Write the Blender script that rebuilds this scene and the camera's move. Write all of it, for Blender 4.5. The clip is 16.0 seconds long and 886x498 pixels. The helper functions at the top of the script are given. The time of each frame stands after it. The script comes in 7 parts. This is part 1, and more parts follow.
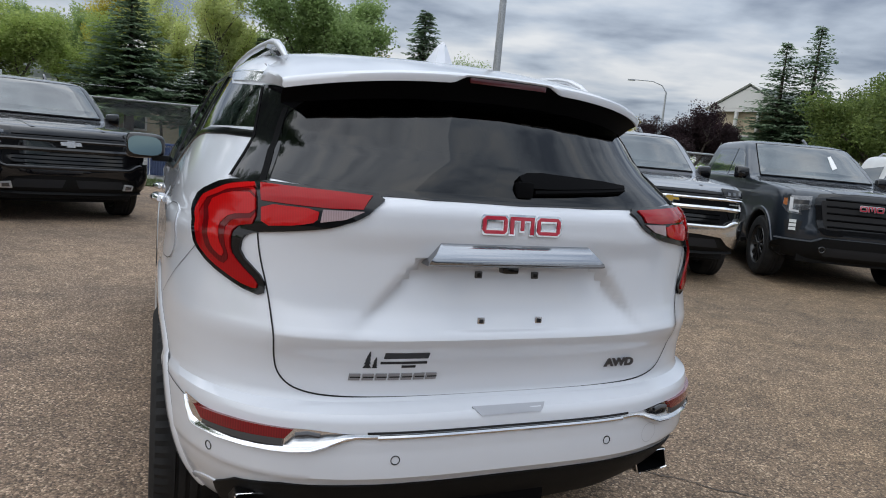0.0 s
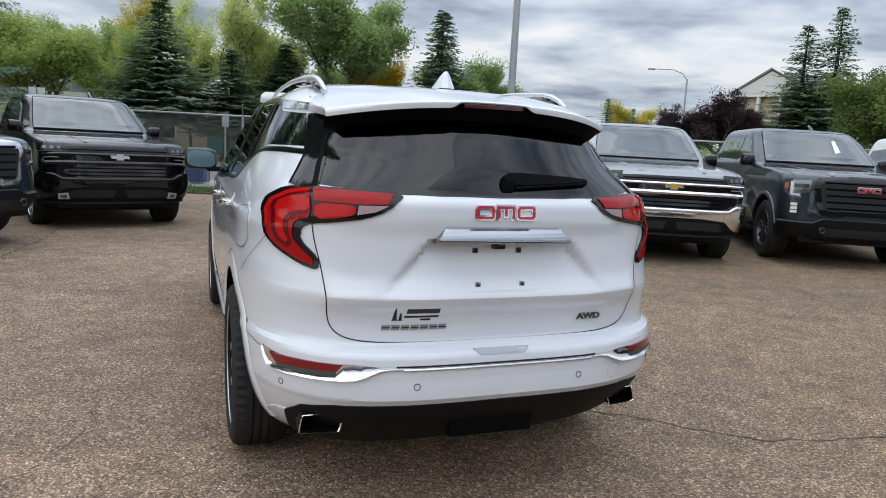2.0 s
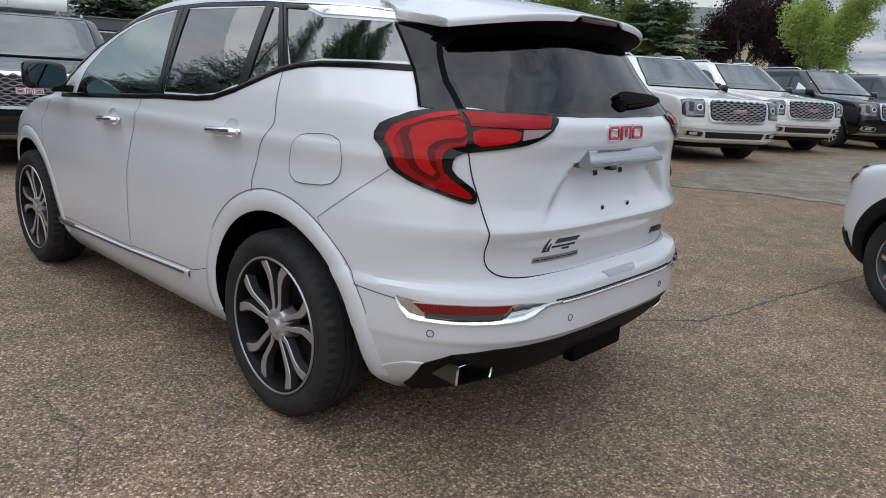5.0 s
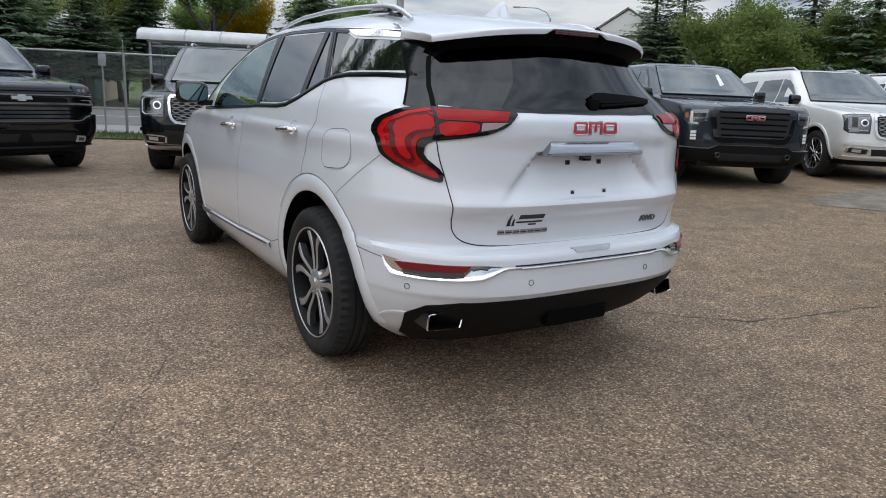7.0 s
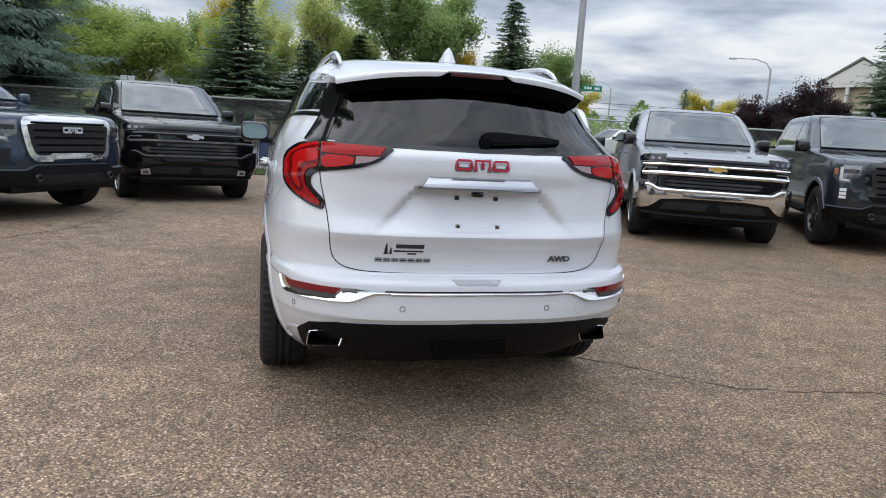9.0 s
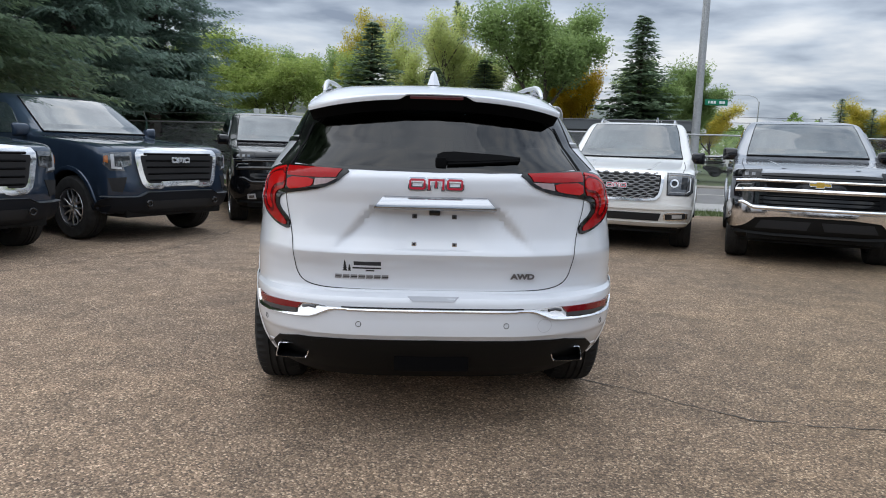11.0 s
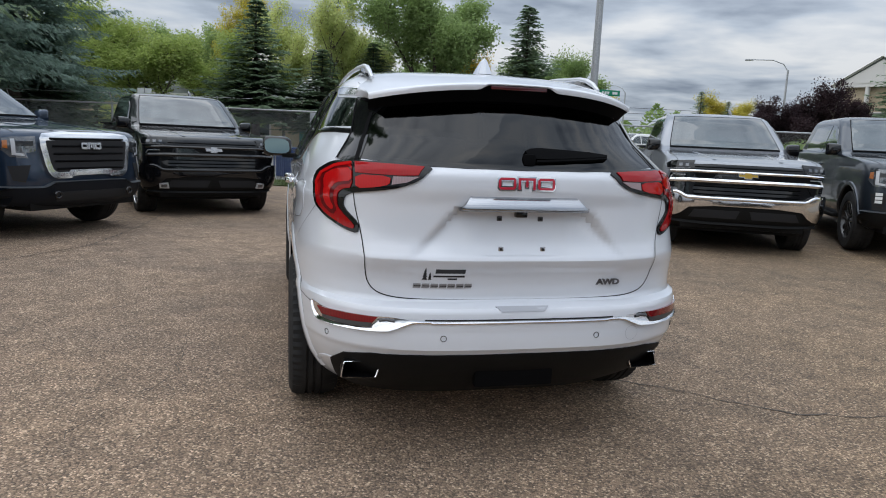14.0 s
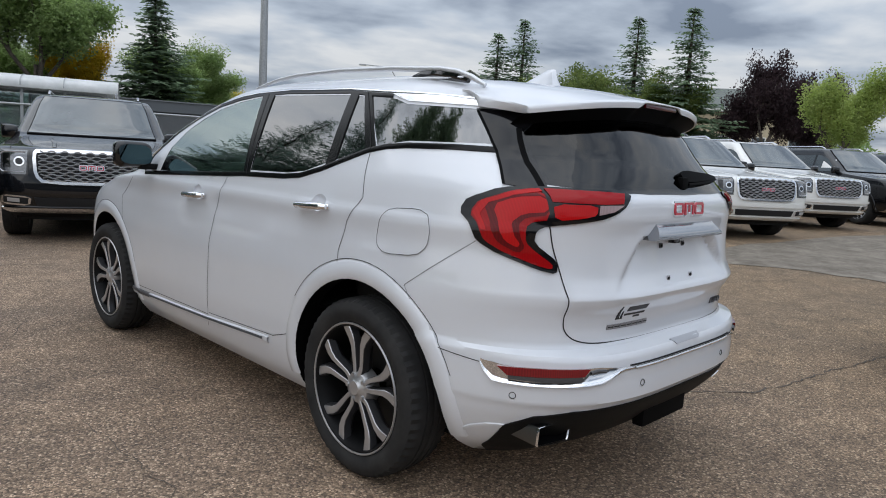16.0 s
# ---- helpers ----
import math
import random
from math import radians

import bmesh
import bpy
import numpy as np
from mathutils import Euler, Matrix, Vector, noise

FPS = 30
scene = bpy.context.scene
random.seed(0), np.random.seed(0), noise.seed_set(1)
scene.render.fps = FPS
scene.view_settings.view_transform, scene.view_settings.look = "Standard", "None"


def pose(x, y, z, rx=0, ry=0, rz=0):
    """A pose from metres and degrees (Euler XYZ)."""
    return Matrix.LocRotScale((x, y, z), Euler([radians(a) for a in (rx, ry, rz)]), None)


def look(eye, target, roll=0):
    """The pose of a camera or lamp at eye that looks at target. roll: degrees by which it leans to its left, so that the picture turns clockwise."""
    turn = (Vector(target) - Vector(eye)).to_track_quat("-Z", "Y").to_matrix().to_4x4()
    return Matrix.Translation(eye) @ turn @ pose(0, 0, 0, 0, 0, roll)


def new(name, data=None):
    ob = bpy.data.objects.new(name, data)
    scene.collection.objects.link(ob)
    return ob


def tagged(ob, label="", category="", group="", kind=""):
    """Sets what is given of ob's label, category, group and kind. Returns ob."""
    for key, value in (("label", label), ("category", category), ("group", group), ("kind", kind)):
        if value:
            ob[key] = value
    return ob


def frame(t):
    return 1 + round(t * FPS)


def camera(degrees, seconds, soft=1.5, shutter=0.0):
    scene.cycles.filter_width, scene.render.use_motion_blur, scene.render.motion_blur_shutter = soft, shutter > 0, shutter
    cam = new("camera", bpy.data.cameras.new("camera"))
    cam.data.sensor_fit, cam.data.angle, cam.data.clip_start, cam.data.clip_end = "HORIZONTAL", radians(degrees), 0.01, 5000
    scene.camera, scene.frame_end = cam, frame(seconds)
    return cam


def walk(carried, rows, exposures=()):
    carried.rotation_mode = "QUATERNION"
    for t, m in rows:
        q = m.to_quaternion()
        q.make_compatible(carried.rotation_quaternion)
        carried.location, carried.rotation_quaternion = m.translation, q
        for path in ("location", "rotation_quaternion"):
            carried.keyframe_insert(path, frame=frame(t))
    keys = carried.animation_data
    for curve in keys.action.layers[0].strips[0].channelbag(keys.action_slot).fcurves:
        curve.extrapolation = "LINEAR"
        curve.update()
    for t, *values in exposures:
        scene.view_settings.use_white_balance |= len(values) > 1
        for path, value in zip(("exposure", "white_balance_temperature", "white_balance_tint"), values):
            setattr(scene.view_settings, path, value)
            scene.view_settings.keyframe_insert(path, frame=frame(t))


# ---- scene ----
cam = camera(65.4, 16.0, 1.0)
PATH = [
    (0, (-0.910, -2.512, 1.334), (-0.145, -0.686, 1.054), 5.3),
    (0.5, (-0.923, -2.854, 1.361), (-0.252, -0.995, 1.059), 4.5),
    (1, (-0.913, -3.135, 1.371), (-0.314, -1.260, 1.018), 1.2),
    (1.5, (-0.983, -3.168, 1.380), (-0.359, -1.299, 1.038), 2.3),
    (2, (-1.085, -3.135, 1.381), (-0.390, -1.283, 1.086), 3.1),
    (2.5, (-1.237, -3.026, 1.365), (-0.414, -1.218, 1.135), 2.6),
    (3, (-1.406, -2.847, 1.348), (-0.565, -1.052, 1.083), 1.8),
    (3.5, (-1.589, -2.646, 1.356), (-0.647, -0.917, 1.001), 1.6),
    (4, (-1.890, -2.507, 1.341), (-0.583, -1.030, 1.009), 4.0),
    (4.5, (-2.090, -2.360, 1.319), (-0.729, -0.939, 0.961), 4.7),
    (5, (-2.274, -2.133, 1.304), (-0.850, -0.812, 0.826), 3.4),
    (5.2, (-2.357, -2.098, 1.298), (-0.939, -0.775, 0.810), 4.0),
    (7.3, (-1.876, -3.173, 1.253), (-0.939, -1.460, 0.818), 3.6),
    (7.5, (-1.738, -3.245, 1.243), (-0.853, -1.505, 0.807), 4.1),
    (8, (-1.489, -3.425, 1.271), (-0.709, -1.630, 0.856), 0.4),
    (8.5, (-1.221, -3.618, 1.287), (-0.573, -1.757, 0.945), 3.2),
    (9, (-0.889, -3.706, 1.281), (-0.393, -1.797, 0.950), 3.6),
    (9.5, (-0.636, -3.793, 1.287), (-0.330, -1.849, 0.931), 0.9),
    (10, (-0.378, -3.916, 1.303), (-0.196, -1.952, 0.972), 3.2),
    (10.2, (-0.263, -3.902, 1.306), (-0.151, -1.931, 0.983), 1.6),
    (12.3, (-0.073, -3.876, 1.313), (0.027, -1.895, 1.059), 3.1),
    (12.5, (-0.129, -3.883, 1.316), (0.012, -1.903, 1.067), 3.0),
    (13, (-0.362, -3.883, 1.322), (-0.039, -1.923, 1.091), 2.2),
    (13.5, (-0.629, -3.778, 1.290), (-0.252, -1.824, 1.097), 3.1),
    (14, (-0.952, -3.489, 1.318), (-0.497, -1.567, 1.002), 2.7),
    (14.5, (-1.361, -3.164, 1.319), (-0.618, -1.325, 1.060), 6.1),
    (15, (-1.719, -2.794, 1.311), (-0.711, -1.083, 1.078), 3.9),
    (15.5, (-2.125, -2.438, 1.319), (-0.931, -0.855, 1.055), 3.4),
    (16, (-2.544, -2.105, 1.301), (-1.143, -0.704, 1.033), 3.4),
]
walk(cam, [(t, look(eye, target, roll)) for t, eye, target, roll in PATH], [(0, -.03), (1, .02), (2, .18), (3, 0), (4.5, -.08), (5.2, -.08), (7.5, .06), (8.5, .20), (10, .22), (12.5, .03), (14, 0), (16, -.10)])

# ---- world and light ----
def build_world():
    world = bpy.data.worlds.new("overcast_sky")
    scene.world = world
    world.use_nodes = True
    nt = world.node_tree
    nt.nodes.clear()
    N, L = nt.nodes.new, nt.links.new
    out = N("ShaderNodeOutputWorld")
    bg = N("ShaderNodeBackground")
    sky = N("ShaderNodeTexSky")
    sky.sky_type = 'NISHITA'
    sky.sun_disc = False
    sky.sun_elevation = radians(SUN_HEIGHT)
    sky.sun_rotation = radians(SUN_TURN)
    dim = N("ShaderNodeVectorMath")
    dim.operation = 'SCALE'
    dim.inputs["Scale"].default_value = 0.10
    L(sky.outputs["Color"], dim.inputs[0])
    tc = N("ShaderNodeTexCoord")
    sep = N("ShaderNodeSeparateXYZ")
    L(tc.outputs["Generated"], sep.inputs[0])
    up = N("ShaderNodeMath"); up.operation = 'MAXIMUM'; up.inputs[1].default_value = 0.0
    L(sep.outputs["Z"], up.inputs[0])
    # cloud deck: the direction laid onto a layer overhead, in level bands towards the horizon
    lift = N("ShaderNodeMath"); lift.operation = 'ADD'; lift.inputs[1].default_value = 0.11
    L(up.outputs[0], lift.inputs[0])
    dx = N("ShaderNodeMath"); dx.operation = 'DIVIDE'
    dy = N("ShaderNodeMath"); dy.operation = 'DIVIDE'
    L(sep.outputs["X"], dx.inputs[0]); L(lift.outputs[0], dx.inputs[1])
    L(sep.outputs["Y"], dy.inputs[0]); L(lift.outputs[0], dy.inputs[1])
    com = N("ShaderNodeCombineXYZ")
    L(dx.outputs[0], com.inputs[0]); L(dy.outputs[0], com.inputs[1])
    mp = N("ShaderNodeMapping")
    mp.inputs["Rotation"].default_value = (0, 0, radians(20))
    mp.inputs["Scale"].default_value = (0.62, 0.70, 1)
    mp.inputs["Location"].default_value = (5.3, 2.4, 0.2)
    L(com.outputs[0], mp.inputs[0])
    n1 = N("ShaderNodeTexNoise")
    n1.inputs["Scale"].default_value = 2.1
    n1.inputs["Detail"].default_value = 3.5
    n1.inputs["Roughness"].default_value = 0.45
    n1.inputs["Distortion"].default_value = 0.35
    L(mp.outputs[0], n1.inputs["Vector"])
    ramp = N("ShaderNodeValToRGB")
    e = ramp.color_ramp.elements
    e[0].position, e[0].color = 0.36, (0.25, 0.30, 0.39, 1)
    e[1].position, e[1].color = 0.66, (0.84, 0.865, 0.895, 1)
    m = e.new(0.50); m.color = (0.52, 0.59, 0.69, 1)
    n2 = N("ShaderNodeTexNoise")
    n2.inputs["Scale"].default_value = 9.5
    n2.inputs["Detail"].default_value = 6
    n2.inputs["Roughness"].default_value = 0.55
    L(mp.outputs[0], n2.inputs["Vector"])
    both = N("ShaderNodeMixRGB")
    share = N("ShaderNodeMapRange")
    share.inputs[1].default_value, share.inputs[2].default_value = 0.35, 0.75
    share.inputs[3].default_value, share.inputs[4].default_value = 0.14, 0.62
    L(up.outputs[0], share.inputs[0]); L(share.outputs[0], both.inputs[0])
    L(n1.outputs["Fac"], both.inputs[1]); L(n2.outputs["Fac"], both.inputs[2])
    band = N("ShaderNodeValToRGB")
    be = band.color_ramp.elements
    be[0].position, be[0].color = 0.0, (.60, .60, .60, 1)
    be[1].position, be[1].color = 0.42, (.50, .50, .50, 1)
    for p, c in ((.05, .54), (.10, .61), (.165, .455), (.24, .485)):
        k = be.new(p); k.color = (c, c, c, 1)
    L(up.outputs[0], band.inputs[0])
    less = N("ShaderNodeMath"); less.operation = 'ADD'
    L(both.outputs[0], less.inputs[0]); L(band.outputs[0], less.inputs[1])
    level = N("ShaderNodeMath"); level.operation = 'SUBTRACT'; level.inputs[1].default_value = 0.5
    L(less.outputs[0], level.inputs[0]); L(level.outputs[0], ramp.inputs[0])
    mix = N("ShaderNodeMixRGB")
    mix.inputs[0].default_value = 0.93
    L(dim.outputs[0], mix.inputs[1]); L(ramp.outputs[0], mix.inputs[2])
    # an overcast deck is brighter overhead than at the horizon
    grad = N("ShaderNodeMapRange")
    grad.inputs[1].default_value, grad.inputs[2].default_value = 0.0, 1.0
    grad.inputs[3].default_value, grad.inputs[4].default_value = 0.71, 2.25
    L(up.outputs[0], grad.inputs[0])
    shine = N("ShaderNodeVectorMath")
    shine.operation = 'SCALE'
    L(mix.outputs[0], shine.inputs[0])
    L(grad.outputs[0], shine.inputs["Scale"])
    L(shine.outputs[0], bg.inputs["Color"])
    bg.inputs["Strength"].default_value = SKY_STRENGTH
    L(bg.outputs[0], out.inputs["Surface"])


SUN_HEIGHT, SUN_TURN, SKY_STRENGTH = 50, 275, 1.02
build_world()
sun = new("sun", bpy.data.lights.new("sun", 'SUN'))
sun.data.energy, sun.data.angle, sun.data.color = 1.25, radians(115), (1.0, 0.98, 0.955)
sun.matrix_world = look((0, 0, 30), (0 - 30 * math.sin(radians(SUN_TURN)) / math.tan(radians(SUN_HEIGHT)),
                                      0 - 30 * math.cos(radians(SUN_TURN)) / math.tan(radians(SUN_HEIGHT)), 0))


# ---- materials ----
def base(name, color, rough=0.5, metal=0.0, coat=0.0, spec=0.5):
    m = bpy.data.materials.new(name)
    m.use_nodes = True
    b = m.node_tree.nodes["Principled BSDF"]
    b.inputs["Base Color"].default_value = (*color, 1)
    b.inputs["Roughness"].default_value = rough
    b.inputs["Metallic"].default_value = metal
    b.inputs["Coat Weight"].default_value = coat
    b.inputs["Coat Roughness"].default_value = 0.03
    b.inputs["Coat IOR"].default_value = 1.65
    b.inputs["Specular IOR Level"].default_value = spec
    return m


def noise_into(m, scale, detail, stops, target="Base Color", coords="Object", bump=0.0, dist=0.002, rough=0.6):
    """Noise through a ramp of (position, colour) into an input; bump adds relief from the same noise."""
    nt = m.node_tree
    N, L = nt.nodes.new, nt.links.new
    b = nt.nodes["Principled BSDF"]
    tc = N("ShaderNodeTexCoord")
    n = N("ShaderNodeTexNoise")
    n.inputs["Scale"].default_value, n.inputs["Detail"].default_value, n.inputs["Roughness"].default_value = scale, detail, rough
    L(tc.outputs[coords], n.inputs["Vector"])
    r = N("ShaderNodeValToRGB")
    el = r.color_ramp.elements
    el[0].position, el[0].color = stops[0][0], (*stops[0][1], 1)
    el[1].position, el[1].color = stops[-1][0], (*stops[-1][1], 1)
    for p, c in stops[1:-1]:
        k = el.new(p)
        k.color = (*c, 1)
    L(n.outputs["Fac"], r.inputs[0])
    if target:
        L(r.outputs[0], b.inputs[target])
    if bump:
        bp = N("ShaderNodeBump")
        bp.inputs["Strength"].default_value, bp.inputs["Distance"].default_value = bump, dist
        L(n.outputs["Fac"], bp.inputs["Height"])
        L(bp.outputs[0], b.inputs["Normal"])
    return n, r


def deep(m):
    b = m.node_tree.nodes["Principled BSDF"]
    b.inputs["Coat IOR"].default_value = 1.55
    b.inputs["Specular IOR Level"].default_value = 0.08
    return m


def paint(name, color, flake=0.0, rough=0.35, dust=0.04):
    """Clear-coated car paint with a little dust in it."""
    m = base(name, color, rough, flake, 1.0)
    lo = tuple(c * (1 - dust) for c in color)
    hi = tuple(min(1, c * (1 + dust) + dust * 0.02) for c in color)
    noise_into(m, 3.0, 5, [(0.35, lo), (0.65, hi)])
    return m


WHITE_PAINT = paint("white_paint", (0.715, 0.735, 0.775), 0.0, 0.35, 0.012)
PEARL_PAINT = paint("pearl_white_paint", (0.76, 0.75, 0.72), 0.0, 0.4)
NAVY_PAINT = paint("navy_paint", (0.026, 0.044, 0.076), 0.55, 0.32, 0.1)
BLACK_PAINT = paint("black_paint", (0.0025, 0.003, 0.0045), 0.0, 0.35, 0.15)
deep(NAVY_PAINT), deep(BLACK_PAINT)
GREY_PAINT = paint("silver_grey_paint", (0.25, 0.262, 0.285), 0.75, 0.30)
SLATE_PAINT = deep(paint("dark_slate_paint", (0.027, 0.035, 0.046), 0.5, 0.33))
CHROME = base("chrome", (0.83, 0.83, 0.84), 0.07, 1.0)
noise_into(CHROME, 30, 3, [(0.3, (0.06,) * 3), (0.8, (0.16,) * 3)], "Roughness")
HANDLE_CHROME = base("satin_chrome", (0.40, 0.41, 0.43), 0.14, 1.0)
SATIN = base("satin_silver", (0.70, 0.70, 0.72), 0.27, 1.0)
RAIL = base("rail_silver", (0.72, 0.73, 0.75), 0.32, 0.5)
RECESS_GREY = base("recess_pale_grey", (0.40, 0.41, 0.44), 0.4)
MARK_GREY = base("mark_grey", (0.30, 0.30, 0.315), 0.32, 0.45)
TIP_STEEL = base("exhaust_steel", (0.13, 0.128, 0.125), 0.32, 1.0)
SILL_GREY = base("sill_strip_grey", (0.085, 0.085, 0.09), 0.4, 0.3)
MACHINED = base("machined_alloy", (0.50, 0.50, 0.51), 0.32, 0.75)
GREY_ALLOY = base("dark_alloy", (0.07, 0.07, 0.075), 0.4, 0.6)
BLACK_ALLOY = base("black_alloy", (0.012, 0.012, 0.013), 0.3, 0.0, 0.5)
PLASTIC = base("black_plastic", (0.016, 0.016, 0.017), 0.6, 0.0, 0.0, 0.18)
noise_into(PLASTIC, 260, 2, [(0.3, (0.004,) * 3), (0.7, (0.009,) * 3)], bump=0.25, dist=0.0006)
GLOSS = deep(base("gloss_black", (0.005, 0.005, 0.006), 0.08, 0.0, 1.0))
SOFT_BLACK = base("matte_black", (0.0025, 0.0025, 0.003), 0.7, 0.0, 0.0, 0.08)
TRIM_BLACK = base("satin_trim_black", (0.006, 0.006, 0.0065), 0.16, 0.0, 0.0, 0.22)
PILLAR = deep(base("pillar_gloss_black", (0.006, 0.006, 0.007), 0.05, 0.0, 0.55))
DARK_BARREL = base("wheel_barrel_black", (0.005, 0.005, 0.0055), 0.5, 0.0, 0.0, 0.2)
GAP = base("panel_gap_black", (0.012, 0.012, 0.013), 0.8)
PATCH = base("pale_worn_patch", (0.25, 0.21, 0.165), 0.88)
noise_into(PATCH, 2.4, 14, [(0.34, (0.085, 0.068, 0.051)), (0.47, (0.16, 0.134, 0.104)), (0.66, (0.30, 0.262, 0.21))], bump=0.6, dist=0.01, rough=.86)
RUBBER = base("tyre_rubber", (0.022, 0.021, 0.020), 0.8, 0.0, 0.0, 0.22)
noise_into(RUBBER, 9, 6, [(0.3, (0.017, 0.017, 0.0175)), (0.7, (0.036, 0.035, 0.034))], bump=0.2, dist=0.001)
DISC = base("brake_disc_steel", (0.05, 0.048, 0.046), 0.55, 0.8)
CABIN = base("cabin_trim_black", (0.018, 0.018, 0.020), 0.7)
LEATHER = base("seat_leather_dark", (0.035, 0.034, 0.034), 0.5)
RED_INK = base("badge_red", (0.50, 0.010, 0.035), 0.3, 0.0, 0.6)
DECAL = base("decal_black", (0.012, 0.012, 0.014), 0.5)
SCREW = base("bolt_steel", (0.10, 0.10, 0.105), 0.4, 0.8)
BRIGHT_PLASTIC = base("bright_grille_plastic", (0.62, 0.63, 0.65), 0.3, 0.45)
HIGHLIGHT_GREY = base("bumper_highlight_grey", (0.06, 0.065, 0.07), 0.35)
GOLD = base("badge_gold", (0.62, 0.40, 0.08), 0.3, 0.7)
AMBER = base("amber_lens", (0.42, 0.13, 0.025), 0.12, 0.0, 1.0)


def lens(name, color, depth=0.35, rough=0.08, shine=1.0):
    """A moulded lamp lens: clear-coated plastic with fine ribs under it."""
    m = deep(base(name, color, rough, 0.0, 1.0))
    nt = m.node_tree
    N, L = nt.nodes.new, nt.links.new
    b = nt.nodes["Principled BSDF"]
    tc = N("ShaderNodeTexCoord")
    w = N("ShaderNodeTexWave")
    w.inputs["Scale"].default_value = 55
    w.inputs["Distortion"].default_value = 1.2
    L(tc.outputs["Object"], w.inputs["Vector"])
    mx = N("ShaderNodeMixRGB")
    mx.inputs[1].default_value = (*[c * (1 - depth) for c in color], 1)
    mx.inputs[2].default_value = (*color, 1)
    L(w.outputs["Color"], mx.inputs[0])
    L(mx.outputs[0], b.inputs["Base Color"])
    b.inputs["Coat Weight"].default_value = shine
    return m


RED_LENS = lens("red_lens", (0.34, 0.004, 0.006), 0.12, .08, .32)
BRIGHT_LENS = lens("bright_red_lens", (0.50, 0.007, 0.008), 0.10, .08, .32)
DARK_LENS = lens("dark_red_lens", (0.13, 0.003, 0.005), 0.2, .08, .32)
LAMP_BLACK = base("lamp_housing_black", (0.004, 0.004, 0.005), 0.12, 0.0, 0.35, 0.15)
DEEP_LENS = lens("deep_red_lens", (0.22, 0.006, 0.010))
CLEAR_LENS = lens("clear_lens", (0.42, 0.30, 0.31), 0.25)
LAMP_GLASS = lens("headlamp_lens", (0.26, 0.27, 0.285), 0.8)
LAMP_GLASS.node_tree.nodes["Principled BSDF"].inputs["Metallic"].default_value = 0.7
GRILLE_BLACK = base("grille_black", (0.0025, 0.0025, 0.003), 0.45, 0.0, 0.0, 0.05)


def tinted(name, through_color, gloss=(1, 1, 1), ior=2.25):
    """Thin tinted glass: a mirror-smooth coat by Fresnel over a tinted see-through sheet."""
    m = bpy.data.materials.new(name)
    m.use_nodes = True
    nt = m.node_tree
    nt.nodes.clear()
    N, L = nt.nodes.new, nt.links.new
    out = N("ShaderNodeOutputMaterial")
    mix = N("ShaderNodeMixShader")
    fr = N("ShaderNodeFresnel")
    fr.inputs["IOR"].default_value = ior
    tr = N("ShaderNodeBsdfTransparent")
    tr.inputs["Color"].default_value = (*through_color, 1)
    gl = N("ShaderNodeBsdfGlossy")
    gl.inputs["Roughness"].default_value = 0.015
    gl.inputs["Color"].default_value = (*gloss, 1)
    L(fr.outputs[0], mix.inputs[0]); L(tr.outputs[0], mix.inputs[1]); L(gl.outputs[0], mix.inputs[2])
    L(mix.outputs[0], out.inputs["Surface"])
    return m


PRIVACY = tinted("privacy_glass", (0.02, 0.022, 0.024), ior=2.75)
TAIL_GLASS = tinted("tail_privacy_glass", (0.022, 0.025, 0.030), ior=1.5)
FRONT_GLASS = tinted("green_glass", (0.50, 0.64, 0.60), (.88, 1.0, .97), 5.2)
SHELTER_GLASS = tinted("shelter_glass", (0.70, 0.80, 0.80))
DARK_GLASS = base("vehicle_glass_dark", (0.030, 0.036, 0.040), 0.04, 0.0, 1.0)
DARK_GLASS.node_tree.nodes["Principled BSDF"].inputs["Coat IOR"].default_value = 1.52
# patchy base colour paints extra cloud reflection beneath the mirrored sky
noise_into(DARK_GLASS, 1.2, 3, [(0.3, (0.014, 0.022, 0.025)), (0.7, (0.060, 0.080, 0.085))])


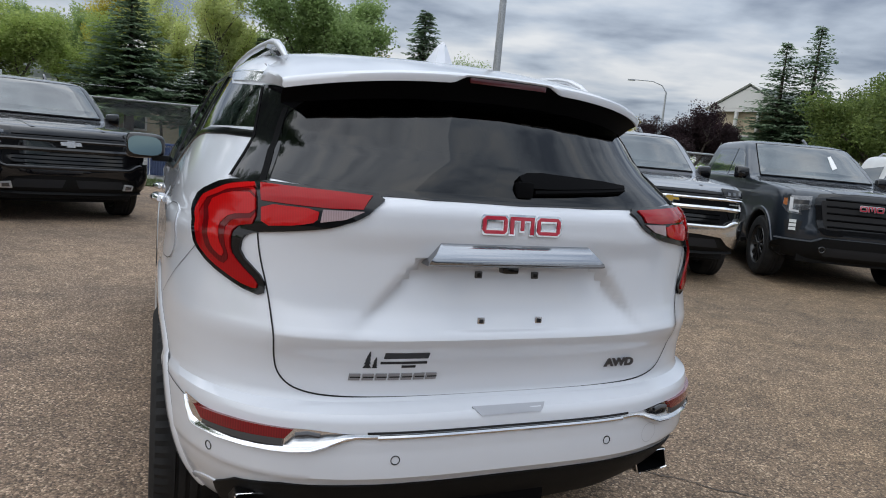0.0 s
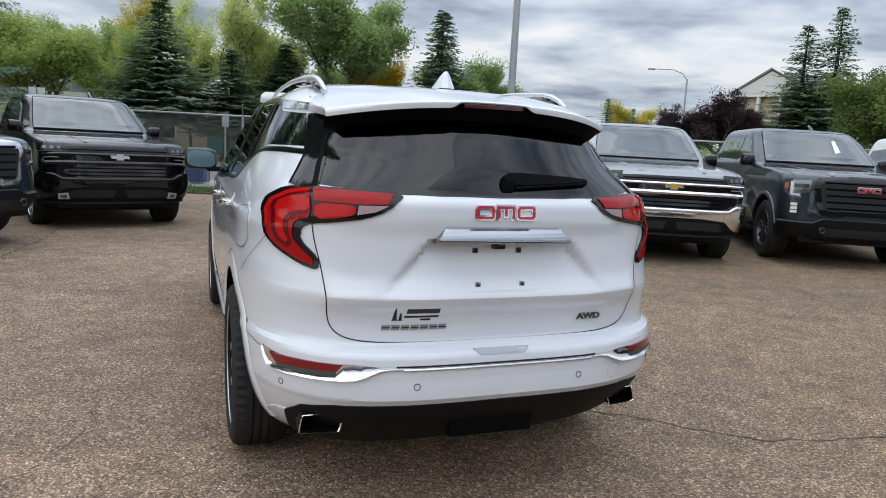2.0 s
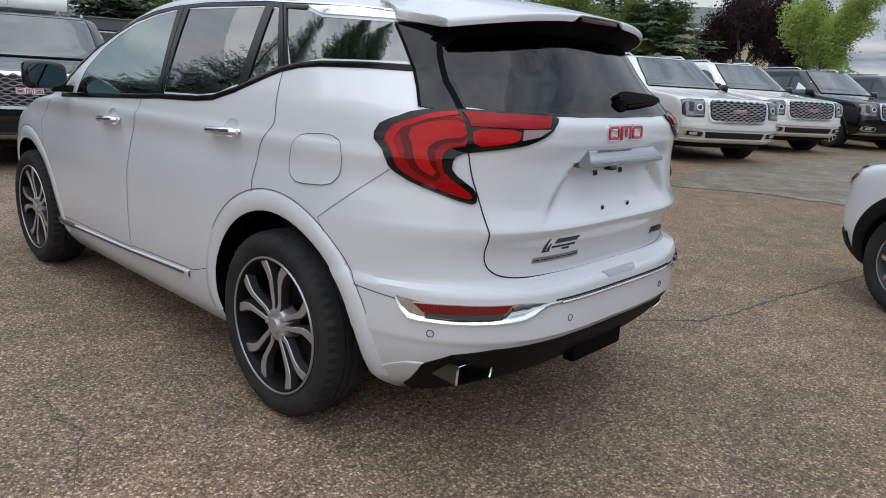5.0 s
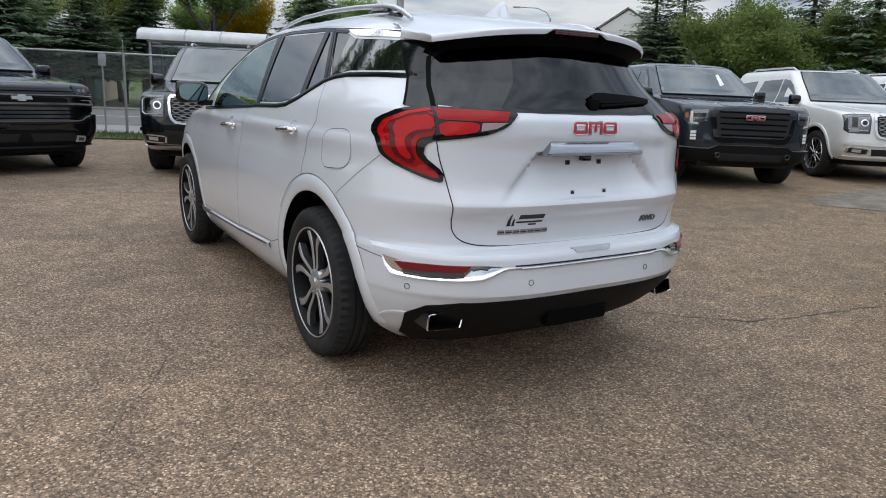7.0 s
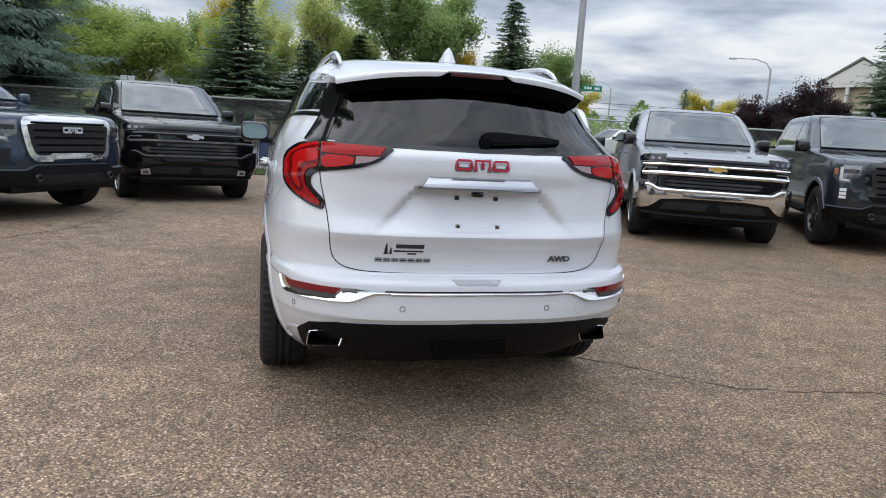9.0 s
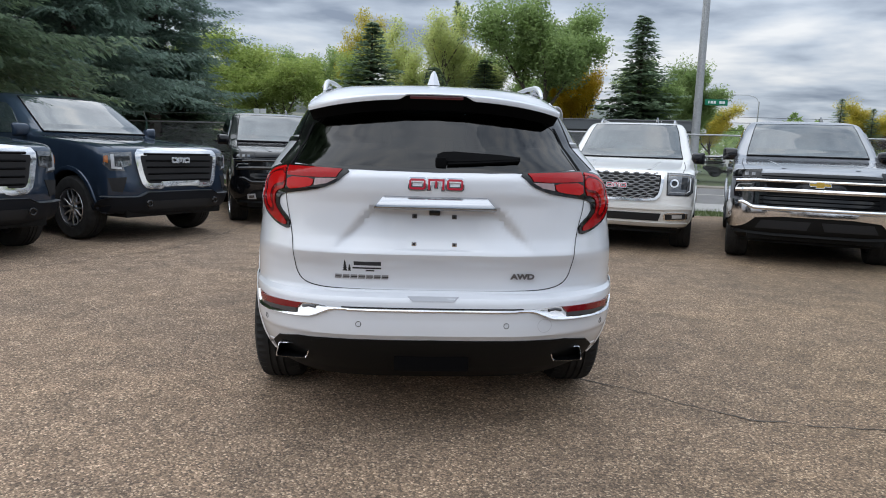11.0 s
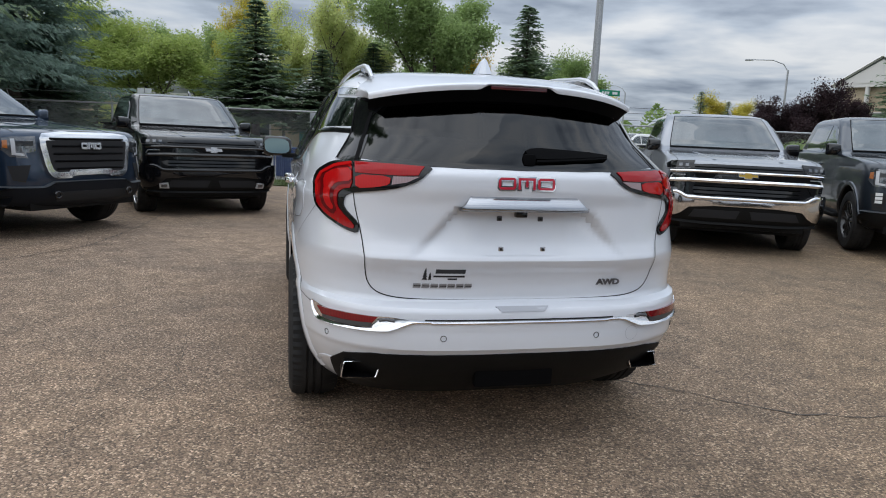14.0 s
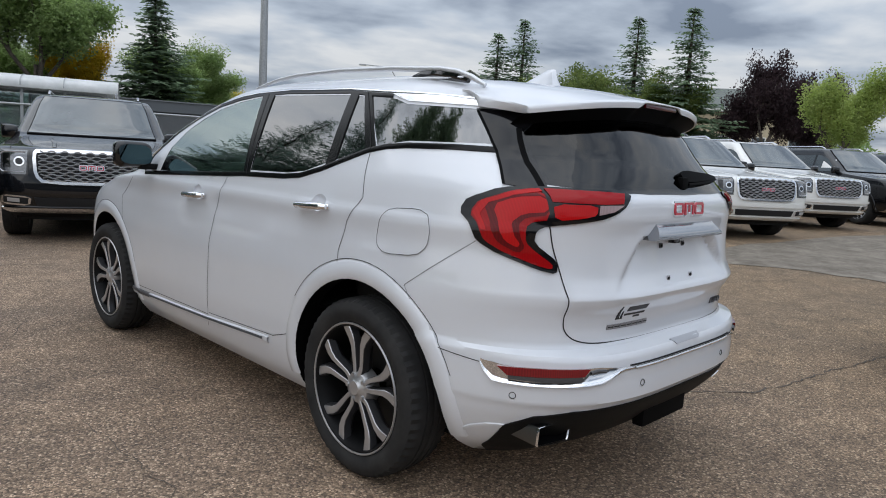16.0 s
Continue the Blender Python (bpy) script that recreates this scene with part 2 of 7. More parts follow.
def asphalt():
    """Worn brown lot: exposed pebbles in a thin binder, with broad stains and wear."""
    m = base("worn_aggregate_asphalt", (0.15, 0.125, 0.10), 0.85)
    nt = m.node_tree
    N, L = nt.nodes.new, nt.links.new
    b = nt.nodes["Principled BSDF"]
    tc = N("ShaderNodeTexCoord")
    v = N("ShaderNodeTexVoronoi")
    v.inputs["Scale"].default_value = 112
    L(tc.outputs["Object"], v.inputs["Vector"])
    v2 = N("ShaderNodeTexVoronoi")
    v2.inputs["Scale"].default_value = 300
    L(tc.outputs["Object"], v2.inputs["Vector"])
    sep = N("ShaderNodeSeparateColor")
    L(v.outputs["Color"], sep.inputs[0])
    peb = N("ShaderNodeValToRGB")
    e = peb.color_ramp.elements
    e[0].position, e[0].color = 0.0, (0.100, 0.080, 0.060, 1)
    e[1].position, e[1].color = 1.0, (0.66, 0.56, 0.43, 1)
    for p, c in ((0.30, (0.200, 0.155, 0.113)), (0.62, (0.285, 0.220, 0.158)), (0.86, (0.40, 0.315, 0.230))):
        k = e.new(p); k.color = (*c, 1)
    L(sep.outputs[0], peb.inputs[0])
    sep2 = N("ShaderNodeSeparateColor")
    L(v2.outputs["Color"], sep2.inputs[0])
    fine = N("ShaderNodeMixRGB"); fine.blend_type = 'MULTIPLY'; fine.inputs[0].default_value = 0.55
    L(peb.outputs[0], fine.inputs[1])
    fr = N("ShaderNodeMapRange"); fr.inputs[3].default_value = 0.55; fr.inputs[4].default_value = 1.35
    L(sep2.outputs[1], fr.inputs[0]); L(fr.outputs[0], fine.inputs[2])
    # binder between the pebbles
    edge = N("ShaderNodeValToRGB")
    edge.color_ramp.elements[0].position, edge.color_ramp.elements[0].color = 0.25, (1, 1, 1, 1)
    edge.color_ramp.elements[1].position, edge.color_ramp.elements[1].color = 0.75, (0.55, 0.53, 0.52, 1)
    L(v.outputs["Distance"], edge.inputs[0])
    sc = N("ShaderNodeMixRGB"); sc.blend_type = 'MULTIPLY'; sc.inputs[0].default_value = 0.8
    L(fine.outputs[0], sc.inputs[1]); L(edge.outputs[0], sc.inputs[2])
    # broad wear and stains
    n = N("ShaderNodeTexNoise"); n.inputs["Scale"].default_value = 0.55; n.inputs["Detail"].default_value = 8
    n.inputs["Roughness"].default_value = 0.62
    L(tc.outputs["Object"], n.inputs["Vector"])
    st = N("ShaderNodeValToRGB")
    st.color_ramp.elements[0].position, st.color_ramp.elements[0].color = 0.32, (0.74, 0.74, 0.76, 1)
    st.color_ramp.elements[1].position, st.color_ramp.elements[1].color = 0.70, (1.28, 1.22, 1.14, 1)
    L(n.outputs["Fac"], st.inputs[0])
    fin = N("ShaderNodeMixRGB"); fin.blend_type = 'MULTIPLY'; fin.inputs[0].default_value = 0.85
    L(sc.outputs[0], fin.inputs[1]); L(st.outputs[0], fin.inputs[2])
    n3 = N("ShaderNodeTexNoise"); n3.inputs["Scale"].default_value = 4.5; n3.inputs["Detail"].default_value = 6
    L(tc.outputs["Object"], n3.inputs["Vector"])
    worn = N("ShaderNodeMapRange")
    worn.inputs[1].default_value, worn.inputs[2].default_value, worn.inputs[3].default_value, worn.inputs[4].default_value = 0.32, 0.68, 0.80, 1.18
    L(n3.outputs["Fac"], worn.inputs[0])
    fin2 = N("ShaderNodeMixRGB"); fin2.blend_type = 'MULTIPLY'; fin2.inputs[0].default_value = 1.0
    L(fin.outputs[0], fin2.inputs[1]); L(worn.outputs[0], fin2.inputs[2])
    tint = N("ShaderNodeMixRGB"); tint.blend_type = 'MULTIPLY'; tint.inputs[0].default_value = 1.0
    tint.inputs[2].default_value = (1.035, 1.0, 0.95, 1)
    L(fin2.outputs[0], tint.inputs[1]); L(tint.outputs[0], b.inputs["Base Color"])
    # darker, browner asphalt over the eastern part of the lot, with a ragged change
    pos = N("ShaderNodeSeparateXYZ"); L(tc.outputs["Object"], pos.inputs[0])
    rag = N("ShaderNodeTexNoise"); rag.inputs["Scale"].default_value = 0.35; rag.inputs["Detail"].default_value = 5
    L(tc.outputs["Object"], rag.inputs["Vector"])
    off = N("ShaderNodeMath"); off.operation = 'MULTIPLY_ADD'; off.inputs[1].default_value = 6.0
    L(rag.outputs["Fac"], off.inputs[0]); L(pos.outputs["X"], off.inputs[2])
    east = N("ShaderNodeMapRange"); east.interpolation_type = 'SMOOTHSTEP'
    east.inputs[1].default_value, east.inputs[2].default_value = 6.5, 13.0
    L(off.outputs[0], east.inputs[0])
    tone = N("ShaderNodeMixRGB"); tone.inputs[1].default_value = (1.12, 1.08, 1.09, 1); tone.inputs[2].default_value = (0.90, 0.85, 0.765, 1)
    L(east.outputs[0], tone.inputs[0])
    last = N("ShaderNodeMixRGB"); last.blend_type = 'MULTIPLY'; last.inputs[0].default_value = 1.0
    L(tint.outputs[0], last.inputs[1]); L(tone.outputs[0], last.inputs[2]); L(last.outputs[0], b.inputs["Base Color"])
    bp = N("ShaderNodeBump"); bp.inputs["Strength"].default_value = 0.9; bp.inputs["Distance"].default_value = 0.004
    bp.invert = True
    L(v.outputs["Distance"], bp.inputs["Height"]); L(bp.outputs[0], b.inputs["Normal"])
    return m


ASPHALT = asphalt()
CRACK = base("crack_tar", (0.095, 0.078, 0.062), 0.9)
CONCRETE = base("worn_concrete", (0.36, 0.33, 0.28), 0.85)
noise_into(CONCRETE, 2.2, 8, [(0.3, (0.20, 0.17, 0.132)), (0.7, (0.335, 0.295, 0.24))], bump=0.4, dist=0.004)
GRAVEL = base("pale_gravel", (0.42, 0.40, 0.37), 0.9)
noise_into(GRAVEL, 60, 4, [(0.35, (0.22, 0.21, 0.20)), (0.65, (0.55, 0.53, 0.50))], bump=0.8, dist=0.01)
ROAD = base("road_asphalt", (0.16, 0.155, 0.15), 0.85)
noise_into(ROAD, 1.4, 8, [(0.3, (0.13, 0.125, 0.12)), (0.7, (0.20, 0.19, 0.185))], bump=0.3, dist=0.004)
LINE_PAINT = base("road_line_paint", (0.6, 0.58, 0.5), 0.8)
SOIL = base("far_ground_grass", (0.06, 0.085, 0.03), 0.95)
noise_into(SOIL, 0.8, 8, [(0.3, (0.045, 0.07, 0.02)), (0.7, (0.10, 0.12, 0.045))])
GRASS = base("grass_blade", (0.07, 0.13, 0.03), 0.7)
noise_into(GRASS, 2.5, 4, [(0.3, (0.05, 0.10, 0.02)), (0.7, (0.14, 0.17, 0.05))])
GALV = base("galvanised_steel", (0.42, 0.43, 0.44), 0.5, 0.7)
noise_into(GALV, 25, 4, [(0.3, (0.33, 0.34, 0.35)), (0.7, (0.50, 0.51, 0.52))])
GREEN_STEEL = base("green_coated_steel", (0.06, 0.13, 0.11), 0.5)
BARK = base("bark", (0.10, 0.08, 0.065), 0.9)
noise_into(BARK, 14, 6, [(0.3, (0.05, 0.04, 0.033)), (0.7, (0.16, 0.13, 0.105))], bump=0.8, dist=0.02)


def foliage(name, dark, light, odd=None, share=0.0):
    """Leaf colour that differs from leaf to leaf."""
    m = base(name, light, 0.6, 0.0, 0.0, 0.3)
    nt = m.node_tree
    N, L = nt.nodes.new, nt.links.new
    b = nt.nodes["Principled BSDF"]
    g = N("ShaderNodeNewGeometry")
    r = N("ShaderNodeValToRGB")
    e = r.color_ramp.elements
    e[0].color, e[1].color = (*dark, 1), (*light, 1)
    e[1].position = 1.0 - share if odd else 1.0
    if odd:
        k = e.new(1.0); k.color = (*odd, 1)
    clump = N("ShaderNodeTexNoise")
    clump.inputs["Scale"].default_value = 1.1
    clump.inputs["Detail"].default_value = 2.0
    L(g.outputs["Position"], clump.inputs["Vector"])
    spread = N("ShaderNodeMapRange")
    spread.inputs["From Min"].default_value, spread.inputs["From Max"].default_value = 0.32, 0.68
    L(clump.outputs[0], spread.inputs["Value"])
    blend = N("ShaderNodeMix")
    blend.inputs["Factor"].default_value = 0.45
    L(g.outputs["Random Per Island"], blend.inputs["A"]); L(spread.outputs[0], blend.inputs["B"])
    L(blend.outputs["Result"], r.inputs[0])
    L(r.outputs[0], b.inputs["Base Color"])
    b.inputs["Transmission Weight"].default_value = 0.0
    tl = N("ShaderNodeBsdfTranslucent")
    L(r.outputs[0], tl.inputs["Color"])
    mx = N("ShaderNodeMixShader"); mx.inputs[0].default_value = 0.55
    out = nt.nodes["Material Output"]
    L(b.outputs[0], mx.inputs[1]); L(tl.outputs[0], mx.inputs[2]); L(mx.outputs[0], out.inputs["Surface"])
    return m


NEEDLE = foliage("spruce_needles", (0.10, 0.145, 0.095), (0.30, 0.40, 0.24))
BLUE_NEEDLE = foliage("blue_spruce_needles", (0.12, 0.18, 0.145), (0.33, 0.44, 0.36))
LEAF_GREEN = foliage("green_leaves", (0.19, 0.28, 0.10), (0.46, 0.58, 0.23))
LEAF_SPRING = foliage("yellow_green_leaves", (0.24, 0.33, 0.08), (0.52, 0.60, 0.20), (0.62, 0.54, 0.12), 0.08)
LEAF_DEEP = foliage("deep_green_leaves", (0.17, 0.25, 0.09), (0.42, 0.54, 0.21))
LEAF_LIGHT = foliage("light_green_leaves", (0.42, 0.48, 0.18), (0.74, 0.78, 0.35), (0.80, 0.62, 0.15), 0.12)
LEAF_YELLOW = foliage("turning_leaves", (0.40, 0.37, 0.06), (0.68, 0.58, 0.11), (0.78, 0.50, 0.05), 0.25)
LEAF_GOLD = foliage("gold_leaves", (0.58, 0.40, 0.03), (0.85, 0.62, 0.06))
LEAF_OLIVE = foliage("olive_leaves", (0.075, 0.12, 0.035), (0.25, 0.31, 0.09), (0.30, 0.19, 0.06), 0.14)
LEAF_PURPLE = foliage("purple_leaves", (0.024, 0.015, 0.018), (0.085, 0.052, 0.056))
STUCCO = base("cream_stucco", (0.55, 0.45, 0.32), 0.9)
noise_into(STUCCO, 6, 5, [(0.3, (0.48, 0.39, 0.27)), (0.7, (0.60, 0.50, 0.36))])
TRIM_WHITE = base("white_trim", (0.72, 0.70, 0.66), 0.6)
SHINGLE = base("roof_shingle", (0.16, 0.18, 0.16), 0.9)
noise_into(SHINGLE, 5, 6, [(0.3, (0.11, 0.125, 0.115)), (0.7, (0.20, 0.22, 0.20))])
SLATE_SIDING = base("dark_grey_siding", (0.085, 0.09, 0.095), 0.7)
noise_into(SLATE_SIDING, 3, 5, [(0.3, (0.07, 0.075, 0.08)), (0.7, (0.10, 0.105, 0.11))])
TEAL = base("teal_enamel", (0.03, 0.19, 0.17), 0.5)
SIGN_GREEN = base("sign_green", (0.0, 0.20, 0.10), 0.4)
SIGN_WHITE = base("sign_white", (0.75, 0.77, 0.75), 0.5)
BIN_BLUE = base("bin_blue", (0.015, 0.045, 0.16), 0.5)
PAPER = base("white_paper", (0.8, 0.8, 0.78), 0.7)
ROOF_PLASTIC = base("shelter_roof_white", (0.66, 0.67, 0.66), 0.5)
noise_into(ROOF_PLASTIC, 3, 5, [(0.3, (0.55, 0.56, 0.55)), (0.7, (0.74, 0.74, 0.73))])

# ---- building helpers ----
from mathutils.geometry import tessellate_polygon


def obj(name, bm, material, parent=None, label="", smooth=True):
    me = bpy.data.meshes.new(name)
    bm.to_mesh(me)
    bm.free()
    return obj_mesh(name, me, material, parent, label, smooth)


def obj_mesh(name, me, material, parent=None, label="", smooth=True):
    if material is not None and not me.materials:
        me.materials.append(material)
    if smooth:
        for p in me.polygons:
            p.use_smooth = True
        me.set_sharp_from_angle(angle=radians(38))
    ob = new(name, me)
    if parent is not None:
        ob.parent = parent
    if label:
        ob["label"] = label
    return ob


part = obj


def thing(name, m, label, category, group="", kind=""):
    e = new(name)
    e.empty_display_size = 0.2
    e.matrix_world = m
    return tagged(e, label, category, group, kind)


def box(size, at=(0, 0, 0), bevel=0.0, bm=None, turn=None, segs=2):
    one = bmesh.new()
    bmesh.ops.create_cube(one, size=1)
    for v in one.verts:
        v.co = Vector((v.co.x * size[0], v.co.y * size[1], v.co.z * size[2]))
    if bevel:
        bmesh.ops.bevel(one, geom=one.edges[:], offset=bevel, segments=segs, profile=0.7, affect='EDGES')
    m = Matrix.Translation(at) @ (turn or Matrix())
    bmesh.ops.transform(one, matrix=m, verts=one.verts)
    return merge(bm, one)


def merge(bm, one):
    if bm is None:
        return one
    me = bpy.data.meshes.new("tmp")
    one.to_mesh(me)
    one.free()
    bm.from_mesh(me)
    bpy.data.meshes.remove(me)
    return bm


def lathe(profile, n=48, axis='X', bm=None, close=False):
    """Turn a list of (radius, along) about an axis."""
    bm = bm or bmesh.new()
    rings = []
    for r, a in profile:
        ring = []
        for i in range(n):
            t = 2 * math.pi * i / n
            c, s = r * math.cos(t), r * math.sin(t)
            ring.append(bm.verts.new({'X': (a, c, s), 'Y': (c, a, s), 'Z': (c, s, a)}[axis]))
        rings.append(ring)
    pairs = list(zip(rings, rings[1:])) + ([(rings[-1], rings[0])] if close else [])
    for p, q in pairs:
        for i in range(n):
            bm.faces.new((p[i], p[(i + 1) % n], q[(i + 1) % n], q[i]))
    bmesh.ops.recalc_face_normals(bm, faces=bm.faces[:])
    return bm


def tube(points, radius, n=8, bm=None, caps=True, flat=1.0):
    """A round bar along points; radius may be a list."""
    bm = bm or bmesh.new()
    pts = [Vector(p) for p in points]
    rad = radius if isinstance(radius, (list, tuple)) else [radius] * len(pts)
    rings, side = [], None
    for i, p in enumerate(pts):
        d = (pts[min(i + 1, len(pts) - 1)] - pts[max(i - 1, 0)]).normalized()
        if side is None:
            side = d.cross(Vector((0, 0, 1)) if abs(d.z) < 0.9 else Vector((1, 0, 0))).normalized()
        side = (side - d * side.dot(d)).normalized()
        up = side.cross(d)
        rings.append([bm.verts.new(p + rad[i] * (math.cos(2 * math.pi * k / n) * side + flat * math.sin(2 * math.pi * k / n) * up)) for k in range(n)])
    for a, b in zip(rings, rings[1:]):
        for k in range(n):
            bm.faces.new((a[k], a[(k + 1) % n], b[(k + 1) % n], b[k]))
    if caps:
        bm.faces.new(rings[0])
        bm.faces.new(rings[-1][::-1])
    return bm


def tab(rows):
    """A smooth curve through (place, value) rows that never overshoots."""
    zs, vs = [r[0] for r in rows], [r[1] for r in rows]
    last = len(zs) - 1

    def slope(k):
        if k <= 0 or k >= last:
            i, j = min(k + 1, last), max(k - 1, 0)
            return (vs[i] - vs[j]) / (zs[i] - zs[j])
        a = (vs[k] - vs[k - 1]) / (zs[k] - zs[k - 1])
        b = (vs[k + 1] - vs[k]) / (zs[k + 1] - zs[k])
        return 0.0 if a * b <= 0 else 2 * a * b / (a + b)

    slopes = [slope(k) for k in range(last + 1)]

    def f(z):
        if z <= zs[0]:
            return vs[0]
        for i in range(last):
            if z <= zs[i + 1]:
                h = zs[i + 1] - zs[i]
                t = (z - zs[i]) / h
                return ((2 * t**3 - 3 * t**2 + 1) * vs[i] + (t**3 - 2 * t**2 + t) * h * slopes[i]
                        + (3 * t**2 - 2 * t**3) * vs[i + 1] + (t**3 - t**2) * h * slopes[i + 1])
        return vs[-1]
    return f


def step01(a, b, x):
    t = max(0.0, min(1.0, (x - a) / (b - a)))
    return t * t * (3 - 2 * t)


class Shape:
    """A vehicle's skin: at each height a plan outline with a rounded tail and nose. x right, y ahead, z up."""

    def __init__(self, half, rear, front, expo, y0, ynose, nose_n=2.8, dents=None, broad=0.0, knee_in=None):
        self.broad = broad
        self.knee_in = tab(knee_in) if knee_in else (lambda z: 0.45)
        self.half, self.rear, self.front, self.expo = tab(half), tab(rear), tab(front), tab(expo)
        self.y0, self.ynose, self.dents = y0, ynose, dents
        self.nose_n = tab(nose_n) if isinstance(nose_n, list) else (lambda z: nose_n)

    def out(self, x):
        """The right flank stands out a little further than the left."""
        return x + self.broad * step01(.50, .92, x)

    def knee(self, z):
        return max(self.y0, min(self.ynose, self.front(z) - self.knee_in(z)))

    def y0_at(self, z):
        return max(self.rear(z) + 0.05, min(self.y0, self.front(z) - 0.5))

    def ring(self, z, nt=34, ns=12, nf=22):
        w, n, y0 = self.half(z), self.expo(z), self.y0_at(z)
        b, f = y0 - self.rear(z), self.front(z)
        y1 = max(y0, self.knee(z))
        out = []
        for i in range(nt + 1):
            p = math.pi / 2 * i / nt
            x, y = w * math.sin(p) ** (2 / n), y0 - b * math.cos(p) ** (2 / n)
            out.append([x, y + (self.dents(x, z) if self.dents else 0.0)])
        for i in range(1, ns):
            out.append([w, y0 + (y1 - y0) * i / ns])
        for i in range(nf + 1):
            p = math.pi / 2 * i / nf
            q = 2 / self.nose_n(z)
            out.append([w * math.cos(p) ** q, y1 + (f - y1) * math.sin(p) ** q])
        out[-1][0] = 0.0
        out[0][0] = 0.0
        return out

    def side(self, y, z):
        w = self.half(z)
        y0 = self.y0_at(z)
        y1 = max(y0, self.knee(z))
        if y < y0:
            q, n = (y0 - y) / (y0 - self.rear(z)), self.expo(z)
        elif y > y1:
            q, n = (y - y1) / (self.front(z) - y1), self.nose_n(z)
        else:
            return w
        return w * max(0.0, 1 - min(q, 1.0) ** n) ** (1 / n)

    def tail(self, x, z):
        w, n, y0 = self.half(z), self.expo(z), self.y0_at(z)
        y = y0 - (y0 - self.rear(z)) * max(0.0, 1 - min(abs(x) / w, 1.0) ** n) ** (1 / n)
        return y + (self.dents(abs(x), z) if self.dents else 0.0)

    def nose(self, x, z):
        w, n = self.half(z), self.nose_n(z)
        y1 = max(self.y0_at(z), self.knee(z))
        return y1 + (self.front(z) - y1) * max(0.0, 1 - min(abs(x) / w, 1.0) ** n) ** (1 / n)

    # maps from two numbers to a place on the skin
    def on_left(self, y, z):
        return Vector((-self.side(y, z), y, z))

    def on_right(self, y, z):
        return Vector((self.out(self.side(y, z)), y, z))

    def on_nose(self, x, z):
        return Vector((x, self.nose(x, z), z))

    def angle(self, x, z):
        return math.copysign(math.asin(min(1.0, (abs(x) / self.half(z)) ** (self.expo(z) / 2))), x)

    def on_wrap(self, p, z):
        w, n, y0 = self.half(z), self.expo(z), self.y0_at(z)
        x = math.copysign(w * abs(math.sin(p)) ** (2 / n), p)
        y = y0 - (y0 - self.rear(z)) * abs(math.cos(p)) ** (2 / n)
        return Vector((self.out(x), y + (self.dents(abs(x), z) if self.dents else 0.0), z))

    def skin(self, zs, material, nt=34):
        """The closed body mesh."""
        bm = bmesh.new()
        rings = []
        for z in zs:
            half = self.ring(z, nt)
            pts = [(self.out(x), y) for x, y in half] + [(-x, y) for x, y in half[-2:0:-1]]
            rings.append([bm.verts.new((x, y, z)) for x, y in pts])
        m = len(rings[0])
        for a, b in zip(rings, rings[1:]):
            for i in range(m):
                bm.faces.new((a[i], a[(i + 1) % m], b[(i + 1) % m], b[i]))
        for ring, z, up in ((rings[0], zs[0], False), (rings[-1], zs[-1], True)):
            # inner rings, so that the cap stays even
            for k in (0.66, 0.33):
                cy = sum(v.co.y for v in ring) / m
                nxt = [bm.verts.new((v.co.x * k, cy + (v.co.y - cy) * k, z + (0.006 * (1 - k) if up else 0))) for v in ring]
                for i in range(m):
                    f = (ring[i], ring[(i + 1) % m], nxt[(i + 1) % m], nxt[i])
                    bm.faces.new(f)
                ring = nxt
            bm.faces.new(ring)
        bmesh.ops.recalc_face_normals(bm, faces=bm.faces[:])
        return bm


def smooth_poly(poly, rounds=1):
    for _ in range(rounds):
        out = []
        for i, p in enumerate(poly):
            q = poly[(i + 1) % len(poly)]
            out.append((p[0] * 0.8 + q[0] * 0.2, p[1] * 0.8 + q[1] * 0.2))
            out.append((p[0] * 0.2 + q[0] * 0.8, p[1] * 0.2 + q[1] * 0.8))
        poly = out
    return poly


def inset(poly, d, sx=1.0):
    """A polygon moved inwards by d; sx: metres in one unit of the first number."""
    pts = [Vector((p[0] * sx, p[1])) for p in poly]
    area = sum(a.x * b.y - b.x * a.y for a, b in zip(pts, pts[1:] + pts[:1]))
    sg = 1 if area > 0 else -1
    out = []
    for i, p in enumerate(pts):
        a, b = pts[i - 1], pts[(i + 1) % len(pts)]
        e1, e2 = (p - a).normalized(), (b - p).normalized()
        n1, n2 = Vector((-e1.y, e1.x)) * sg, Vector((-e2.y, e2.x)) * sg
        n = (n1 + n2)
        n = n / max(0.5, n.length_squared / 2) if n.length > 1e-6 else n1
        q = p + n * d
        out.append((q.x / sx, q.y))
    return out


def normal_of(fn, a, b, away, da=1e-3, db=1e-3):
    p = fn(a, b)
    n = (fn(a + da, b) - fn(a - da, b)).cross(fn(a, b + db) - fn(a, b - db))
    if n.length < 1e-12:
        n = p - away
    n.normalize()
    return -n if n.dot(p - away) < 0 else n


MIDDLE = Vector((0, 1.2, 0.85))


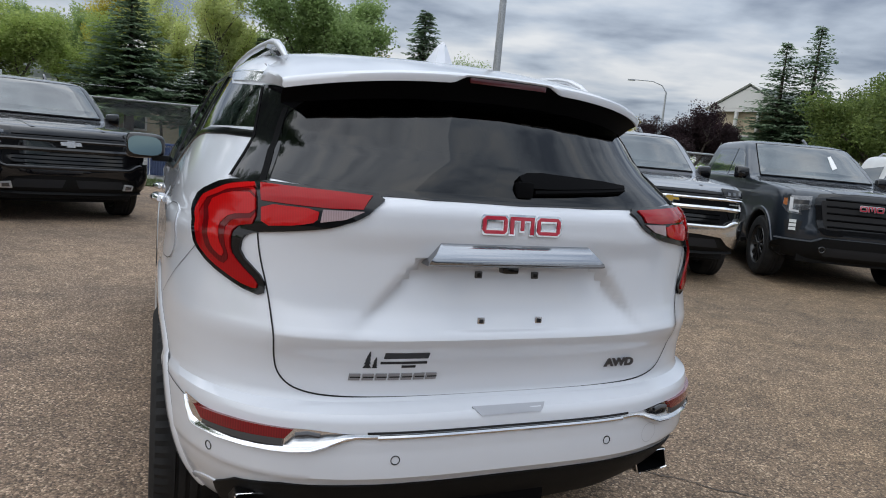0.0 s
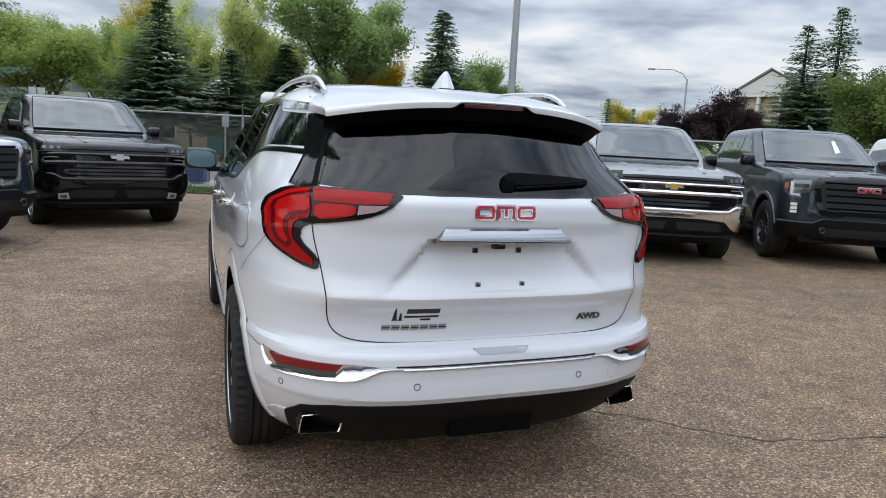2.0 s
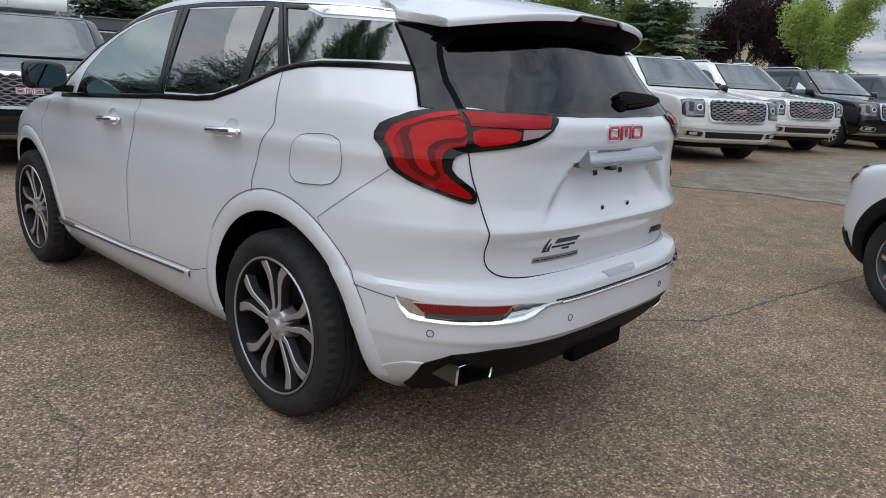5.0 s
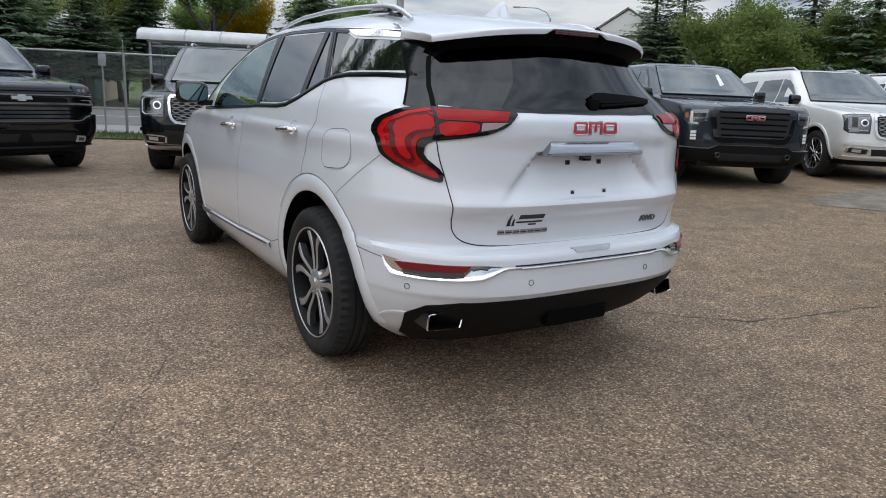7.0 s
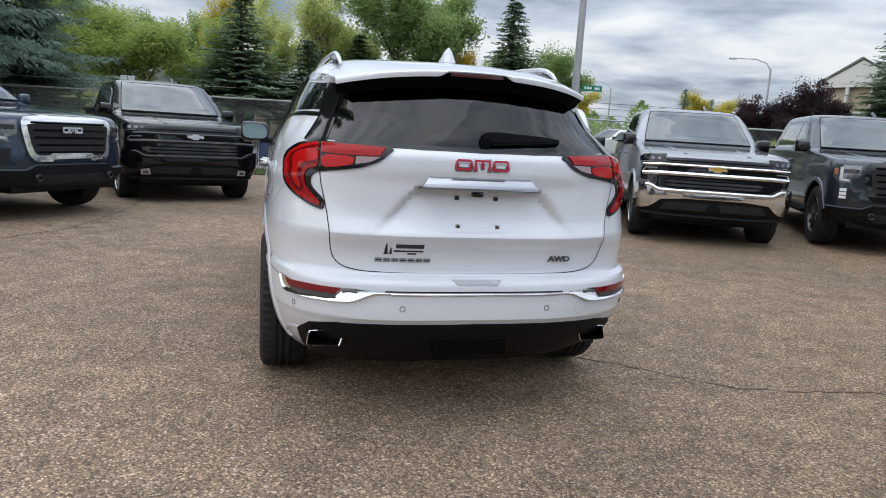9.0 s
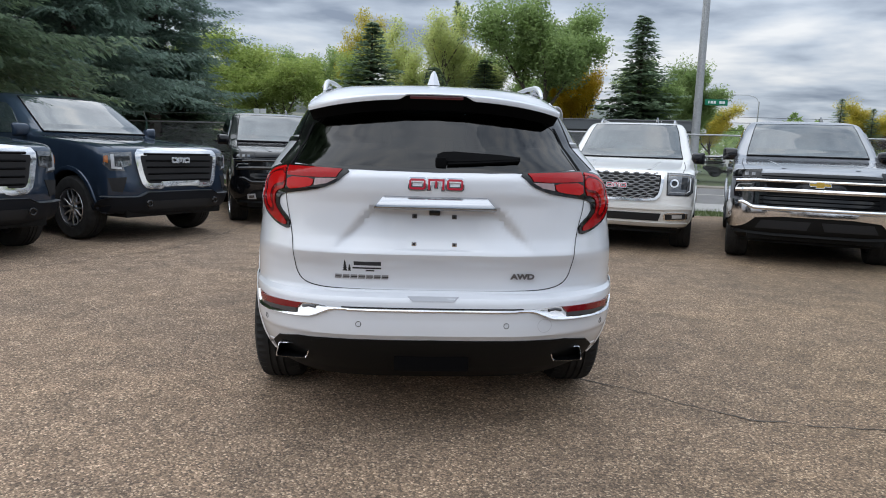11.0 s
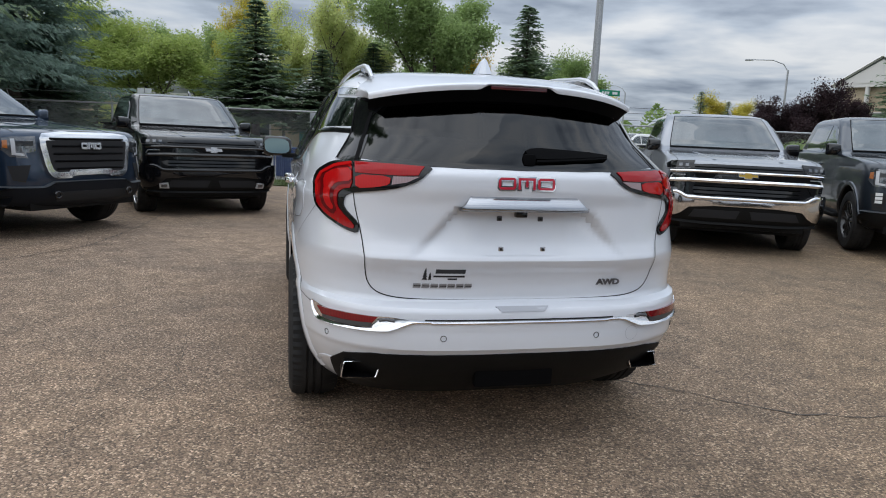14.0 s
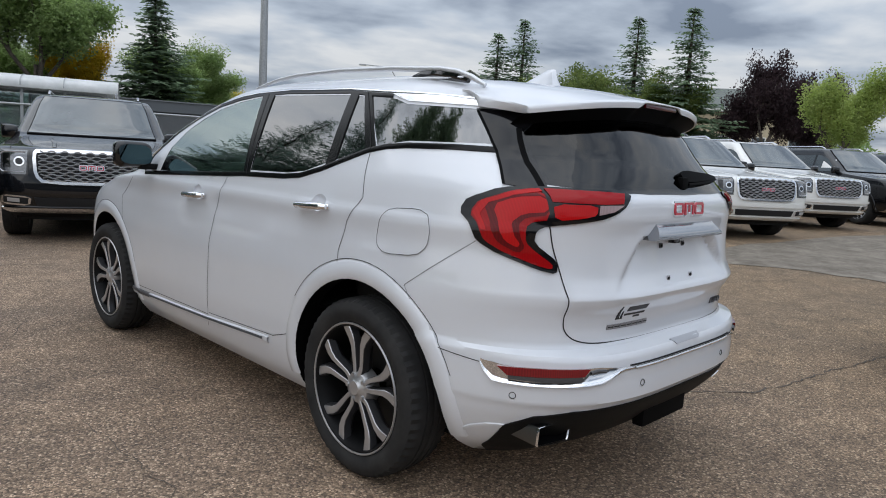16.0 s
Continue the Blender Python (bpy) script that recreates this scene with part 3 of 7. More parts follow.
def sheet(poly, fn, off=0.003, depth=0.008, step=0.04, step_b=None, away=MIDDLE, bm=None):
    """A thin plate cut to a polygon and laid on a skin, standing off it by off."""
    one = bmesh.new()
    vs = [one.verts.new((a, b, 0)) for a, b in poly]
    for tri in tessellate_polygon([[Vector((a, b, 0)) for a, b in poly]]):
        one.faces.new([vs[i] for i in tri])
    for ax, st in ((0, step), (1, step_b or 0.04)):
        lo, hi = min(p[ax] for p in poly), max(p[ax] for p in poly)
        k = math.ceil(lo / st + 1e-6)
        while k * st < hi - 1e-6:
            no = Vector((1, 0, 0)) if ax == 0 else Vector((0, 1, 0))
            bmesh.ops.bisect_plane(one, geom=one.verts[:] + one.edges[:] + one.faces[:], plane_co=no * (k * st), plane_no=no, dist=1e-5)
            k += 1
    bmesh.ops.triangulate(one, faces=one.faces[:])
    edge = [e for e in one.edges if len(e.link_faces) == 1]
    low = {}
    for v in one.verts[:]:
        a, b = v.co.x, v.co.y
        p, n = fn(a, b), normal_of(fn, a, b, away)
        v.co = p + n * off
        low[v] = p - n * depth
    skirt = {}
    for e in edge:
        for v in e.verts:
            if v not in skirt:
                skirt[v] = one.verts.new(low[v])
    for e in edge:
        a, b = e.verts
        one.faces.new((a, b, skirt[b], skirt[a]))
    bmesh.ops.recalc_face_normals(one, faces=one.faces[:])
    # outward
    s = 0.0
    for f in one.faces:
        c = f.calc_center_median()
        s += f.normal.dot(c - away) * f.calc_area()
    if s < 0:
        bmesh.ops.reverse_faces(one, faces=one.faces[:])
    return merge(bm, one)


def strip(path, fn, width, off=0.0015, away=MIDDLE, bm=None, n=0, thick=0.0):
    """A narrow band along a path on a skin; thick > 0 gives it a raised, rounded section."""
    bm = bm or bmesh.new()
    pts = []
    for (a0, b0), (a1, b1) in zip(path, path[1:]):
        k = max(2, int(math.hypot((a1 - a0), (b1 - b0)) / 0.014))
        pts += [(a0 + (a1 - a0) * i / k, b0 + (b1 - b0) * i / k) for i in range(k)]
    pts.append(path[-1])
    P = [fn(*p) for p in pts]
    rows = []
    for i, p in enumerate(P):
        t = (P[min(i + 1, len(P) - 1)] - P[max(i - 1, 0)]).normalized()
        nr = normal_of(fn, *pts[i], away)
        s = t.cross(nr).normalized()
        h = width / 2
        if thick:
            rows.append([bm.verts.new(q) for q in (p - s * h - nr * 0.002, p - s * h * 0.8 + nr * thick * 0.7, p + nr * thick,
                                                   p + s * h * 0.8 + nr * thick * 0.7, p + s * h - nr * 0.002)])
        else:
            rows.append([bm.verts.new(p - s * h + nr * off), bm.verts.new(p + s * h + nr * off)])
    for i, (a, b) in enumerate(zip(rows, rows[1:])):
        nr = normal_of(fn, *pts[i], away)
        for k in range(len(a) - 1):
            f = bm.faces.new((a[k], b[k], b[k + 1], a[k + 1]))
            f.normal_update()
            if f.normal.dot(nr) < 0:
                f.normal_flip()
    return bm


def cut(ob, cutters):
    """Take the cutters out of a mesh object for good."""
    for c in cutters:
        md = ob.modifiers.new("cut", 'BOOLEAN')
        md.operation, md.solver, md.object = 'DIFFERENCE', 'EXACT', c
        md.material_mode = 'TRANSFER'
    dg = bpy.context.evaluated_depsgraph_get()
    dg.update()
    me = bpy.data.meshes.new_from_object(ob.evaluated_get(dg))
    ob.modifiers.clear()
    ob.data = me
    for c in cutters:
        d = c.data
        bpy.data.objects.remove(c)
        bpy.data.meshes.remove(d)
    for p in me.polygons:
        p.use_smooth = True
    me.set_sharp_from_angle(angle=radians(35))
    return ob


def prism(poly, axis, lo, hi, material, name="cutter"):
    """A solid cutter: a polygon pushed along x ('X': polygon in y, z) or y ('Y': polygon in x, z)."""
    bm = bmesh.new()
    put = (lambda a, b, d: (d, a, b)) if axis == 'X' else (lambda a, b, d: (a, d, b))
    r = [[bm.verts.new(put(a, b, d)) for a, b in poly] for d in (lo, hi)]
    m = len(poly)
    for i in range(m):
        bm.faces.new((r[0][i], r[0][(i + 1) % m], r[1][(i + 1) % m], r[1][i]))
    bm.faces.new(r[0])
    bm.faces.new(r[1][::-1])
    bmesh.ops.recalc_face_normals(bm, faces=bm.faces[:])
    return obj(name, bm, material, smooth=False)


def arch_poly(y, z, r, n=28, floor=0.05):
    return [(y + r * math.cos(math.pi * i / n), z + r * math.sin(math.pi * i / n)) for i in range(n + 1)] + [(y - r, floor), (y + r, floor)]


def letters(text, size, depth, material, name, parent, m, label="", bold=0.0):
    cu = bpy.data.curves.new(name, 'FONT')
    cu.body, cu.size, cu.extrude, cu.align_x = text, size, depth, 'CENTER'
    cu.offset = bold
    tmp = new(name, cu)
    dg = bpy.context.evaluated_depsgraph_get()
    dg.update()
    me = bpy.data.meshes.new_from_object(tmp.evaluated_get(dg))
    bpy.data.objects.remove(tmp)
    bpy.data.curves.remove(cu)
    me.transform(m)
    return obj_mesh(name, me, material, parent, label, False)


def wheel_parts(R, rim, width, spokes, twin, face, barrel, wide=0.06, lip=True):
    """Meshes of one wheel with its axle along x, the outside at -x: tyre, rim, spokes, hub, disc."""
    h = width / 2
    prof = [(rim, -h * 0.86), (rim + 0.012, -h * 0.94), (rim + (R - rim) * 0.45, -h), (R - 0.035, -h * 0.97), (R - 0.012, -h * 0.86), (R - 0.003, -h * 0.70),
            (R, -h * 0.45), (R, -h * 0.34), (R - 0.009, -h * 0.32), (R - 0.009, -h * 0.26), (R, -h * 0.24), (R, -0.008), (R - 0.009, -0.006), (R - 0.009, 0.006), (R, 0.008),
            (R, h * 0.24), (R - 0.009, h * 0.26), (R - 0.009, h * 0.32), (R, h * 0.34), (R, h * 0.45), (R - 0.012, h * 0.86), (R - 0.035, h * 0.97),
            (rim + (R - rim) * 0.45, h), (rim, h * 0.86)]
    tyre = lathe(prof, 112)
    # tread blocks notched into the shoulders
    for v in tyre.verts:
        r = math.hypot(v.co.y, v.co.z)
        if r > R - 0.016 and abs(v.co.x) > h * 0.4 and round(math.atan2(v.co.z, v.co.y) / (2 * math.pi / 112)) % 2:
            k = (r - 0.007) / r
            v.co.y, v.co.z = v.co.y * k, v.co.z * k
    ring = lathe([(rim, -h * 0.86), (rim - 0.004, -h * 0.90), (rim - 0.016, -h * 0.88), (rim - 0.02, -h * 0.78), (rim - 0.035, -h * 0.5), (rim - 0.045, h * 0.7), (rim, h * 0.86)], 56)
    sp = bmesh.new()
    x0 = -h * 0.82
    if twin == 'alloy':
        # two bars a pair that spread from the hub and kink towards the rim: (radius, offset, half width, set back)
        steps = [(0.030, 0.012, 0.012, 0.004), (rim * 0.30, 0.033, 0.0125, 0.010), (rim * 0.58, 0.077, 0.0165, 0.004), (rim * 0.70, 0.085, 0.0190, 0.002), (rim * 0.955, 0.083, 0.0235, 0.0)]
    elif twin:
        steps = [(r, k * wide * (0.30 + 0.7 * r / rim), wd * .6, .022 * (1 - abs(r / rim - .35)) * .2) for r, k, wd in
                 ((0.035, 0.2, 0.020), (rim * 0.38, 0.55, 0.022), (rim * 0.66, 1.05, 0.020), (rim * 0.985, 0.72, 0.024))]
    else:
        steps = [(r, 0.0, wd * 1.5, .004) for r, wd in ((0.035, 0.020), (rim * 0.38, 0.022), (rim * 0.66, 0.020), (rim * 0.985, 0.024))]
    # one spoke, or pair of bars, upright; its face is a thin machined plate
    for s in ((-1, 1) if twin else (0,)):
        rows, plates = [], []
        for r, spread, q, back in steps:
            y, x = s * spread, x0 + .004 + back
            rows.append([sp.verts.new(p) for p in ((x + .030, y - q * 1.25, r), (x + .002, y - q, r), (x + .002, y + q, r), (x + .030, y + q * 1.25, r), (x + .058, y, r))])
            plates.append([sp.verts.new(p) for p in ((x + .001, y - q * .86, r), (x - .0015, y - q * .70, r), (x - .0015, y + q * .70, r), (x + .001, y + q * .86, r))])
        for u, v in zip(rows, rows[1:]):
            for i in range(5):
                sp.faces.new((u[i], u[(i + 1) % 5], v[(i + 1) % 5], v[i]))
        sp.faces.new(rows[0][::-1]); sp.faces.new(rows[-1])
        bmesh.ops.recalc_face_normals(sp, faces=sp.faces[:])
        for u, v in zip(plates, plates[1:]):
            for i in range(3):
                f = sp.faces.new((u[i], u[i + 1], v[i + 1], v[i]))
                f.normal_update()
                f.material_index = 1
                if f.normal.x > 0:
                    f.normal_flip()
    hub = lathe([(0.001, x0 - 0.004), (0.028, x0 - 0.004), (0.036, x0 + 0.004), (0.062, x0 + 0.012), (0.072, x0 + 0.03), (0.075, x0 + 0.07)], 24)
    for k in range(5):
        a = 2 * math.pi * (k + 0.5) / 5
        one = lathe([(0.001, x0 + 0.002), (0.008, x0 + 0.002), (0.010, x0 + 0.02)], 8)
        bmesh.ops.transform(one, matrix=Matrix.Translation((0, 0.054 * math.cos(a), 0.054 * math.sin(a))), verts=one.verts)
        merge(hub, one)
    disc = lathe([(0.06, 0.02), (rim * 0.72, 0.02), (rim * 0.72, 0.045), (0.06, 0.045)], 40)
    back = lathe([(0.001, 0.06), (rim * 0.9, 0.065)], 32)
    out = []
    for name, bm, mat in (("tyre", tyre, RUBBER), ("rim", ring, barrel), ("spoke", sp, GREY_ALLOY if face is MACHINED else face), ("rim_lip", lathe([(rim - 0.001, -h * 0.885), (rim - 0.004, -h * 0.93), (rim - 0.009, -h * 0.92), (rim - 0.011, -h * 0.86)], 56), face), ("hub_cap", hub, face), ("brake_disc", disc, DISC), ("backing_plate", back, SOFT_BLACK)):
        me = bpy.data.meshes.new(name)
        bm.to_mesh(me); bm.free()
        me.materials.append(mat)
        if name == "spoke":
            me.materials.append(face)
        for p in me.polygons:
            p.use_smooth = True
        me.set_sharp_from_angle(angle=radians(32))
        out += [(name, me, 2 * math.pi * k / spokes) for k in range(spokes if name == "spoke" else 1)]
    return out


def put_wheel(meshes, parent, x, y, z, spin=0.0):
    """One wheel as a part with its pieces under it; the outside looks away from the vehicle's middle."""
    tyre = None
    for name, me, turn in meshes:
        ob = new("wheel" if name == "tyre" else name, me)
        if tyre is None:
            tyre = ob
            ob.parent = parent
            ob.matrix_basis = pose(x, y, z, 0, 0, 180 if x > 0 else 0) @ Matrix.Rotation(spin, 4, 'X')
        else:
            ob.parent = tyre
            ob.matrix_basis = Matrix.Rotation(turn, 4, 'X')
    return tyre


def block_badge(fn, cx, cz, w, h, parent, face, rim_mat, away, flat=False):
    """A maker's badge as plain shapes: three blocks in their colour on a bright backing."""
    cw = w / 3
    for k in range(3):
        x0 = cx - w / 2 + k * cw + cw * 0.04
        x1 = x0 + cw * 0.92
        z0, z1 = cz - h / 2, cz + h / 2
        t = h * 0.27

        def shape(e):
            a, b, c, d = x0 - e, x1 + e, z0 - e, z1 + e
            q = t + 2 * e
            mid = (x0 + x1) / 2
            if k == 1:
                m0, m1 = mid - q / 2, mid + q / 2
                return [(a, c), (a, d), (b, d), (b, c), (b - q, c), (b - q, d - q), (m1, d - q), (m1, c + h * .2), (m0, c + h * .2), (m0, d - q), (a + q, d - q), (a + q, c)]
            g = h * .004
            r = h * .16
            return [(b, cz - g), (b, c + r), (b - r, c), (a + r, c), (a, c + r), (a, d - r), (a + r, d), (b - r, d), (b, d - r), (b, cz + g),
                    (b - q, cz + g), (b - q, d - q), (a + q, d - q), (a + q, c + q), (b - q, c + q), (b - q, cz - g)]

        blk = part("badge_block", sheet(shape(h * .05), fn, .006, .002, 1, 1, away), rim_mat, parent, "bright badge block")
        part("badge_inlay", sheet(shape(-h * .045), fn, .009, 0.0, 1, 1, away), face, parent if flat else blk)

# ---- the white SUV ----
def tent(z, at, wide):
    return max(0.0, 1 - abs(z - at) / wide)


def gate_dents(x, z):
    """Plate recess, creases and bumper edges pressed into the tail."""
    d = 0.0
    if 0.66 < z < 1.2:
        # recess that widens downwards from the bar to the crease
        w = 0.250 + 0.190 * max(0.0, min(1.0, (1.048 - z) / .208))
        d += 0.036 * (1 - step01(w, w + 0.030, x)) * max(0.0, min(1.0, (z - .842) / .165)) * (1 - step01(1.040, 1.056, z))
        # flat seat of the plate
        d += 0.0065 * (1 - step01(0.166, 0.178, x)) * step01(0.856, 0.864, z) * (1 - step01(1.02, 1.04, z))
        # sharp crease across the gate
        d -= 0.015 * tent(z, 0.84, 0.065) * (1 - step01(0.60, 0.66, x))
    d -= 0.013 * max(0.0, 1 - (z - .487) / .07) if z >= .487 else 0.013 * max(0.0, 1 - (.487 - z) / .022)
    return d


SUV = Shape(
    half=[(.20, .79), (.28, .850), (.40, .885), (.55, .900), (.75, .903), (.90, .891), (1.0, .880), (1.05, .882), (1.07, .879), (1.09, .868), (1.13, .857), (1.2, .835),
          (1.3, .790), (1.4, .742), (1.5, .690), (1.56, .655), (1.60, .606), (1.628, .52), (1.643, .42), (1.652, .28)],
    rear=[(.20, -.62), (.30, -.79), (.40, -.890), (.47, -.930), (.58, -.945), (.640, -.938), (.655, -.925), (.668, -.862), (.72, -.860), (.78, -.872), (.825, -.890), (.845, -.893), (.87, -.888),
          (.95, -.876), (1.05, -.872), (1.12, -.885), (1.17, -.882), (1.21, -.852), (1.25, -.832), (1.35, -.765), (1.45, -.692), (1.52, -.62), (1.57, -.52), (1.60, -.38), (1.625, -.15), (1.643, .12), (1.652, .34)],
    front=[(.20, 3.40), (.30, 3.56), (.45, 3.64), (.7, 3.65), (.85, 3.60), (.95, 3.42), (1.0, 3.15), (1.05, 2.85), (1.09, 2.62), (1.13, 2.53), (1.2, 2.42),
           (1.3, 2.27), (1.35, 2.19), (1.4, 2.08), (1.5, 1.86), (1.56, 1.70), (1.60, 1.54), (1.628, 1.34), (1.643, 1.12), (1.652, .85)],
    expo=[(.20, 3.4), (.6, 3.7), (1.18, 3.6), (1.26, 3.1), (1.33, 2.75), (1.5, 2.7), (1.652, 2.4)],
    y0=0.3, ynose=2.45, nose_n=3.0, dents=gate_dents, broad=.062)

WIN_FRONT = [(1.95, 1.112), (1.90, 1.262), (1.79, 1.362), (1.66, 1.430), (1.51, 1.486), (1.33, 1.524), (1.124, 1.547), (0.970, 1.151)]
WIN_REAR = [(0.932, 1.171), (1.030, 1.552), (0.374, 1.544), (0.330, 1.238), (0.47, 1.194), (0.60, 1.178)]
WIN_SMALL = [(0.288, 1.248), (0.330, 1.538), (0.284, 1.536), (0.100, 1.306)]
WIN_QUARTER = [(0.060, 1.318), (0.244, 1.533), (0.110, 1.528), (0.062, 1.520), (-0.008, 1.500), (-0.325, 1.484), (-0.448, 1.347), (-0.10, 1.342)]
GLASS_TAIL = [(-.645, 1.222), (-.40, 1.203), (0, 1.198), (.40, 1.203), (.645, 1.222), (.59, 1.37), (.50, 1.485), (-.50, 1.485), (-.59, 1.37)]
WINDSCREEN = [(-.74, 1.16), (.74, 1.16), (.58, 1.545), (-.58, 1.545)]


def build_suv():
    lean = Matrix.Translation((-0.9, 0, 0)) @ pose(0, 0, 0, 0, -0.4, 0) @ Matrix.Translation((0.9, 0, 0))
    car = thing("suv", lean, "white compact SUV with privacy glass parked alone on the lot", "car")
    S = SUV
    zs = sorted({round(0.20 + i * 0.03, 4) for i in range(8)} | {round(0.43 + i * 0.0095, 4) for i in range(22)} | {round(0.64 + i * 0.0125, 4) for i in range(48)} | {round(1.24 + i * 0.02, 4) for i in range(20)} | {.836, .844, .857, .861, .8645, 1.632, 1.643, 1.652})
    body = obj("body", S.skin(zs, WHITE_PAINT, 84), WHITE_PAINT)
    # the hollow cabin: a smaller skin inside
    inner = bmesh.new()
    rings = []
    for z in [0.62, 0.8, 1.0, 1.1, 1.2, 1.3, 1.4, 1.5, 1.565]:
        pts = []
        for x, y in S.ring(max(z, 0.98) + 0.035, 8, 4, 8):
            pts.append((max(0.0, x - 0.055), max(-0.60, min(y - 0.09 if y > 1 else y + 0.09, 2.3))))
        full = pts + [(-x, y) for x, y in pts[-2:0:-1]]
        rings.append([inner.verts.new((x, y, z)) for x, y in full])
    for a, b in zip(rings, rings[1:]):
        for i in range(len(a)):
            inner.faces.new((a[i], a[(i + 1) % len(a)], b[(i + 1) % len(a)], b[i]))
    inner.faces.new(rings[0]); inner.faces.new(rings[-1][::-1])
    bmesh.ops.recalc_face_normals(inner, faces=inner.faces[:])
    cutters = [obj("cutter", inner, CABIN, smooth=False)]
    for w in (WIN_FRONT, WIN_REAR, WIN_SMALL, WIN_QUARTER):
        cutters.append(prism(inset(w, 0.006), 'X', -1.2, 1.2, GLOSS))
    cutters.append(prism(inset(GLASS_TAIL, 0.02), 'Y', -1.3, -0.45, GLOSS))
    cutters.append(prism(WINDSCREEN, 'Y', 1.2, 3.0, GLOSS))
    for sx in (-1, 1):
        for y in (0.0, 2.725):
            cutters.append(prism(arch_poly(y, 0.36, 0.442), 'X', sx * 0.60, sx * 1.2, SOFT_BLACK))
        # finger hollows behind the door handles
        for hy, hz in ((0.31, 1.078), (1.41, 1.034)):
            cup = bmesh.new()
            bmesh.ops.create_icosphere(cup, subdivisions=3, radius=1)
            side = S.out(S.side(hy, hz)) if sx > 0 else S.side(hy, hz)
            for v in cup.verts:
                v.co = Vector((sx * side + .024 * v.co.x, hy + .052 * v.co.y, hz + .040 * v.co.z))
            cutters.append(obj("cutter", cup, WHITE_PAINT))
    cut(body, cutters)
    body.parent = car

    # lower rear valance, black
    half = [(0, .203), (.62, .203), (.70, .26), (.742, .385), (.70, .436), (.60, .458), (.45, .463), (0, .465)]
    poly = half + [(-x, z) for x, z in half[-2:0:-1]]
    to = lambda p: [(S.angle(x, z), z) for x, z in p]
    part("valance", sheet(to(poly), S.on_wrap, 0.006, 0.01, 0.12, 0.05), PLASTIC, car, "textured black lower bumper")
    tow = box((.34, .05, .11), (0.0, -.850, .358), .014)
    part("tow_cover", tow, SOFT_BLACK, car)
    box_under = box((1.30, 3.6, .06), (0, 1.35, .235), .02)
    part("underbody", box_under, PLASTIC, car)

    # gaps between panels
    gate = [(-.668, 1.085), (-.662, 1.03), (-.640, .94), (-.628, .85), (-.622, .785), (-.612, .735), (-.585, .702), (-.54, .685), (-.47, .677), (-.3, .674), (0, .673)]
    gate += [(-x, z) for x, z in gate[-2::-1]]
    for _ in range(2):
        gate = gate[:1] + [(a[0] * (1 - f) + b[0] * f, a[1] * (1 - f) + b[1] * f) for a, b in zip(gate, gate[1:]) for f in (.25, .75)] + gate[-1:]
    part("tailgate_gap", strip(to(gate), S.on_wrap, .0045), GAP, car)
    for sx, fn in ((-1, S.on_left), (1, S.on_right)):
        g = strip([(1.13, 1.14), (1.20, .95), (1.235, .80), (1.26, .5), (1.27, .42), (1.30, .33)], fn, .003)
        strip([(.085, 1.31), (.07, 1.25), (.03, 1.12), (.10, 1.02), (.135, .90), (.135, .83)], fn, .003, bm=g)
        strip([(2.30, 1.06), (2.46, .93), (2.42, .75), (2.34, .45), (2.26, .39), (1.28, .40)], fn, .003, bm=g)
        strip([(.44, .56), (.50, .47), (.62, .435), (1.26, .41)], fn, .003, bm=g)
        part("door_gaps", g, GAP, car)
        b = strip([(-.38, .648), (-.41, .633), (-.60, .612), (-.66, .612)], fn, .003)
        strip([(-.262, .827), (-.38, .648)], fn, .0016, bm=b)
        strip([(-.262, .827), (-.53, 1.02)], fn, .0018, bm=b)
        part("bumper_gap", b, GAP, car)
        f = [(-.145, 1.095), (-.28, 1.105), (-.335, 1.085), (-.352, 1.04), (-.342, .975), (-.30, .938), (-.14, .925), (-.095, .950), (-.088, .99), (-.105, 1.06)]
        if sx < 0:
            fuel = sheet(smooth_poly(f), fn, .0035, .004)
            cap = part("fuel_door", fuel, WHITE_PAINT, car)
            part("fuel_door_gap", strip(smooth_poly(f) + smooth_poly(f)[:1], fn, .0022, .0042), GAP, cap)

        # wheel arch lips
        for yc in (0.0, 2.725):
            arc = [(yc + .478 * math.cos(t), .36 + .478 * math.sin(t)) for t in [math.radians(-8 + 196 * i / 30) for i in range(31)]]
            trim = part("wheel_arch_trim", strip(arc, fn, .076, thick=.0060), WHITE_PAINT, car)
            arc = [(yc + .520 * math.cos(t), .36 + .520 * math.sin(t)) for t in [math.radians(35 + 125 * i / 24) for i in range(25)]]
            part("arch_gap", strip(arc, fn, .0028), GAP, trim)

        # glass, pillars and bright trim
        part("front_door_glass", sheet(WIN_FRONT, fn, -.001, .003, .08, .08), FRONT_GLASS, car, "clear front door glass")
        part("rear_door_glass", sheet(WIN_REAR, fn, -.001, .003, .08, .08), PRIVACY, car, "dark privacy glass")
        part("vent_glass", sheet(WIN_SMALL, fn, -.001, .003, .08, .08), PRIVACY, car, "dark privacy glass")
        part("quarter_glass", sheet(WIN_QUARTER, fn, -.001, .003, .06, .06), PRIVACY, car, "dark privacy glass")
        for pil in ([(.977, 1.150), (1.130, 1.556), (1.024, 1.562), (.925, 1.160)], [(.338, 1.222), (.382, 1.552), (.324, 1.550), (.281, 1.240)], [(.108, 1.296), (.290, 1.548), (.238, 1.545), (.054, 1.308)]):
            part("pillar_trim", sheet(pil, fn, .004, .006, .08, .08), TRIM_BLACK, car)
        part("door_shut_line", strip([(.951, 1.160), (.998, 1.30), (1.043, 1.45), (1.076, 1.555)], fn, .004, .0055), GAP, car)
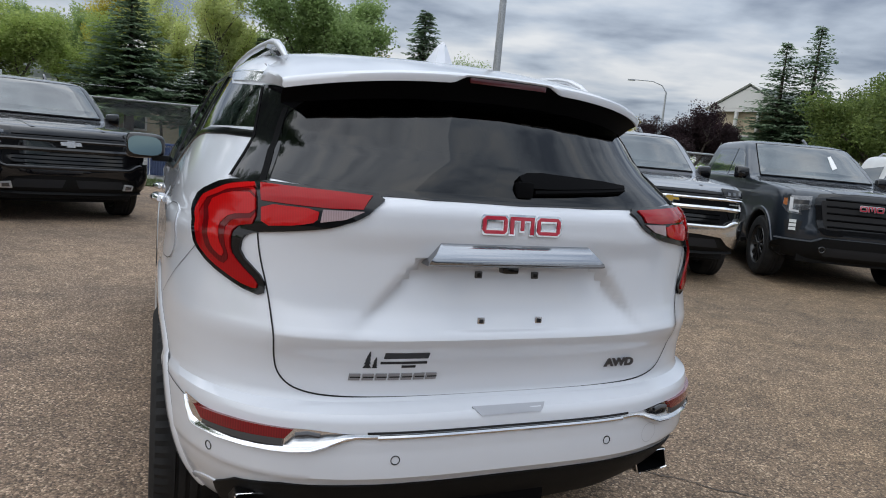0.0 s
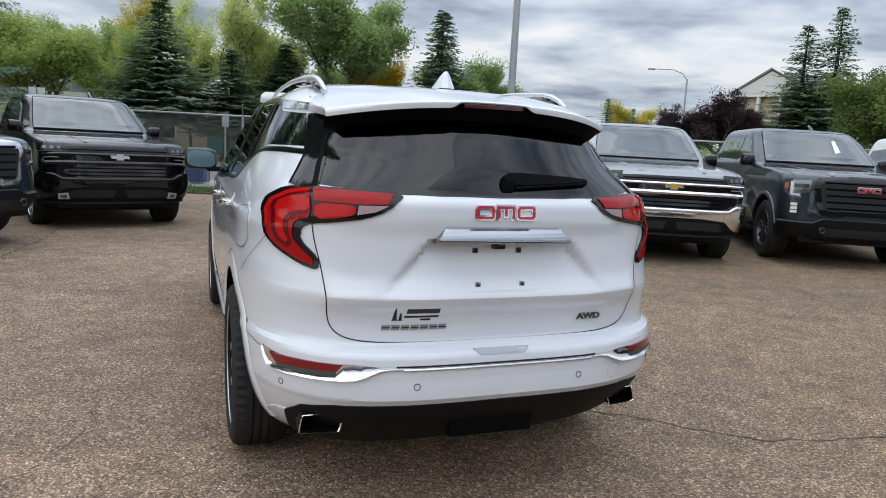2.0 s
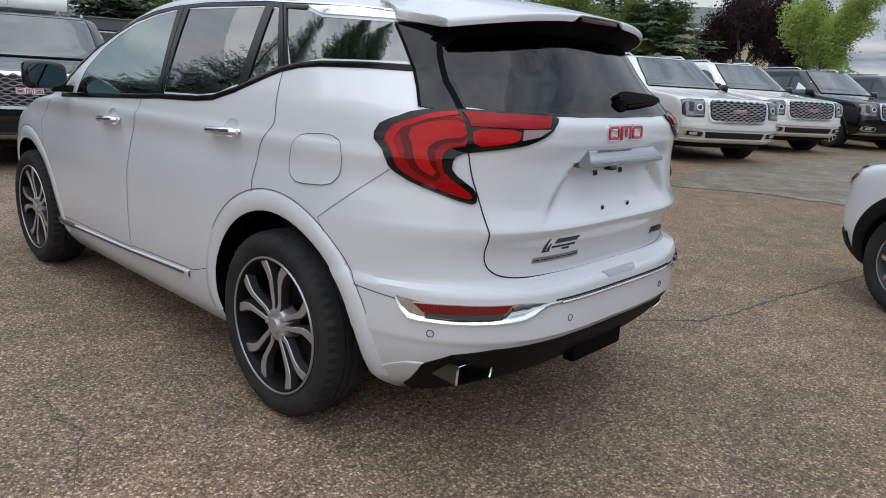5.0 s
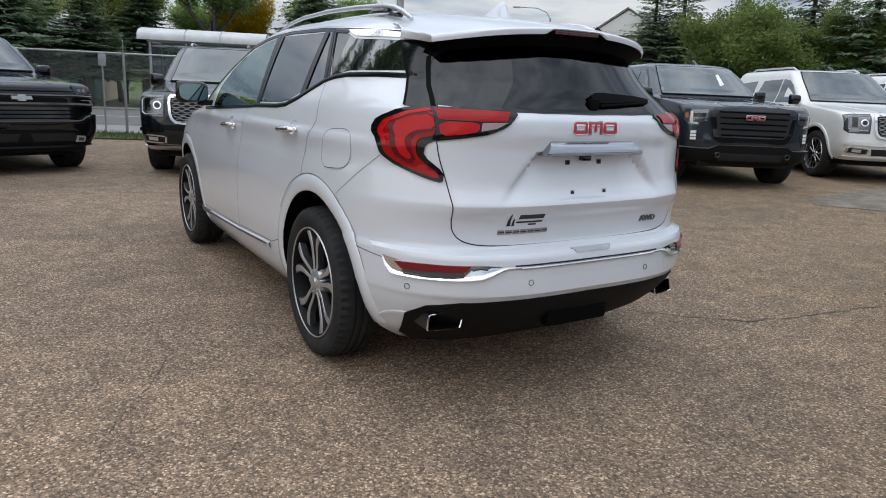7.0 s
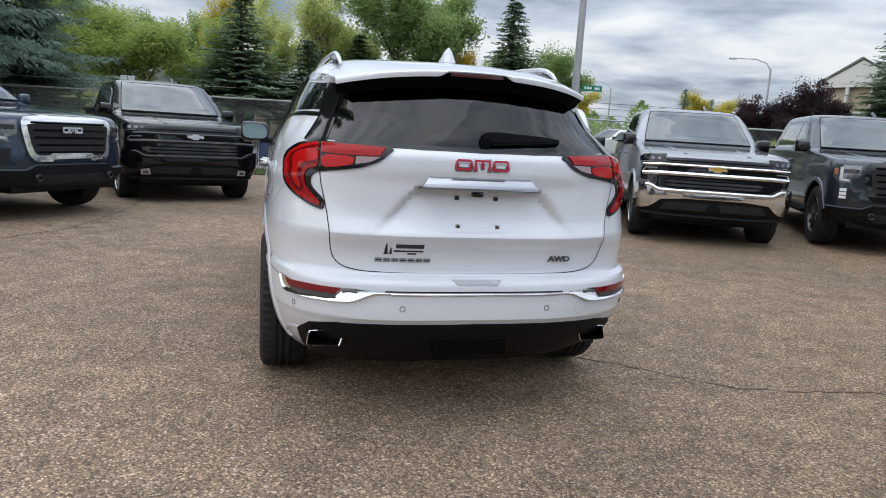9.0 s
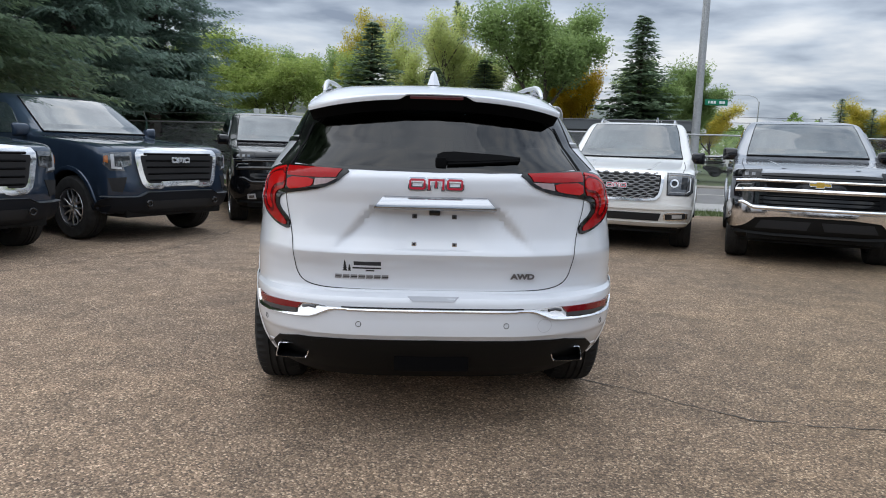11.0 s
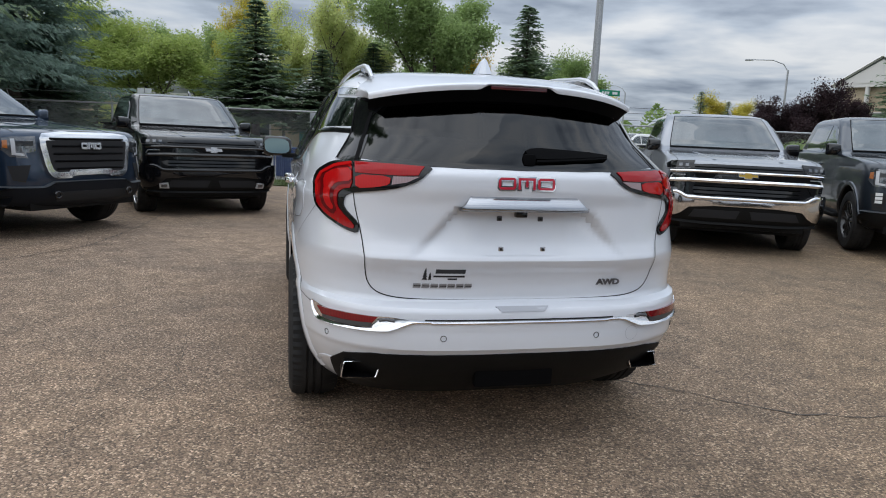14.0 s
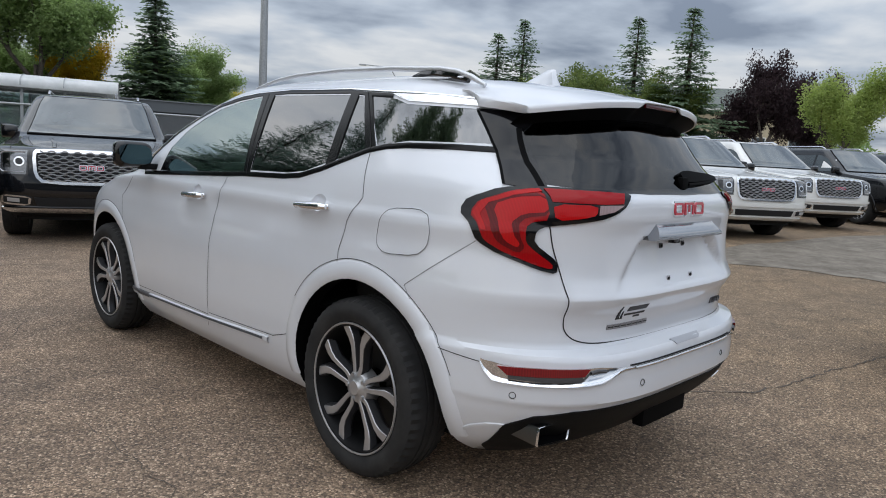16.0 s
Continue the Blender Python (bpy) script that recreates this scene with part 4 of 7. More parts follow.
        part("door_shut_line", strip([(.085, 1.31), (.16, 1.42), (.262, 1.545)], fn, .004, .0055), GAP, car)
        seal = [(2.16, 1.110), (2.10, 1.20), (1.93, 1.336), (1.75, 1.425), (1.54, 1.497), (1.33, 1.536), (1.16, 1.553), (.9, 1.561), (.4, 1.552), (.23, 1.538), (.09, 1.529)]
        part("window_seal", strip(seal, fn, .022, thick=.004), TRIM_BLACK, car)
        belt = [(2.14, 1.095), (1.12, 1.146), (.99, 1.155), (.632, 1.166), (.50, 1.178), (.352, 1.216), (.22, 1.262), (.10, 1.303), (.0, 1.322), (-.10, 1.330), (-.30, 1.333), (-.462, 1.330)]
        part("belt_moulding", strip(belt, fn, .027, thick=.006), TRIM_BLACK, car)
        top = [(2.20, 1.115), (2.14, 1.205), (1.948, 1.349), (1.765, 1.437), (1.55, 1.510), (1.33, 1.550), (1.17, 1.566), (.9, 1.574), (.4, 1.566), (.2, 1.552), (0, 1.540), (-.35, 1.515)]
        part("window_trim", strip(top, fn, .014, thick=.006), CHROME, car)
        wedge = [(.10, 1.537), (.06, 1.522), (-.01, 1.504), (-.325, 1.488), (-.312, 1.508), (-.15, 1.528)]
        part("quarter_trim", sheet(wedge, fn, .005, .006, .06, .06), CHROME, car, "polished bright trim above the quarter glass")

        # handles
        for hy, hz in ((0.33, 1.062), (1.43, 1.018)):
            x = S.side(hy, hz)
            pts = [(sx * (x + .004), hy - .105, hz + .004), (sx * (x + .030), hy - .085, hz + .004), (sx * (x + .036), hy, hz), (sx * (x + .030), hy + .085, hz - .003), (sx * (x + .004), hy + .105, hz - .004)]
            hd = part("door_handle", tube(pts, [.011, .0155, .017, .0165, .012], 12, flat=1.0), CHROME, car, "bright chrome door handle")
            part("key_cap", tube([(sx * (x + .020), hy - .112, hz + .004), (sx * (x + .030), hy - .086, hz + .004)], [.010, .0155], 12), CHROME, hd)

        # sill moulding
        part("sill_moulding", strip([(2.30, .345), (1.3, .372), (.66, .405)], fn, .034, thick=.012), WHITE_PAINT, car)
        part("sill_strip", strip([(2.12, .355), (1.3, .378), (.70, .406)], fn, .016, thick=.0165), SILL_GREY, car, "dark grey strip in the sill moulding")
        part("sill_plate", strip([(2.30, .362), (2.20, .352), (2.05, .356)], fn, .030, thick=.0155), SILL_GREY, car)

        # mirror
        mb = bmesh.new()
        bmesh.ops.create_icosphere(mb, subdivisions=4, radius=1)
        for v in mb.verts:
            c = v.co.copy()
            q = lambda a, e: math.copysign(abs(a) ** e, a)
            v.co = Vector((sx * (.985 + .108 * q(c.x, .45)), 2.02 + .08 * (c.y if c.y > 0 else c.y * .45), 1.205 + (.074 + .008 * c.x) * q(c.z, .5)))
        mir = part("door_mirror", mb, GLOSS, car, "gloss black door mirror")
        glass = sheet(smooth_poly([(sx * .89, 1.148), (sx * 1.075, 1.150), (sx * 1.08, 1.262), (sx * .90, 1.258)], 2), lambda a, b: Vector((a, 1.976 + .13 * (b - 1.205), b)), .003, .002, 1, 1, Vector((0, 3, 1.2)))
        part("mirror_glass", glass, base("mirror_silver", (.15, .21, .22), .02, 1.0), mir)
        part("mirror_foot", box((.14, .07, .035), (sx * .88, 2.03, 1.135), .012), PLASTIC, mir)

        # tail lamp: dark housing, red lens pieces, clear lens
        T = lambda p: [(S.angle(sx * abs(x), z), z) for x, z in p]
        lamp = [(.362, 1.203), (.43, 1.145), (.50, 1.117), (.56, 1.106), (.671, 1.087), (.700, 1.070), (.704, 1.028), (.645, .968), (.650, .926), (.70, .940), (.772, .982), (.804, 1.022),
                (.811, 1.06), (.811, 1.118), (.792, 1.165), (.738, 1.202), (.66, 1.212), (.5, 1.209)]
        hz = part("tail_lamp", sheet(T(smooth_poly(lamp)), S.on_wrap, .008, .012, .05, .02), LAMP_BLACK, car, "red wraparound tail lamp in a black housing")
        upper = [(.405, 1.196), (.50, 1.200), (.656, 1.203), (.656, 1.166), (.50, 1.164), (.43, 1.168)]
        part("upper_lens", sheet(T(upper), S.on_wrap, .012, .003, .05, .02), RED_LENS, hz)
        mid = [(.53, 1.160), (.656, 1.160), (.656, 1.106), (.575, 1.117), (.535, 1.128)]
        part("brake_lens", sheet(T(smooth_poly(mid)), S.on_wrap, .012, .003, .05, .02), BRIGHT_LENS, hz)
        clear = [(.425, 1.163), (.522, 1.160), (.528, 1.128), (.47, 1.140)]
        part("reverse_lens", sheet(T(clear), S.on_wrap, .012, .003, .05, .02), CLEAR_LENS, hz)
        outer = [(.668, 1.204), (.73, 1.190), (.780, 1.158), (.800, 1.114), (.800, 1.06), (.793, 1.026), (.762, .990), (.70, .953), (.662, .942), (.660, .960), (.70, 1.0), (.722, 1.03), (.722, 1.075), (.705, 1.098), (.668, 1.108)]
        part("outer_lens", sheet(T(smooth_poly(outer)), S.on_wrap, .012, .003, .05, .02), RED_LENS, hz)
        seam = [(.668, 1.188), (.735, 1.180), (.777, 1.150), (.783, 1.06), (.772, 1.022), (.735, .990), (.722, 1.012), (.734, 1.05), (.734, 1.085), (.716, 1.112), (.668, 1.122)]
        part("lens_seam", sheet(T(smooth_poly(seam)), S.on_wrap, .0130, .002, .05, .02), DARK_LENS, hz)
        guide = [(.668, 1.180), (.728, 1.173), (.766, 1.144), (.770, 1.06), (.760, 1.030), (.738, 1.010), (.732, 1.024), (.746, 1.052), (.746, 1.090), (.722, 1.122), (.668, 1.132)]
        part("light_guide", sheet(T(smooth_poly(guide)), S.on_wrap, .0142, .002, .05, .02), BRIGHT_LENS, hz)
        edge = [(.668, 1.201), (.730, 1.187), (.778, 1.156), (.797, 1.114), (.797, 1.060), (.790, 1.060), (.788, 1.112), (.770, 1.150), (.728, 1.178), (.668, 1.192)]
        part("edge_light", sheet(T(edge), S.on_wrap, .0142, .002, .05, .02), BRIGHT_LENS, hz)

        # bumper blade with its reflector
        bl = bmesh.new()
        rows = []
        for x, zb, zm, zt in ((.819, .612, .618, .626), (.813, .582, .597, .622), (.800, .556, .574, .620), (.785, .552, .568, .615), (.74, .550, .566, .611), (.68, .551, .567, .611),
                              (.62, .553, .569, .613), (.575, .556, .573, .616), (.535, .560, .579, .616), (.50, .573, .590, .613), (.46, .588, .600, .609), (.43, .594, .602, .607), (.37, .594, .601, .605)):
            zl = zb + .004
            out = .011 * step01(.40, .53, x) * (1 - .6 * step01(.79, .82, x)) + .005
            row = []
            for z, off in ((zb, .001), (zb + .001, out * .8), (zl, out), (zl + .003, out * .94), ((zl + zm) / 2, out * .55 + .002), (zm, .004), (zt, .003)):
                a = S.angle(sx * x, z)
                row.append(bl.verts.new(S.on_wrap(a, z) + normal_of(S.on_wrap, a, z, MIDDLE) * off))
            rows.append(row)
        for p, q in zip(rows, rows[1:]):
            for k in range(6):
                bl.faces.new((p[k], q[k], q[k + 1], p[k + 1]))
        bmesh.ops.recalc_face_normals(bl, faces=bl.faces[:])
        bl = part("bumper_blade", bl, CHROME, car, "chrome bumper blade round the reflector")
        part("blade_point", strip(T([(.515, .602), (.545, .606), (.572, .600)]), S.on_wrap, .014, thick=.009), SILL_GREY, bl)
        # dark plate paints the shade and dark reflection under the reflector
        part("reflector_shade", sheet(T([(.600, .590), (.69, .586), (.776, .583), (.776, .571), (.69, .569), (.600, .572)]), S.on_wrap, .009, .002, .05, .02), SILL_GREY, bl)
        red = [(.595, .590), (.69, .587), (.778, .584), (.795, .611), (.72, .615), (.575, .615)]
        part("reflector", sheet(T(red), S.on_wrap, .010, .002, .05, .02), DEEP_LENS, car, "dark red bumper reflector")

        # ridge round the scoop at the bumper's lower corner
        ridge = [(S.angle(sx * x, z), z) for x, z in ((.774, .290), (.786, .332), (.782, .356), (.768, .374), (.752, .379), (.735, .380))]
        part("bumper_ridge", strip(ridge, S.on_wrap, .022, thick=.0045), WHITE_PAINT, car)

        # exhaust tip
        ex = bmesh.new()
        outl = smooth_poly([(-.066, -.027), (-.060, -.031), (.050, -.031), (.056, -.027), (.070, .028), (.066, .033), (-.050, .033), (-.056, .028)], 1)
        def sleeve(bm, levels):
            rows = [[bm.verts.new((sx * (.634 - a * k * 1.14), y + .004 * b / .033 - .012 * a / .058, .370 + b * k)) for a, b in outl] for y, k in levels]
            for p, q in zip(rows, rows[1:]):
                for i in range(len(p)):
                    bm.faces.new((p[i], p[(i + 1) % len(p)], q[(i + 1) % len(p)], q[i]))
            bmesh.ops.recalc_face_normals(bm, faces=bm.faces[:])
            return rows
        sleeve(ex, ((-.57, .90), (-.782, 1.04), (-.788, 1.04), (-.790, 1.0), (-.786, .965)))
        tip = part("exhaust_tip", ex, TIP_STEEL, car, "bright steel trapezoid exhaust tip")
        rim = bmesh.new()
        sleeve(rim, ((-.784, 1.045), (-.7895, 1.05), (-.7915, 1.0), (-.788, .958)))
        part("tip_rim", rim, CHROME, tip, "polished rim")
        bore = bmesh.new()
        bore.faces.new(sleeve(bore, ((-.7855, .963), (-.66, .90)))[-1])
        part("exhaust_bore", bore, SOFT_BLACK, tip)

        # parking sensors
        for px, pz in ((.325, .536), (.765, .512)):
            a0 = S.angle(sx * px, pz)
            c, nr = S.on_wrap(a0, pz), normal_of(S.on_wrap, a0, pz, MIDDLE)
            t1 = nr.cross(Vector((0, 0, 1))).normalized()
            t2 = t1.cross(nr)
            ring = [c + nr * .001 + t1 * .0115 * math.cos(t) + t2 * .0115 * math.sin(t) for t in [2 * math.pi * i / 20 for i in range(21)]]
            part("parking_sensor", tube(ring, .0013, 5), GAP, car)

        # D-pillar trim between the side and rear glass
        dp = [(.640, 1.213), (.584, 1.37), (.565, 1.40), (.50, 1.455)]
        dpl = [(S.angle(sx * x, z), z) for x, z in dp]
        tail_q = [(-.50, 1.468), (-.40, 1.474), (-.320, 1.478), (-.333, 1.467), (-.40, 1.398), (-.466, 1.324), (-.52, 1.267), (-.565, 1.215)]
        for y, z in tail_q:
            dpl.append((S.angle(sx * S.side(y, z), z), z))
        dpl.append((S.angle(sx * .70, 1.208), 1.208))
        part("d_pillar_trim", sheet(dpl, S.on_wrap, .005, .006, .05, .03), PILLAR, car, "gloss black rear pillar")
        edge = [(S.angle(sx * x, z), z) for x, z in ((.654, 1.208), (.621, 1.29), (.588, 1.37), (.572, 1.41))]
        part("glass_edge", strip(edge, S.on_wrap, .020, .0065), SOFT_BLACK, car)
        line = [(S.angle(sx * S.side(y, z), z), z) for y, z in ((-.330, 1.470), (-.40, 1.398), (-.466, 1.324), (-.52, 1.267), (-.568, 1.213))]
        part("pillar_seal", strip(line, S.on_wrap, .010, .0065), SOFT_BLACK, car)

        # roof rail
        pts = [(sx * x, y, z) for x, y, z in ((.585, 1.34, 1.596), (.578, 1.24, 1.618), (.572, 1.12, 1.640), (.566, .96, 1.655), (.562, .615, 1.664), (.560, .25, 1.657), (.560, -.06, 1.641), (.558, -.15, 1.628), (.556, -.23, 1.604), (.552, -.30, 1.572))]
        part("roof_rail", tube(pts, [.006, .009, .010, .011, .011, .012, .013, .013, .012, .008], 10), RAIL, car, "satin silver roof rail")
        part("rail_foot", tube([(sx * .562, y, z) for y, z in ((.10, 1.617), (.04, 1.624), (-.06, 1.620), (-.16, 1.606), (-.22, 1.590))], [.006, .016, .019, .018, .010], 8), GLOSS, car)
        part("rail_base", tube([(sx * .568, y, 1.612 - .014 * abs(y - .4) - .034 * step01(.95, 1.34, y)) for y in (1.30, 1.1, .9, .6, .3, 0, -.2)], [.006, .010, .012, .012, .012, .012, .010], 8, flat=.6), RAIL, car)

    # tail glass, spoiler, lamp, wiper
    part("tail_glass", sheet(to(GLASS_TAIL), S.on_wrap, .003, .006, .12, .05), TAIL_GLASS, car, "dark privacy tailgate glass")
    part("windscreen", sheet(inset(WINDSCREEN, -.02), S.on_nose, 0, .004, .1, .06), FRONT_GLASS, car)
    def roof_z(x, y):
        lo, hi = 1.2, 1.643
        for _ in range(24):
            z = (lo + hi) / 2
            if S.rear(z) < y and S.side(y, z) > abs(x):
                lo = z
            else:
                hi = z
        return lo

    def lip_at(u):
        x = .592 * u
        back = -.742 + .19 * abs(u) ** 3.4
        lipz = 1.528 - .054 * abs(u) ** 2.2
        edge = .030 - .019 * (1 - step01(.125, .175, abs(x)))
        return x, back, lipz, edge

    sp = bmesh.new()
    rows = []
    for i in range(-1, 82):
        u = max(-1.0, min(1.0, -1 + 2 * i / 80))
        x, back, lipz, edge = lip_at(u)
        z0 = roof_z(x, -.24) + .003
        row = []
        for k in range(9):
            t = k / 8
            y = -.24 + (back + .02 + .24) * t
            z = z0 + (lipz + .020 - z0) * t + .012 * math.sin(math.pi * t) * (1 - .5 * abs(u))
            row.append((x, y, z))
        row.append((x, back + .008, lipz + .017))
        row.append((x, back + .001, lipz + .011))
        row.append((x, back, lipz + .020 - edge * .6))
        row.append((x, back + .004, lipz + .020 - edge))
        row.append((x, back + .020, lipz + .021 - edge))
        if i in (-1, 81):
            # the end rolls down onto the rear pillar
            down = []
            for p in row:
                y = p[1] + .012
                z = 1.545 - .062 * step01(.24, .36, -y) - .020 * step01(.36, .55, -y)
                x = S.side(y, z) + .006 if y > -.333 else .628 - .050 * min(1.0, (-.333 - y) / .168)
                down.append((math.copysign(x, p[0]), y, z))
            roll = []
            for k in range(5):
                t = k / 4
                roll.append([tuple(a + (b - a) * t + (math.copysign(.012, u) if n == 0 else .008 if n == 2 else 0) * math.sin(math.pi * t) for n, (a, b) in enumerate(zip(p, q))) for p, q in zip(row, down)])
            for one in (roll[:0:-1] if i < 0 else roll[1:]):
                rows.append([sp.verts.new(p) for p in one])
            continue
        rows.append([sp.verts.new(p) for p in row])
    for a, b in zip(rows, rows[1:]):
        for k in range(len(a) - 1):
            sp.faces.new((a[k], b[k], b[k + 1], a[k + 1]))
    bmesh.ops.recalc_face_normals(sp, faces=sp.faces[:])
    spoiler = part("spoiler", sp, WHITE_PAINT, car, "white roof spoiler with a black underside")
    un = bmesh.new()
    rows = []
    for i in range(81):
        u = -1 + 2 * i / 80
        x, back, lipz, edge = lip_at(u)
        zin = 1.470 - .045 * abs(u) ** 2
        y_in = S.tail(x * .98, zin) + .004
        zl = lipz + .0215 - edge
        rows.append([un.verts.new(p) for p in ((x, back + .008, zl), (x, (back + y_in) / 2, (zl + zin) / 2 + .008), (x * .99, y_in, zin))])
    for a, b in zip(rows, rows[1:]):
        for k in range(2):
            un.faces.new((a[k], b[k], b[k + 1], a[k + 1]))
    part("spoiler_underside", un, SOFT_BLACK, spoiler)
    part("high_brake_lamp", box((.24, .012, .016), (0, -.730, 1.527), .004), base("brake_lamp_dark", (.07, .004, .007), .2, 0, .5), spoiler, "dark red high brake lamp")
    fin = bmesh.new()
    rows = []
    for z, yr, yf, w in ((1.625, -.235, .03, .036), (1.65, -.225, -.05, .028), (1.68, -.215, -.12, .018), (1.694, -.212, -.155, .010), (1.700, -.207, -.175, .004)):
        rows.append([fin.verts.new(p) for p in ((0, yr, z), (w * .9, yr + .012, z), (w, yr * .5 + yf * .5, z), (w * .3, yf - .01, z), (0, yf, z), (-w * .3, yf - .01, z), (-w, yr * .5 + yf * .5, z), (-w * .9, yr + .012, z))])
    for a, b in zip(rows, rows[1:]):
        for k in range(8):
            fin.faces.new((a[k], a[(k + 1) % 8], b[(k + 1) % 8], b[k]))
    fin.faces.new(rows[-1])
    bmesh.ops.recalc_face_normals(fin, faces=fin.faces[:])
    part("antenna_fin", fin, WHITE_PAINT, car, "white shark-fin antenna")
    wn = lambda a, b: Vector((a, S.tail(a, b), b))
    wb = sheet([(.02, 1.240), (.10, 1.240), (.37, 1.252), (.372, 1.260), (.28, 1.270), (.08, 1.281), (.03, 1.278), (.005, 1.268)], wn, .020, .010, .05, .03)
    wip = part("wiper", wb, SOFT_BLACK, car, "slim black rear wiper")
    part("wiper_blade", sheet([(.05, 1.228), (.37, 1.246), (.37, 1.252), (.05, 1.236)], wn, .018, .010, .05, .03), SOFT_BLACK, wip)
    part("wiper_pivot", box((.050, .030, .046), (.022, S.tail(0, 1.24) - .004, 1.242), .012), SOFT_BLACK, wip)

    # plate handle, camera pod, plate bolts, latch
    hb = bmesh.new()
    rows = []
    for i in range(41):
        u = -1 + 2 * i / 40
        x0 = .266 * u
        row = []
        for z, off, pull in ((1.096, -.004, .84), (1.092, .006, .85), (1.066, .030, .93), (1.052, .038, .985), (1.043, .037, 1.0), (1.037, .026, 1.0), (1.036, -.030, .99)):
            x = x0 * pull
            row.append(hb.verts.new((x, S.tail(x, 1.09) - off, z)))
        rows.append(row)
    for a, b in zip(rows, rows[1:]):
        for k in range(6):
            hb.faces.new((a[k], b[k], b[k + 1], a[k + 1]))
    hb.faces.new(rows[0]); hb.faces.new(rows[-1][::-1])
    bmesh.ops.recalc_face_normals(hb, faces=hb.faces[:])
    part("tailgate_handle", hb, HANDLE_CHROME, car, "chrome bar above the plate recess")
    pod = box((.05, .035, .026), (0, S.tail(0, 1.025) - .008, 1.022), .009)
    part("camera_pod", pod, GLOSS, car)
    for bx, bz in ((-.088, 1.003), (.088, 1.003), (-.089, .884), (.089, .884)):
        y = S.tail(bx, bz)
        bolt = part("plate_socket", box((.022, .006, .020), (bx, y - .002, bz), .003), SATIN if bz < .95 else SCREW, car)
        part("plate_bolt", box((.010, .006, .010), (bx, y - .006, bz), .002), GAP, bolt)
    part("latch_recess", sheet([(-.112, .657), (-.09, .640), (.09, .640), (.112, .657)], wn, .003, .003, .05, .02), RECESS_GREY, car)
    part("bumper_line", strip([(-.375, .5985), (-.2, .5985), (.2, .5985), (.375, .5985)], wn, .013, thick=.008), CHROME, car, "thin chrome line across the bumper")
    part("bumper_shadow_line", sheet([(-.40, .606), (.40, .606), (.40, .612), (-.40, .612)], wn, .002, .004, .05, .05), GAP, car)
    hook = [(.50 + .032 * math.cos(t), .533 + .030 * math.sin(t)) for t in [2 * math.pi * i / 24 for i in range(25)]]
    part("tow_eye_cap", strip(to(hook), S.on_wrap, .0013, .003), RECESS_GREY, car)

    # badge and marks on the tailgate
    block_badge(wn, 0.002, 1.148, .245, .050, car, RED_INK, CHROME, MIDDLE)
    mk = None
    for k in range(7):
        x0 = -.437 + k * .0345
        mk = sheet([(x0, .722), (x0 + .029, .722), (x0 + .031, .740), (x0 + .002, .740)], wn, .004, .001, 1, 1)
        mark = part("model_mark", mk, MARK_GREY, car, "satin mark of plain bars")
        part("mark_slot", sheet([(x0 + .004, .729), (x0 + .031, .729), (x0 + .031, .733), (x0 + .004, .733)], wn, .0045, .001, 1, 1), GAP, mark)
    dk = None
    for a, b, c, d in ((-.352, .785, -.232, .803), (-.358, .768, -.232, .775), (-.300, .757, -.262, .763)):
        dk = sheet([(a, b), (c, b), (c, d), (a, d)], wn, .0022, .0005, 1, 1, bm=dk)
    for cx, h in ((-.392, .046), (-.372, .028)):
        for k in range(4):
            z0, ww = .757 + h * k / 4, .009 * (1 - k / 4.4) * h / .046 + .002
            dk = sheet([(cx - ww, z0), (cx + ww, z0), (cx + .001, z0 + h * .36), (cx - .001, z0 + h * .36)], wn, .0022, .0005, 1, 1, bm=dk)
    part("dealer_decal", dk, DECAL, car, "black dealer sticker with two spruces and bars")
    y = S.tail(.40, .755) - .004
    letters("AWD", .032, .002, base("dark_satin", (.22, .22, .23), .3, 1.0), "drive_mark", car, pose(.402, y, .732, 90, 0, 3) @ Matrix.Diagonal((1.35, 1, 1, 1)), "dark satin letters AWD", .0016)

    # wheels
    meshes = wheel_parts(.362, .268, .235, 5, 'alloy', MACHINED, DARK_BARREL, .078)
    for x in (-.794, .806):
        for wy in (0, 2.725):
            put_wheel(meshes, car, x, wy, .361, 0.35 if wy else 0.62)

    # seats and dash seen through the glass
    for sx in (-.37, .37):
        for sy, back in ((1.15, .95), (.12, -.10)):
            seat = part("seat", box((.50, .52, .16), (sx, sy, .72), .05), LEATHER, car)
            part("backrest", box((.48, .14, .60), (sx, back - .22, 1.02), .05, None, pose(0, 0, 0, 12, 0, 0)), LEATHER, seat)
            part("headrest", box((.26, .10, .17), (sx, back - .30, 1.40), .035), LEATHER, seat)
    part("dashboard", box((1.42, .55, .22), (0, 1.86, 1.02), .06), CABIN, car)
    wheel = lathe([(.185 + .014 * math.cos(t), .014 * math.sin(t)) for t in [2 * math.pi * i / 8 for i in range(8)]], 32, 'Y', close=True)
    bmesh.ops.transform(wheel, matrix=Matrix.Translation((-.37, 1.55, 1.03)) @ pose(0, 0, 0, 22, 0, 0), verts=wheel.verts)
    part("steering_wheel", wheel, CABIN, car)
    part("inside_mirror", box((.24, .04, .07), (0, 1.55, 1.47), .02), CABIN, car)
    part("window_sticker", box((.035, .002, .05), (.06, S.tail(.06, 1.31) + .03, 1.315), 0), PAPER, car)
    return car


build_suv()

# ---- ground, road, fence ----
E1 = Vector((0.9366, -0.3502, 0))   # along the street
E2 = Vector((0.3502, 0.9366, 0))    # away across it
FENCE = Vector((0.2, 14.8, 0))
STREET_TURN = math.degrees(math.atan2(E1.y, E1.x))


def street(a, b, z=0.0):
    return FENCE + E1 * a + E2 * b + Vector((0, 0, z))


